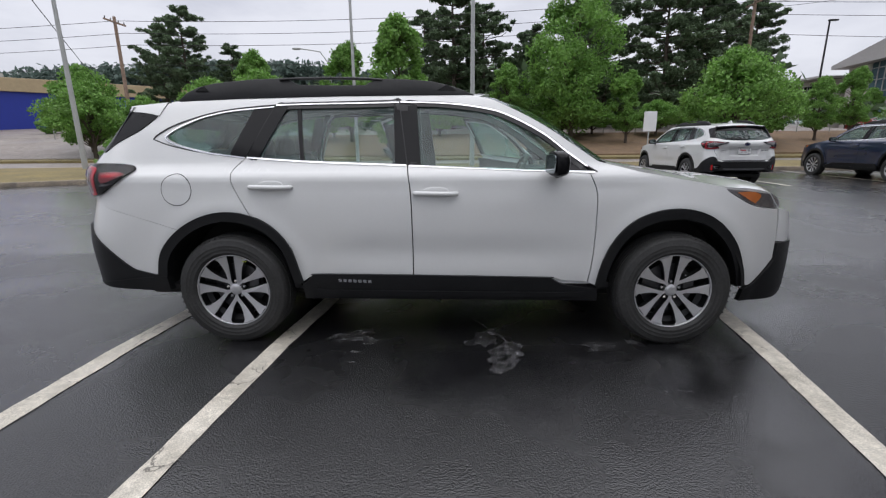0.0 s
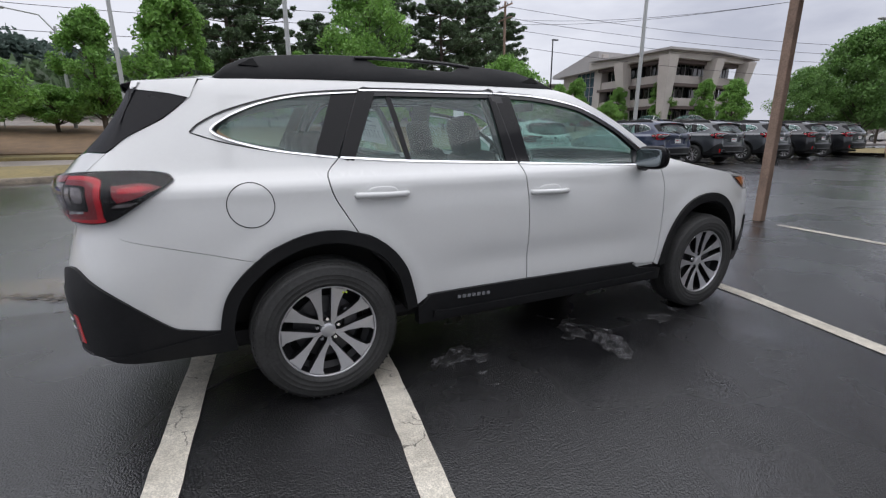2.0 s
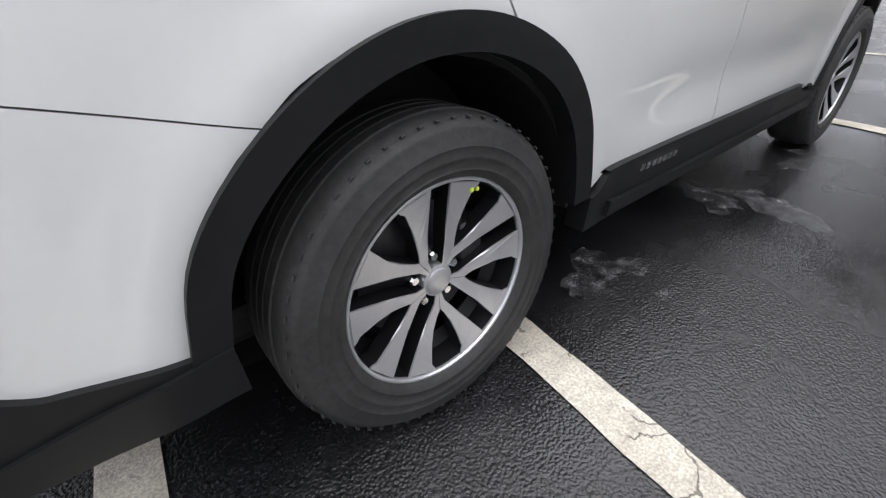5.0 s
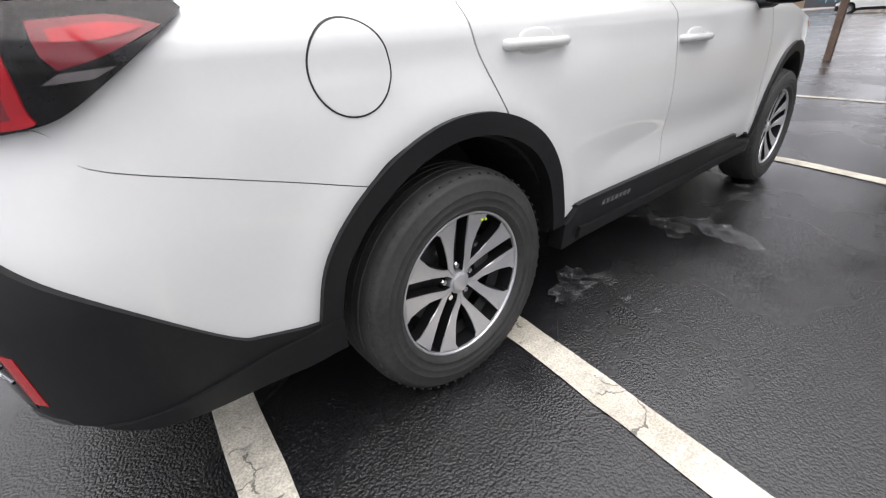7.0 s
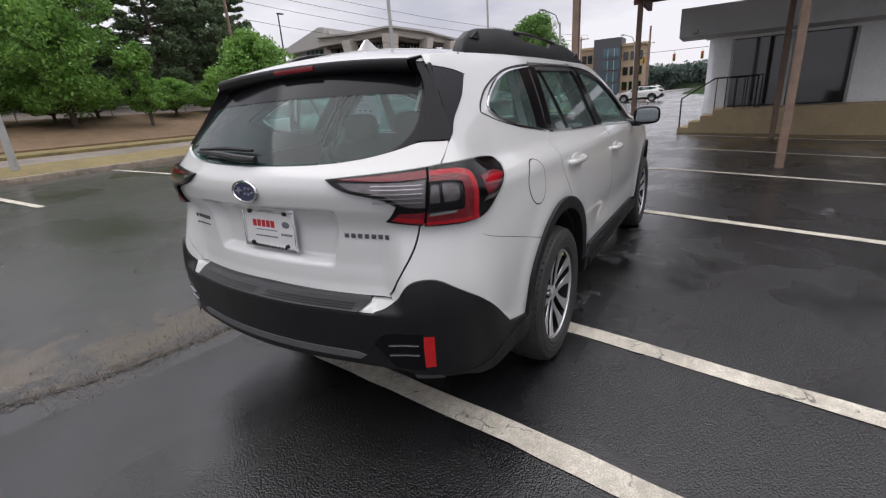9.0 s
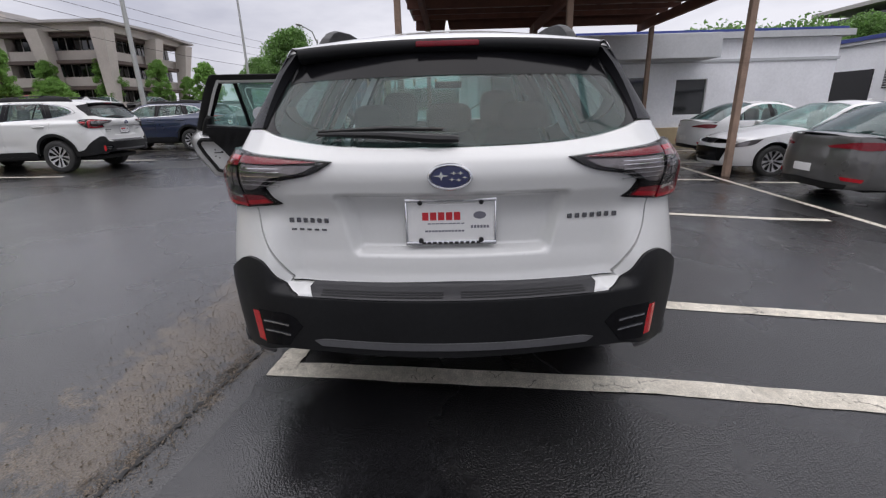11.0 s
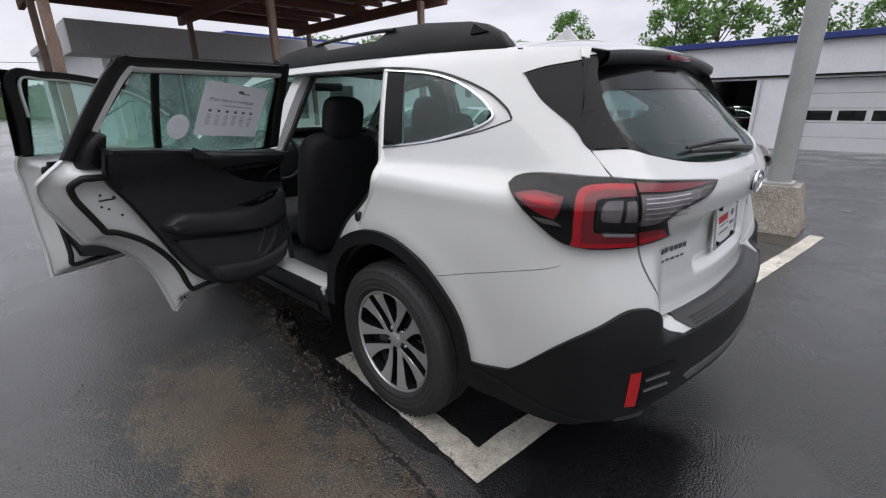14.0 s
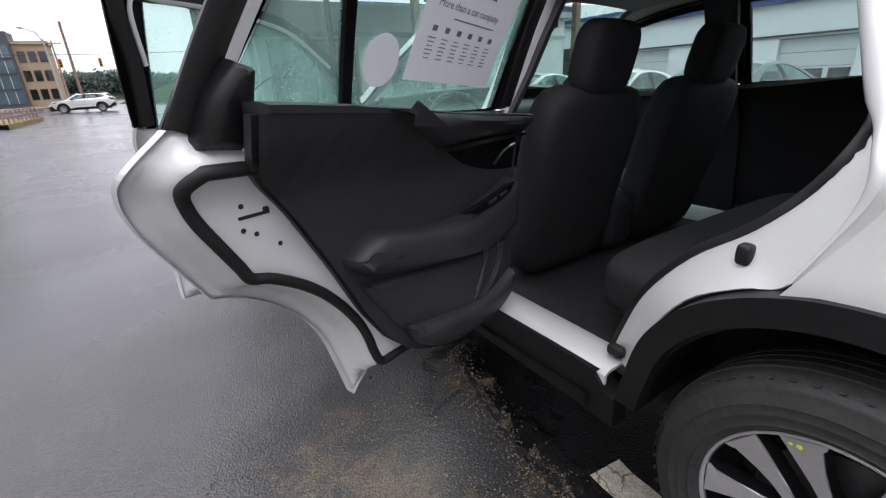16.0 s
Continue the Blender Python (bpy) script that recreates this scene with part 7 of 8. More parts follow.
def framed_pane(parent, x, y, z, w, h, normal, depth=.06):
    """A window in a wall: frame bars and a dark pane; normal 'x' looks along -x, 'y' looks along +y."""
    def sized(a, b, c):
        return (c, a, b) if normal == "x" else (a, c, b)
    win = part("window", box_bm((x, y, z), sized(w, h, .02)), DARKGLASS, parent, "dark reflecting window")
    o = -.03 if normal == "x" else .03
    for dx, dz, ww, hh in ((0, h / 2, w + .1, .05), (0, -h / 2, w + .1, .05), (w / 2, 0, .05, h), (-w / 2, 0, .05, h)):
        px, py = (x + o, y + dx) if normal == "x" else (x + dx, y + o)
        part("window_frame", box_bm((px, py, z + dz), sized(ww, hh, depth), .006), DOORWHITE, win)
    return win


def holed_wall(name, axis, at, thick, a0, a1, z0, z1, holes, material, label):
    """A wall with openings cut through it, built of piers, sills and lintels in one mesh."""
    bm = bmesh.new()
    cuts = sorted({a0, a1, *[h[0] for h in holes], *[h[1] for h in holes]})
    for p, q in zip(cuts, cuts[1:]):
        spans = [(z0, z1)]
        for h in holes:
            if h[0] <= p and q <= h[1]:
                spans = [s for lo, hi in spans for s in ((lo, min(hi, h[2])), (max(lo, h[3]), hi)) if s[1] - s[0] > 1e-3]
        for lo, hi in spans:
            c, s = ((at, (p + q) / 2, (lo + hi) / 2), (thick, q - p, hi - lo)) if axis == "x" else (((p + q) / 2, at, (lo + hi) / 2), (q - p, thick, hi - lo))
            add_box(bm, c, s)
    bmesh.ops.remove_doubles(bm, verts=bm.verts, dist=1e-4)
    return tagged(part(name, bm, material), label, "wall", kind="structure")


def showroom():
    x = 14.5
    holes = [(-4.3, -1.5, .66, 2.55), (-7.1, -5.4, .82, 2.15), (-9.15, -8.05, .82, 2.05)]
    holed_wall("wall_showroom", "x", x, .3, -13.5, -1.2, -.4, 3.3, holes, WALLWHITE, "white rendered showroom wall with windows")
    b = new("showroom")
    part("porch", box_bm((13.85, -3.55, .18), (1.1, 4.65, .96), .02), TAN, b, "tan porch platform")
    part("plinth", box_bm((14.28, -9.7, .05), (.16, 7.6, .72), .02), TAN, b)
    for k in range(3):
        part("step", box_bm((13.8, -1.08 + .29 * k, .1 - .08 * k), (1.0, .3, .8 - .16 * k), .015), TAN, b)
    part("side_wall", box_bm((19.2, -1.2, 1.45), (9.1, .3, 3.7)), WALLWHITE, b)
    part("back_wall", box_bm((23.6, -7, 1.65), (.3, 12.8, 3.3)), WALLWHITE, b)
    part("roof_slab", box_bm((18.9, -7.1, 3.4), (9.6, 13.3, .2)), WALLGREY, b)
    part("overhang", box_bm((13.75, -4.5, 3.0), (1.25, 8.6, .75), .02), WALLGREY, b, "grey fascia over the porch")
    part("band", box_bm((14.33, -9.7, 2.62), (.06, 7.7, .09)), WALLGREY, b)
    part("roof_cap", box_bm((14.5, -9, 3.55), (.5, 9.2, .1)), BLUECAP, b)
    d = part("glass_door", box_bm((14.5, -2.9, 1.6), (.02, 2.8, 1.9)), DARKGLASS, b, "dark glass entrance")
    for y in (-1.53, -2.9, -4.27):
        part("door_frame", box_bm((14.44, y, 1.6), (.1, .06, 1.9)), GALV, d)
    framed_pane(b, 14.45, -6.25, 1.485, 1.7, 1.33, "x")
    framed_pane(b, 14.45, -8.6, 1.435, 1.1, 1.23, "x")
    rail = part("handrail", tube_bm([(13.35, -.4, .1), (13.35, -.4, 1.0), (13.35, -1.2, 1.5), (13.35, -2.3, 1.52), (13.35, -2.3, .6)], .022, 8), DARKALLOY, b, "dark steel handrail")
    for k in range(5):
        part("baluster", tube_bm([(13.35, -1.25 - .24 * k, .62), (13.35, -1.25 - .24 * k, 1.5)], .012, 6), DARKALLOY, rail)
    part("wall_lamp", box_bm((13.0, -.6, 2.75), (.2, .14, .12), .02), GALV, b)
    return tagged(b, "white showroom with tan porch, steps and grey fascia", "building")


showroom()


def sectional_door(parent, x0, x1, y, h):
    d = new("garage_door")
    w = x1 - x0
    for k in range(5):
        z0 = h * k / 5
        s = part("door_section", box_bm(((x0 + x1) / 2, y, z0 + h / 10), (w, .05, h / 5 - .012), .008), DOORWHITE, d)
        if k == 2:
            for j in range(3):
                part("pane", box_bm((x0 + w * (j + .5) / 3, y + .026, z0 + h / 10), (w / 3 - .16, .01, h / 5 - .16), .003), DARKGLASS, s)
    for x in (x0, x1):
        part("door_jamb", box_bm((x, y + .12, h / 2), (.07, .06, h)), WALLGREY, d)
    return tagged(d, "white sectional garage door with a row of panes", "garage door", group="garage doors")


def service():
    y = -18.3
    bays = [(-10.9, -8.4), (-7.2, -4.6), (-1.7, .85), (2.35, 5.05), (6.0, 8.3), (9.35, 11.55), (12.55, 14.7)]
    sunk = pose(0, 0, -.42) @ Matrix.Diagonal((1, 1, .95, 1))
    wall = holed_wall("wall_service", "y", y, .3, -24, 15.3, 0, 3.75, [(a, b, 0, 2.52) for a, b in bays], WALLWHITE, "white rendered service wall with door openings")
    wall.matrix_basis = sunk
    b = new("service_building")
    part("roof_slab", box_bm((-4.4, -24, 3.7), (39.6, 11.6, .16)), WALLGREY, b)
    part("roof_cap", box_bm((-4.4, -18.2, 3.86), (39.6, .5, .2), .01), BLUECAP, b, "blue metal roof edge")
    part("door_band", box_bm((-4.4, -18.11, 2.62), (39.2, .06, .07)), CLAD, b)
    part("floor_slab", box_bm((-4.4, -24, .01), (39, 11, .03)), CONCRETE, b)
    # room surfaces coloured near-black, so the bays look unlit inside
    part("back_wall", box_bm((-4.4, -29.8, 1.9), (39.6, .3, 3.6)), ROOMSHADE, b)
    part("room_lining", box_bm((-4.4, -24, 3.55), (39.2, 11.3, .05)), ROOMSHADE, b)
    for x in (-24, 15.1):
        part("end_wall", box_bm((x, -24, 1.8), (.3, 11.4, 3.6)), WALLWHITE, b)
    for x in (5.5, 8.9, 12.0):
        part("partition", box_bm((x, -24.2, 1.8), (.15, 11, 3.5)), ROOMSHADE, b)
    for x, yy in ((4.2, -21), (3.4, -23), (10.6, -21.5), (11.3, -23), (4.8, -25)):
        part("tube_light", box_bm((x, yy, 3.1), (1.3, .08, .06)), TUBELIGHT, b)
    for x in (2.2, -7.5):
        part("wall_pipe", tube_bm([(x, -18.1, 0), (x, -18.1, 2.55)], .03, 8), WALLGREY, b)
    part("bollard", tube_bm([(6.0, -17.6, 0), (6.0, -17.6, .35)], .07, 10), RUBBER, b)
    for i, (a, c) in enumerate(bays):
        if i not in (3, 5):
            sectional_door(b, a, c, y - .05, 2.5).matrix_basis = sunk
    tagged(part("tool_cabinet", box_bm((4.6, -19.6, .1), (.7, .5, 1.0), .03), REDP), "red tool cabinet inside the service bay", "cabinet")
    lift_car = copy_thing(grey, pose(3.7, -22.0, -.39, 0, 0, -90))
    recolour(lift_car, GREYP, SLATE)
    tagged(lift_car, "dark sedan standing inside the service bay")
    # taller wing beyond
    w = new("service_wing")
    part("wall", box_bm((20, -18.4, 2.1), (9.2, .3, 4.2)), WALLWHITE, w)
    part("side_wall", box_bm((24.5, -24, 2.1), (.3, 11, 4.2)), WALLWHITE, w)
    part("roof_slab", box_bm((20, -24, 4.2), (9.4, 11.8, .16)), WALLGREY, w)
    part("roof_cap", box_bm((20, -18.3, 4.35), (9.4, .5, .18), .01), BLUECAP, w)
    # flat near-black sheet on the wall paints the shade of an open doorway
    part("door_opening", box_bm((19.25, -18.23, 1.5), (2.15, .05, 3.0)), ROOMSHADE, w)
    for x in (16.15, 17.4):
        # near-black backing paints the shade between the slats
        v = part("louvre", box_bm((x, -18.22, 2.6), (.4, .05, .9)), ROOMSHADE, w)
        for k in range(8):
            part("slat", box_bm((x, -18.18, 2.22 + k * .11), (.4, .05, .03), .004), DOORWHITE, v)
    tagged(w, "taller white wing of the service building with a blue roof edge", "building")
    b.matrix_basis = w.matrix_basis = sunk
    return tagged(b, "white single-storey service building with blue roof edge", "building")


service()


# ---- poles and lamps ----
def light_pole(x, y, h, r=.085, base=True, lean=0.0, double=False, material=None):
    p = new("light_pole")
    z = (.3 if y < 21 else .4) if y > 15.2 else .26 if y > KERB_Y else lie(x, y)
    if base:
        f = bmesh.new()
        bot = [f.verts.new((x + sx * .31, y + sy * .31, z)) for sx, sy in ((-1, -1), (1, -1), (1, 1), (-1, 1))]
        top = [f.verts.new((x + sx * .22, y + sy * .22, z + .54)) for sx, sy in ((-1, -1), (1, -1), (1, 1), (-1, 1))]
        f.faces.new(bot[::-1])
        f.faces.new(top)
        for k in range(4):
            f.faces.new((bot[k], bot[(k + 1) % 4], top[(k + 1) % 4], top[k]))
        bmesh.ops.subdivide_edges(f, edges=f.edges[:], cuts=6, use_grid_fill=True)
        for v in f.verts:
            v.co += Vector((noise.noise(v.co * 5), noise.noise(v.co * 5 + Vector((9, 0, 0))), 0)) * .03
        spart("concrete_base", f, CONCRETE, p, "chipped concrete pole base", 30)
        part("base_plate", box_bm((x, y, z + .555), (.3, .3, .03), .005), GALV, p)
        z += .54
    part("shaft", tube_bm([(x, y, z), (x + lean * .5, y, z + h * .5), (x + lean, y, z + h)], [r, r * .85, r * .65], 14), material or GALV, p)
    smooth_by_angle(p.children[-1].data, 60)
    part("lamp_head", box_bm((x + lean + .3, y, z + h), (.75, .3, .12), .03), material or GALV, p)
    return tagged(p, "grey metal parking lot light pole", "light pole", group="parking lot light poles")


light_pole(-.58, -4.5, 8.5, .12, True)
light_pole(1.97, 13.75, 8.2, .09, False)
light_pole(-3.7, 19.6, 9, .09, False)
light_pole(18.2, 13.6, 8.6, .11, False)
light_pole(30.2, 13.8, 8.6, .1, False)
light_pole(-13.6, 14.2, 7, .1, False, 0)
light_pole(34, 40, 11, .1, False, 0, False, DARKALLOY)


def cobra_lamp(x, y, h, turn):
    p = new("street_lamp")
    m = pose(x, y, .4 if x < 60 else lie(x, y), 0, 0, turn)
    part("shaft", tube_bm([m @ Vector(v) for v in ((0, 0, -.2), (0, 0, h * .6), (.05, 0, h * .9))], [.11, .09, .07], 12), GALV, p)
    part("arm", tube_bm([m @ Vector(v) for v in ((.05, 0, h * .86), (.7, 0, h * .97), (2.2, 0, h))], [.05, .045, .04], 8), GALV, p)
    spart("lamp_head", soft_box((2.5, 0, h), (.7, .28, .16), 3, 6, m), GALV, p)
    return tagged(p, "grey street lamp with a curved arm", "street lamp", group="street lamps")


cobra_lamp(37, 10.6, 7.2, 165)
cobra_lamp(66, 9.5, 8, 150)
cobra_lamp(-8.5, 33, 8, 180)


def utility_pole(x, y, h, turn, arms=1):
    p = new("utility_pole")
    m = pose(x, y, .3, 0, 0, turn)
    part("shaft", tube_bm([m @ Vector((0, 0, -.3)), m @ Vector((0, 0, h))], [.17, .11], 12), OLDWOOD, p)
    for k in range(arms):
        a = part("crossarm", box_bm((0, 0, h - .4 - k * 1.1), (.1, 2.3, .12), .01, m), OLDWOOD, p)
        for yy in (-1.0, -.4, .4, 1.0):
            part("insulator", tube_bm([m @ Vector((0, yy, h - .34 - k * 1.1)), m @ Vector((0, yy, h - .18 - k * 1.1))], .035, 6), DARKALLOY, a)
    return tagged(p, "brown timber utility pole with a crossarm", "utility pole", group="utility poles")


utility_pole(-25, 33, 10.6, 0, 1)
utility_pole(25, 36, 13.0, 0, 2)
utility_pole(75, 19, 9.5, 10, 1)
utility_pole(95, 12, 9.5, 10, 1)
utility_pole(64, 7.5, 8.5, 100, 1)


def cable(a, b, sag, r=.018):
    a, b = Vector(a), Vector(b)
    pts = [a.lerp(b, k / 24) - Vector((0, 0, sag * 4 * (k / 24) * (1 - k / 24))) for k in range(25)]
    return tagged(part("cable", tube_bm(pts, r, 5), RUBBER), "black overhead cable between utility poles", "cable", group="overhead cables")


for dy, z in ((-1.0, 10.6), (-.2, 9.9), (.6, 9.2), (0, 7.6)):
    cable((-25, 34 + dy, z), (25, 36 + dy, z + 2.0), .8)
    cable((-25, 34 + dy, z), (-80, 33 + dy, z), .8)
    cable((25, 36 + dy, z + 2.0), (75, 19 + dy, z - .7), 1.0)
cable((-14.9, 14.2, 7.3), (-26, 33, 4.5), .1)
for dy in (-1, .9):
    cable((25, 36 + dy, 11.6), (30.2, 13.8, 8.6), .5, .014)


def signal(x, y, z):
    p = new("traffic_signal")
    part("housing", box_bm((x, y, z), (.3, .36, 1.0), .04), TRAFFICY, p)
    for k in range(3):
        part("lens", box_bm((x - .16, y, z - .3 + .3 * k), (.04, .22, .22), .02), REDLENS if k == 2 else GLOSSBLACK, p)
    part("hanger", tube_bm([(x, y, z + .5), (x, y, z + 1.0)], .03, 6), GALV, p)
    return tagged(p, "yellow traffic signal hanging over the junction", "traffic signal", group="traffic signals")


for y in (5.5, 9.5, 2.0):
    signal(74, y, 5.4)
cable((74, -6, 6.6), (74, 22, 6.6), .25, .03)
fence = new("low_rail")
for k in range(9):
    part("post", tube_bm([(28 + k * .95, 7.4, .3), (28 + k * .95, 7.4, .95)], .04, 8), OLDWOOD, fence)
for z in (.6, .9):
    part("rail", tube_bm([(28, 7.4, z), (35.6, 7.4, z)], .035, 8), OLDWOOD, fence)
tagged(fence, "low timber rail beside the driveway", "rail")
sign = new("lot_sign")
part("sign_board", box_bm((9.0, 17.5 - 2.6, 2.0), (.5, .03, .75), .01), PLATEWHITE, sign)
part("sign_post", tube_bm([(9.0, 14.95, .25), (9.0, 14.95, 2.4)], .03, 8), GALV, sign)
tagged(sign, "white sign on a post in the verge", "sign")


# ---- far buildings ----
OFFICEWALL = mat("office_panels", (0.5, 0.46, 0.42), 0.8, var=0.12, scale=.5)
OFFICEROOF = mat("office_roof", (0.4, 0.38, 0.37), 0.6, var=0.1, scale=.5)
LOUVRE = mat("brown_louvre", (0.10, 0.075, 0.065), 0.7, var=0.2, scale=1)
CURTAIN = mat("curtain_glass", (0.10, 0.16, 0.19), 0.08, 0.3, var=0.2, scale=.3)
BRICKY = mat("tan_brick", (0.36, 0.27, 0.18), 0.85, var=0.12, scale=1)
SLATEWALL = mat("slate_panels", (0.07, 0.07, 0.08), 0.6, var=0.15, scale=1)


def office():
    b = new("office_building")
    x0, x1, y0, y1, h = 52.5, 69, 36, 49, 11.6
    part("core", box_bm(((x0 + x1) / 2 + 1.2, (y0 + y1) / 2 + 1.2, h / 2), (x1 - x0 - 2.4, y1 - y0 - 2.4, h)), OFFICEWALL, b)
    for k in range(3):
        z = .5 + k * 3.7
        part("spandrel", box_bm((x0 + .6, (y0 + y1) / 2, z + .65), (1.2, y1 - y0, 1.3), .03), OFFICEWALL, b)
        part("spandrel", box_bm(((x0 + x1) / 2, y0 + .6, z + .65), (x1 - x0, 1.2, 1.3), .03), OFFICEWALL, b)
        for j in range(6):
            yy = y0 + 1.6 + j * 2.0
            w = part("window", box_bm((x0 + 1.12, yy, z + 2.3), (.1, 1.7, 1.9)), DARKGLASS, b, "dark office window")
            part("mullion", box_bm((x0 + 1.05, yy, z + 2.3), (.1, .08, 1.9)), OFFICEROOF, w)
        for j in range(8):
            xx = x0 + 1.6 + j * 2.0
            w = part("window", box_bm((xx, y0 + 1.12, z + 2.3), (1.7, .1, 1.9)), DARKGLASS, b, "dark office window")
            part("mullion", box_bm((xx, y0 + 1.05, z + 2.3), (.08, .1, 1.9)), OFFICEROOF, w)
        part("sunshade", box_bm((x0 - .1, (y0 + y1) / 2, z + 3.35), (1.5, y1 - y0, .5), .03), LOUVRE, b)
        part("sunshade", box_bm(((x0 + x1) / 2, y0 - .1, z + 3.35), (x1 - x0, 1.5, .5), .03), LOUVRE, b)
    part("roof_edge", box_bm(((x0 + x1) / 2 - .4, (y0 + y1) / 2, h + .6), (x1 - x0 + 2.4, y1 - y0 + 3, 1.3), .05), OFFICEWALL, b)
    rows = [[(x0 - 2.4, y, h + 1.3 + (.5 if y > 42 else 0)), ((x0 + x1) / 2, y, h + 1.5), (x1 + 2, y, h + .9)] for y in (y0 - 2.4, 42, y1 + 1)]
    part("roof_plate", grid_bm(rows, thick=.35), OFFICEROOF, b)
    for k, (x, y, dx, dy) in enumerate(((x0 - .4, y0 - .4, -1.0, -1.0), (x0 - .5, y0 + 6.4, -1.1, .6), (x0 + 8, y0 - .5, .8, -1.1), (x1 - 1, y0 - .5, 1.2, -1.1))):
        bm = bmesh.new()
        a = [bm.verts.new((x + sx * .5, y + sy * .5, .3)) for sx, sy in ((-1, -1), (1, -1), (1, 1), (-1, 1))]
        c = [bm.verts.new((x + dx + sx * .95, y + dy + sy * .95, h + .2)) for sx, sy in ((-1, -1), (1, -1), (1, 1), (-1, 1))]
        for i in range(4):
            bm.faces.new((a[i], a[(i + 1) % 4], c[(i + 1) % 4], c[i]))
        part("splayed_column", bm, OFFICEWALL, b)
    # stair tower with a rising roof and a glass wall
    part("tower", box_bm((57, 54.5, 6), (7.4, 10.5, 12)), OFFICEWALL, b)
    bm = bmesh.new()
    add_prism(bm, [(49.0, 11.6), (49.0, 14.9), (50.2, 15.1), (61, 11.8), (61, 11.2)], 51.5, 62, Matrix(((0, 0, 1, 0), (1, 0, 0, 0), (0, 1, 0, 0), (0, 0, 0, 1))))
    part("rising_roof", bm, OFFICEROOF, b)
    g = part("glass_wall", box_bm((53.2, 53.4, 6.3), (.2, 4.6, 10.5)), CURTAIN, b, "blue-green curtain glass")
    for k in range(5):
        part("mullion", box_bm((53.05, 51.2 + k * 1.1, 6.3), (.12, .1, 10.5)), OFFICEROOF, g)
    for k in range(6):
        part("transom", box_bm((53.05, 53.4, 1.5 + k * 1.8), (.12, 4.6, .1)), OFFICEROOF, g)
    part("slanted_pier", prism_bm([(49.2, .3), (50.9, .3), (50.2, 14.6), (48.6, 14.4)], 52.3, 53.4, Matrix(((0, 0, 1, 0), (1, 0, 0, 0), (0, 1, 0, 0), (0, 0, 0, 1)))), OFFICEWALL, b)
    for k in range(3):
        part("small_window", box_bm((52.4, 49.6, 13.2 - .0 * k), (.1, .35, .4)), DARKGLASS, b)
    # lower wing beyond the tower
    part("rear_wing", box_bm((56, 66, 4.9), (9, 9, 9.8)), OFFICEWALL, b)
    part("wing_roof", box_bm((55.4, 66, 10.1), (11.4, 10.4, .4), .05), OFFICEROOF, b)
    for k in range(3):
        for j in range(4):
            w = part("window", box_bm((51.45, 62.9 + 2.1 * j, 1.9 + 3.1 * k), (.1, 1.7, 1.7)), DARKGLASS, b, "dark office window")
            part("mullion", box_bm((51.38, 62.9 + 2.1 * j, 1.9 + 3.1 * k), (.1, .08, 1.7)), OFFICEROOF, w)
    b.matrix_basis = pose(53.6, 44.6, 1.6) @ Matrix.Diagonal((.80, .80, .713, 1)) @ pose(-59, -46, 0)
    return tagged(b, "modern concrete office building with splayed columns and sloping roof", "building")


office()


def brick_office():
    b = new("brick_office")
    x = 106
    part("wall", box_bm((x + 3, 21.6, 5), (6, 13, 10)), BRICKY, b)
    part("roof_edge", box_bm((x + 3, 21.6, 10.2), (6.6, 13.6, .5)), TAN, b)
    part("tower", box_bm((x + 1.5, 22.4, 5.9), (5, 5.6, 11.8)), SLATEWALL, b)
    for k in range(4):
        w = part("tower_window", box_bm((x - 1.05, 21.6, 1.6 + 2.4 * k), (.1, 3.4, 1.9)), CURTAIN, b)
        for j in range(2):
            part("mullion", box_bm((x - 1.12, 20.9 + 1.3 * j, 1.6 + 2.4 * k), (.08, .12, 1.9)), OFFICEROOF, w)
    for k in range(3):
        for y in (15.9, 17.3, 18.7, 26.2, 27.4):
            part("window", box_bm((x - .02, y, 2 + 3 * k), (.1, 1.0, 1.7)), DARKGLASS, b)
    b.matrix_basis = pose(0, -1, .3)
    return tagged(b, "tan brick office building with a dark glazed tower", "building")


brick_office()


def blue_store():
    b = new("blue_store")
    m = pose(-50, 48, 0, 0, 0, 42)
    part("wall", box_bm((0, 3, 4.9), (40, 6, 5.0), 0, m), mat_or("blue_panels", (0.012, 0.03, 0.28), .5), b, "blue metal wall")
    part("roof_edge", box_bm((0, 3.2, 8.1), (41, 7, 1.5), .05, m), TAN, b, "tan roof")
    for k in range(3):
        part("roof_unit", box_bm((-10 + 9 * k, 4, 9.2), (2, 1.6, 1.0), .05, m), GALV, b)
    return tagged(b, "long blue store building with a tan roof", "building")


blue_store()


def hill_house():
    b = new("terraced_building")
    for k in range(3):
        part("floor_block", box_bm((60, -62, 6 + 2.6 * k), (14, 10, 1.3), .05), TAN, b)
        part("window_band", box_bm((60, -62, 7.3 + 2.6 * k), (13.4, 9.4, 1.3)), DARKGLASS, b)
    part("roof_plate", box_bm((60, -62, 14.2), (16.5, 12, .5), .05), OFFICEROOF, b)
    part("footing", box_bm((60, -62, 2.6), (12, 8, 5.4)), TAN, b)
    b.matrix_basis = pose(62, -56.5, -1.9) @ Matrix.Diagonal((.7, .85, 1, 1)) @ pose(-60, 62, 0)
    return tagged(b, "terraced building on the wooded hill", "building")


hill_house()


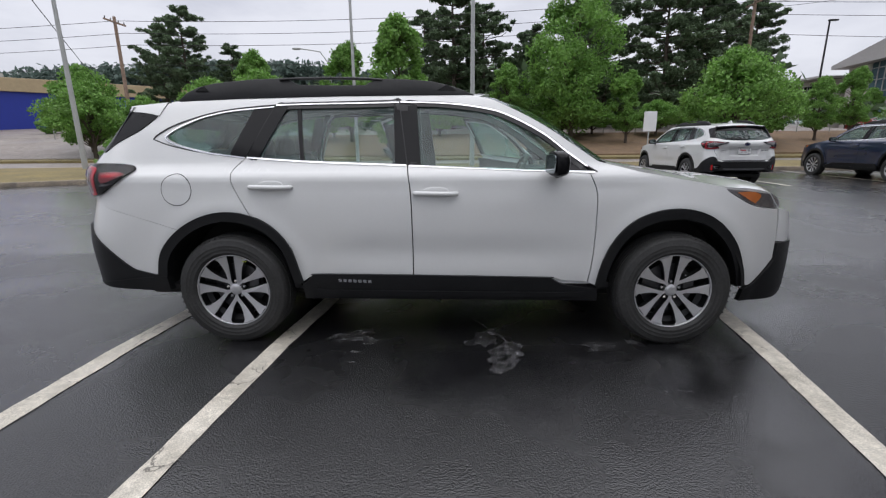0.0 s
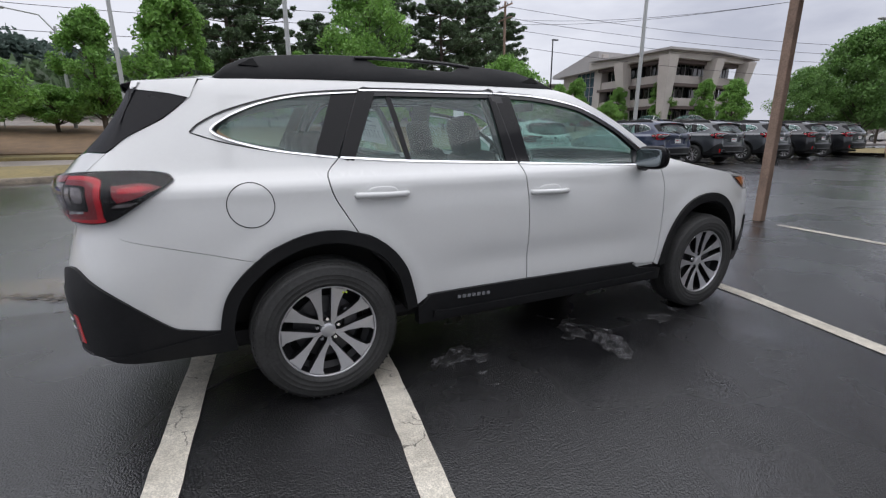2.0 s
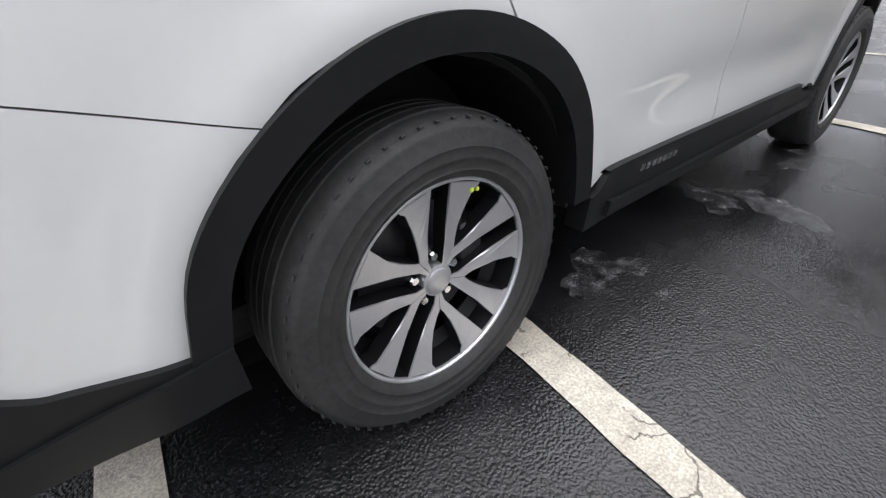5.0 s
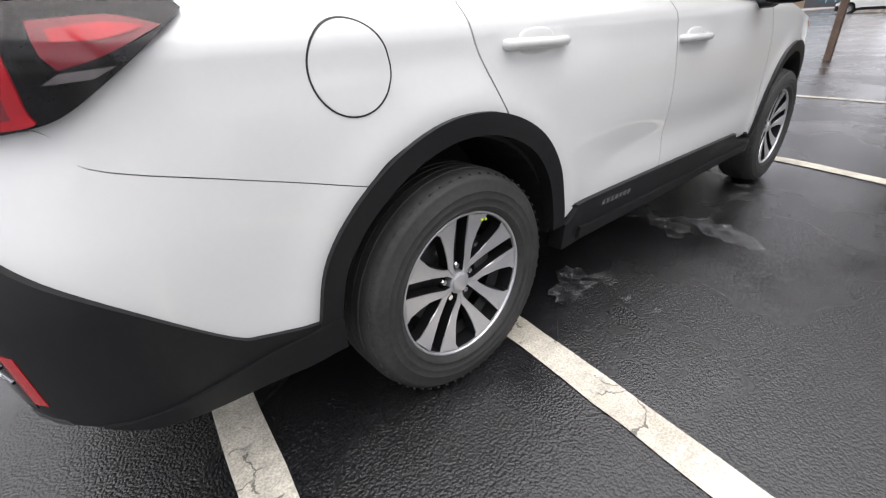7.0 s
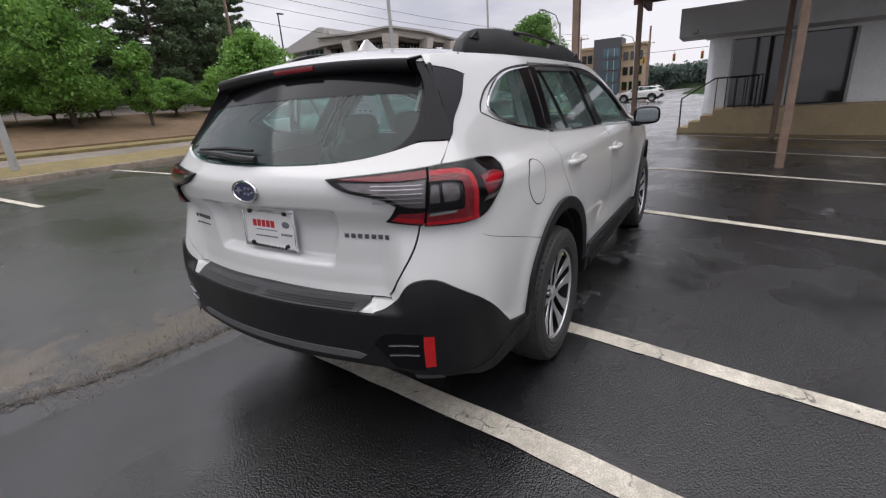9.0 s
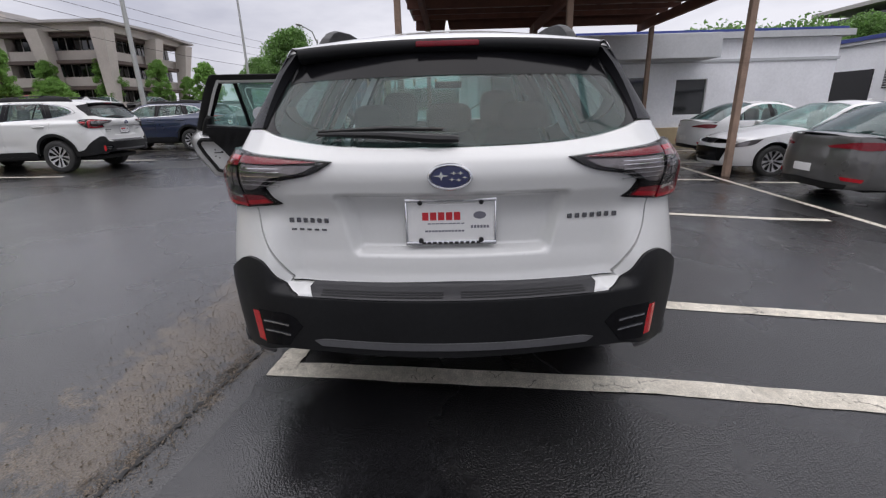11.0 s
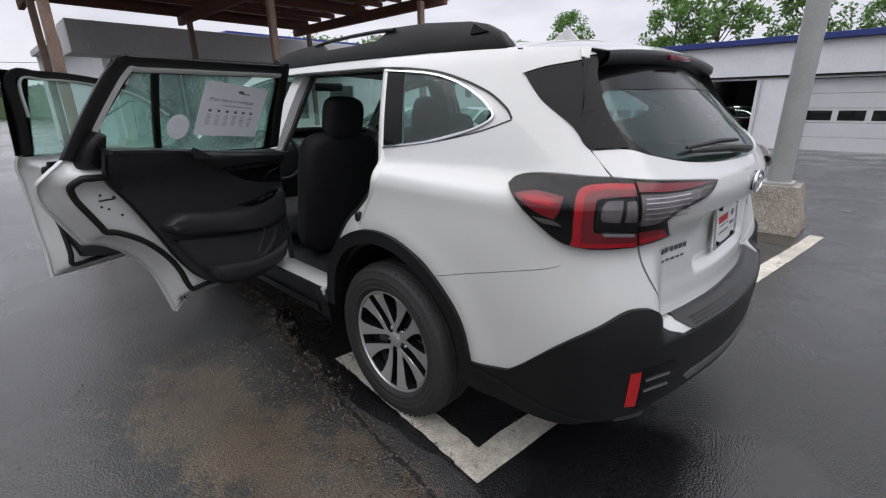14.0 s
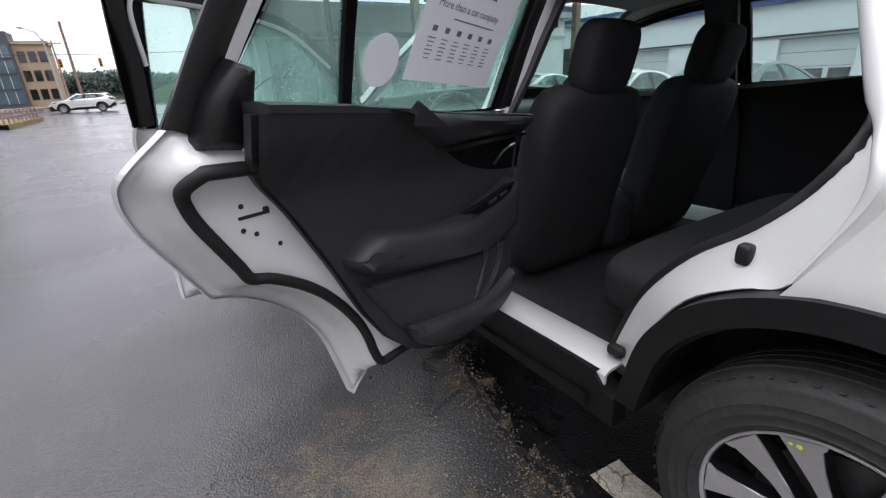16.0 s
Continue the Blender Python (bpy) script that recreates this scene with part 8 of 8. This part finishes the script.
# ---- trees ----
def leaf_mat(name, col, spread=0.35):
    m = bpy.data.materials.new(name)
    m.use_nodes = True
    t = m.node_tree
    b = t.nodes["Principled BSDF"]
    geo, rr, hsv = t.nodes.new("ShaderNodeNewGeometry"), t.nodes.new("ShaderNodeMapRange"), t.nodes.new("ShaderNodeHueSaturation")
    rr.inputs["To Min"].default_value, rr.inputs["To Max"].default_value = 1 - spread, 1 + spread
    hsv.inputs["Color"].default_value = (*col, 1)
    t.links.new(geo.outputs["Random Per Island"], rr.inputs["Value"])
    t.links.new(rr.outputs[0], hsv.inputs["Value"])
    t.links.new(hsv.outputs[0], b.inputs["Base Color"])
    b.inputs["Roughness"].default_value = 0.55
    tr, mx = t.nodes.new("ShaderNodeBsdfTranslucent"), t.nodes.new("ShaderNodeMixShader")
    mx.inputs[0].default_value = 0.35
    t.links.new(hsv.outputs[0], tr.inputs[0])
    t.links.new(b.outputs[0], mx.inputs[1])
    t.links.new(tr.outputs[0], mx.inputs[2])
    t.links.new(mx.outputs[0], t.nodes["Material Output"].inputs[0])
    return m


BARK = mat("bark", (0.09, 0.07, 0.055), 0.9, var=0.4, scale=5, bump=0.8, bscale=30)
LEAF = leaf_mat("fresh_leaves", (0.17, 0.33, 0.07))
LEAF2 = leaf_mat("dark_leaves", (0.14, 0.265, 0.07))
NEEDLE = leaf_mat("pine_needles", (0.11, 0.165, 0.085), 0.45)


def leaves(rng, centres, radii, per, size, flat=1.0, long=1.0):
    """Clumps of small leaf blades round the given centres, as one mesh."""
    n = len(centres) * per
    c = np.repeat(centres, per, 0)
    d = rng.normal(size=(n, 3))
    d /= np.linalg.norm(d, axis=1)[:, None]
    p = c + d * (rng.random((n, 1)) ** 0.45) * np.repeat(radii, per)[:, None] * (1, 1, flat)
    a = rng.normal(size=(n, 3))
    a /= np.linalg.norm(a, axis=1)[:, None]
    b = np.cross(a, rng.normal(size=(n, 3)))
    b /= np.linalg.norm(b, axis=1)[:, None]
    s = size * (0.6 + 0.8 * rng.random((n, 1)))
    V = np.stack([p - a * s * long, p + b * s * .5, p + a * s * long, p - b * s * .5], 1).reshape(-1, 3)
    F = np.arange(n * 4).reshape(-1, 4)
    me = bpy.data.meshes.new("crown")
    me.from_pydata(V.tolist(), [], F.tolist())
    return me


def broadleaf(seed, h, r, base, material, per=150, blobs=95, size=.13, narrow=1.0):
    """A leafy tree: tapered trunk, limbs, and clumps of leaves at the ends of the limbs."""
    rng = np.random.default_rng(seed)
    t = new("tree")
    bm = bmesh.new()
    add_tube(bm, [(0, 0, -.3), (.05, .02, h * .25), (-.04, .05, h * .5), (.03, -.03, h * .8)], [.18, .14, .09, .03], 10)
    trunk = spart("trunk", bm, BARK, t, "", 60)
    C, R = [], []
    limbs = bmesh.new()
    while len(C) < blobs:
        z = base + (h - base) * rng.random()
        k = (z - base) / (h - base)
        prof = (math.sin(math.pi * min(1, k * .85 + .12)) ** .7) * (1 - .25 * k) * narrow
        a, q = rng.random() * 6.283, math.sqrt(rng.random())
        rad = r * prof * q * (1 + .25 * noise.noise((math.cos(a) * 1.3 + seed, math.sin(a) * 1.3, k * 3)))
        p = (rad * math.cos(a), rad * math.sin(a), z)
        C.append(p)
        R.append((.16 + .12 * rng.random()) * r)
        if q > .55 and rng.random() < .5:
            add_tube(limbs, [(0, 0, max(.8, z - rad * .8)), (p[0] * .5, p[1] * .5, z - rad * .25), p], [.05, .03, .012], 5)
    spart("branchwork", limbs, BARK, trunk, "", 60)
    put_mesh("crown", leaves(rng, np.array(C), np.array(R), per, size, .8), material, t)
    return t


def pine(seed, h, r, per=110, base=.3):
    rng = np.random.default_rng(seed)
    t = new("pine_tree")
    trunk = spart("trunk", tube_bm([(0, 0, -.3), (.1, .05, h * .4), (-.05, .1, h * .75), (.05, 0, h * .98)], [.22, .17, .1, .03], 10), BARK, t, "", 60)
    C, R = [], []
    limbs = bmesh.new()
    z = h * base
    while z < h * .99:
        k = (z / h - base) / (1 - base)
        reach = r * (math.sin(math.pi * (k * .72 + .26)) ** .8) * (.75 + .5 * rng.random())
        for j in range(rng.integers(2, 5)):
            a = rng.random() * 6.283
            L = reach * (.6 + .5 * rng.random())
            tip = (L * math.cos(a), L * math.sin(a), z + L * (.1 + .25 * rng.random()))
            add_tube(limbs, [(0, 0, z), (tip[0] * .6, tip[1] * .6, z + .05 * L), tip], [.05, .03, .012], 5)
            for f in (.5, .75, 1.0):
                if L * f > .4:
                    C.append((tip[0] * f + rng.normal() * .2, tip[1] * f + rng.normal() * .2, z + (tip[2] - z) * f + .1))
                    R.append(.30 + .32 * rng.random() * (1.2 - .4 * k))
        z += h * (.018 + .018 * rng.random())
    spart("branchwork", limbs, BARK, trunk, "", 60)
    put_mesh("crown", leaves(rng, np.array(C), np.array(R), per, .11, .55, 1.5), NEEDLE, t)
    return t


def plant(src, x, y, s, turn, label, category="tree", group="trees along the street", z=None, wide=1.0):
    z = (.45 if y < 25 else .5 + .16 * min(y - 25, 9)) if z is None else z
    if x > 34 and y > 26:
        z = 1.7
    m = pose(x, y, z, 0, 0, turn) @ Matrix.Diagonal((s * wide, s * wide, s, 1))
    return tagged(copy_thing(src, m), label, category, group)


maple = broadleaf(5, 10.6, 3.9, 1.3, LEAF, 190, 130, .12)
maple.matrix_basis = pose(9.7, 30.5, 1.3)
tagged(maple, "tall fresh green broadleaf tree on the bank", "tree", "trees along the street")
maple2 = broadleaf(9, 7.4, 2.2, 1.4, LEAF, 170, 100, .11)
maple2.matrix_basis = pose(-1.9, 23.2, .4)
tagged(maple2, "fresh green broadleaf tree on the bank", "tree", "trees along the street")
low_tree = broadleaf(13, 5.6, 2.9, 1.3, LEAF, 170, 90, .11)
low_tree.matrix_basis = pose(17.2, 23.6, .45)
tagged(low_tree, "low spreading green tree beside the street", "tree", "trees along the street")
oak = broadleaf(17, 9.5, 4.2, 2.2, LEAF2, 190, 130, .13)
oak.matrix_basis = pose(40.5, 13.8, .4) @ Matrix.Scale(.8, 4)
tagged(oak, "rounded green shade tree by the driveway", "tree", "trees along the street")
tall = pine(21, 14.5, 3.4, 120, .22)
tall.matrix_basis = pose(1.0, 40.5, 1.9)
tagged(tall, "tall dark pine behind the bank", "pine tree", "pines behind the bank")
tall2 = pine(33, 13.0, 4.0, 120, .16)
tall2.matrix_basis = pose(19.5, 38.5, 1.9)
tagged(tall2, "broad dark pine behind the bank", "pine tree", "pines behind the bank")

for x, y, s, a in ((-24, 40, .80, 10), (-27.5, 42, .74, 80), (-21, 43, .62, 140), (4, 43, .92, 50), (12.5, 40, .9, 200), (15.5, 42, 1.0, 20), (9, 44, .8, 110), (23.5, 41, 1.0, 140), (27, 43, .95, 260), (31, 45, .9, 70), (-2, 46, .85, 170)):
    plant(tall if (x + y) % 2 < 1 else tall2, x, y, s, a, "tall dark pine behind the bank", "pine tree", "pines behind the bank", 1.9)
for x, y, s, a, src in ((-14.5, 33, .85, 40, maple2), (-19.5, 27, .62, 110, low_tree), (-21.5, 24.5, .8, 10, low_tree), (-24, 27.5, .95, 200, low_tree), (-10, 23.4, .86, 60, low_tree), (-13.5, 24, .8, 10, low_tree), (-6.5, 30.5, .9, 60, maple2), (5.0, 31, .7, 150, maple2), (21.5, 27.5, .8, 60, low_tree), (13.2, 29, .62, 10, maple2), (47, 42, .72, 30, maple2), (48.5, 37, .78, 120, maple2), (45, 47, .62, 220, maple2), (49, 31.5, .7, 20, maple2), (37, 15.6, .66, 80, oak), (46, 15.5, .75, 150, oak), (33.5, 18.5, .6, 70, maple2), (52, 17, .72, 200, oak), (-2.5, 25.6, .5, 20, low_tree), (57, 33, .55, 60, maple2), (26.5, 29.5, .55, 90, maple2), (30, 31, .62, 10, maple2), (33, 30, .5, 170, low_tree), (-34, 38, .5, 30, low_tree), (-38, 40, .45, 80, low_tree)):
    plant(src, x, y, s, a, "fresh green broadleaf tree near the street")
for x, y, s, a in ((6.5, 32, .45, 0), (9.5, 32.5, .4, 50), (12, 33, .42, 100), (-9, 31.5, .45, 160), (-12, 32, .5, 10), (-17.5, 23.8, .35, 70), (16.5, 32, .45, 10), (20, 33, .4, 0), (23, 30, .35, 60), (0, 33, .42, 90), (3, 34, .5, 30)):
    plant(low_tree, x, y, s, a, "leafy shrub at the foot of the trees", "shrub", "shrubs on the bank", None, 1.5)
shrub = broadleaf(23, 2.1, 1.3, .15, LEAF, 120, 60, .075)
shrub.matrix_basis = pose(-10.2, 11.6, .22) @ Matrix.Scale(.55, 4)
tagged(shrub, "bushy green shrub on the verge", "shrub", "shrubs on the verge")

# wood behind the service building and the showroom
airy = broadleaf(41, 11.8, 3.4, 5.0, LEAF2, 75, 62, .15)
airy.matrix_basis = pose(8, -34, 0)
tagged(airy, "tall airy tree with sky between its branches", "tree", "trees behind the service building")
for k, x in enumerate((-26, -21, -16.5, -11, 0, 4, 11, 20)):
    plant(airy, x, -35 - (k * 7 % 6), .62 + .09 * (k * 3 % 4), 40 * k, "tall airy tree with sky between its branches", "tree", "trees behind the service building", 0)
for k, (x, y) in enumerate(((14, -41), (25, -36), (34, -31), (38, -28), (42, -24), (46, -30))):
    plant(oak, x, y, .72 + .06 * (k % 3), 70 * k, "green broadleaf tree behind the service building", "tree", "trees behind the service building", .5)


# ---- wooded ridges in the distance ----
def ridge(name, x0, y0, x1, y1, z, n, seed, size, material, label, per=30, leaf=None):
    rng = np.random.default_rng(seed)
    C, R = [], []
    for k in range(n):
        f = rng.random()
        top = z * (.55 + .45 * math.sin(math.pi * min(max(f * .9 + .05, 0), 1))) * (1 + .12 * noise.noise((f * 6, seed, 0)))
        g = rng.random()
        C.append((x0 + (x1 - x0) * f + rng.normal() * 5, y0 + (y1 - y0) * f + rng.normal() * 5, top * g ** .6))
        R.append(size * (.7 + .6 * rng.random()))
    ob = put_mesh(name, leaves(rng, np.array(C), np.array(R), per, leaf or size * .28, .8), material)
    bm = bmesh.new()
    rows = []
    for k in range(25):
        f = k / 24
        top = z * (.55 + .45 * math.sin(math.pi * min(max(f * .9 + .05, 0), 1))) * .93
        a, b = np.array((x0, y0)), np.array((x1, y1))
        c = a + (b - a) * f
        out = np.array((b - a)[::-1] * (1, -1)) / np.linalg.norm(b - a)
        if out @ c < 0:
            out = -out
        rows.append([(*(c - out * 8), -1), (*(c - out * 2), top * .7), (*(c + out * 3), top), (*(c + out * 30), top * .9), (*(c + out * 60), -1)])
    part("slope", grid_bm(rows), NEEDLE, ob)
    return tagged(ob, label, "woodland", kind="stuff")


# distance haze is mixed into this leaf colour; the air itself is clear
HAZE_TINTED = leaf_mat("haze_tinted_foliage", (0.10, 0.145, 0.12), 0.25)
ridge("far_ridge", -260, 210, 30, 330, 45, 3600, 3, 5, HAZE_TINTED, "hazy wooded ridge on the horizon")
ridge("far_ridge", 320, 140, 330, -60, 13, 1800, 4, 4, HAZE_TINTED, "hazy wooded ridge on the horizon", 40, .9)
ridge("wooded_hill", 52, -26, 78, -62, 9.6, 800, 5, 2.0, LEAF2, "wooded hill behind the showroom", 120, .24)
ridge("wooded_hill", 60, -50, 20, -75, 7, 800, 6, 2.0, LEAF2, "wooded hill behind the service building", 120, .24)
ridge("wooded_edge", -14, 52, 33, 56, 8.5, 1600, 7, 2.0, NEEDLE, "dark belt of trees behind the pines")
ridge("wooded_edge", -130, 90, -55, 75, 4.2, 1300, 8, 1.3, HAZE_TINTED, "belt of trees behind the blue store")


def wire_fence(x0, y0, x1, y1, h, n, label):
    f = new("fence")
    for k in range(n + 1):
        x, y = x0 + (x1 - x0) * k / n, y0 + (y1 - y0) * k / n
        part("post", tube_bm([(x, y, 1.3), (x, y, 1.8 + h)], .035, 6), GALV, f)
    for z in (.5, .95):
        part("rail", tube_bm([(x0, y0, 1.8 + h * z), (x1, y1, 1.8 + h * z)], .022, 6), GALV, f)
    return tagged(f, label, "fence")


wire_fence(-32, 33.4, 33, 33.4, 1.3, 26, "thin metal fence behind the mulched bank")
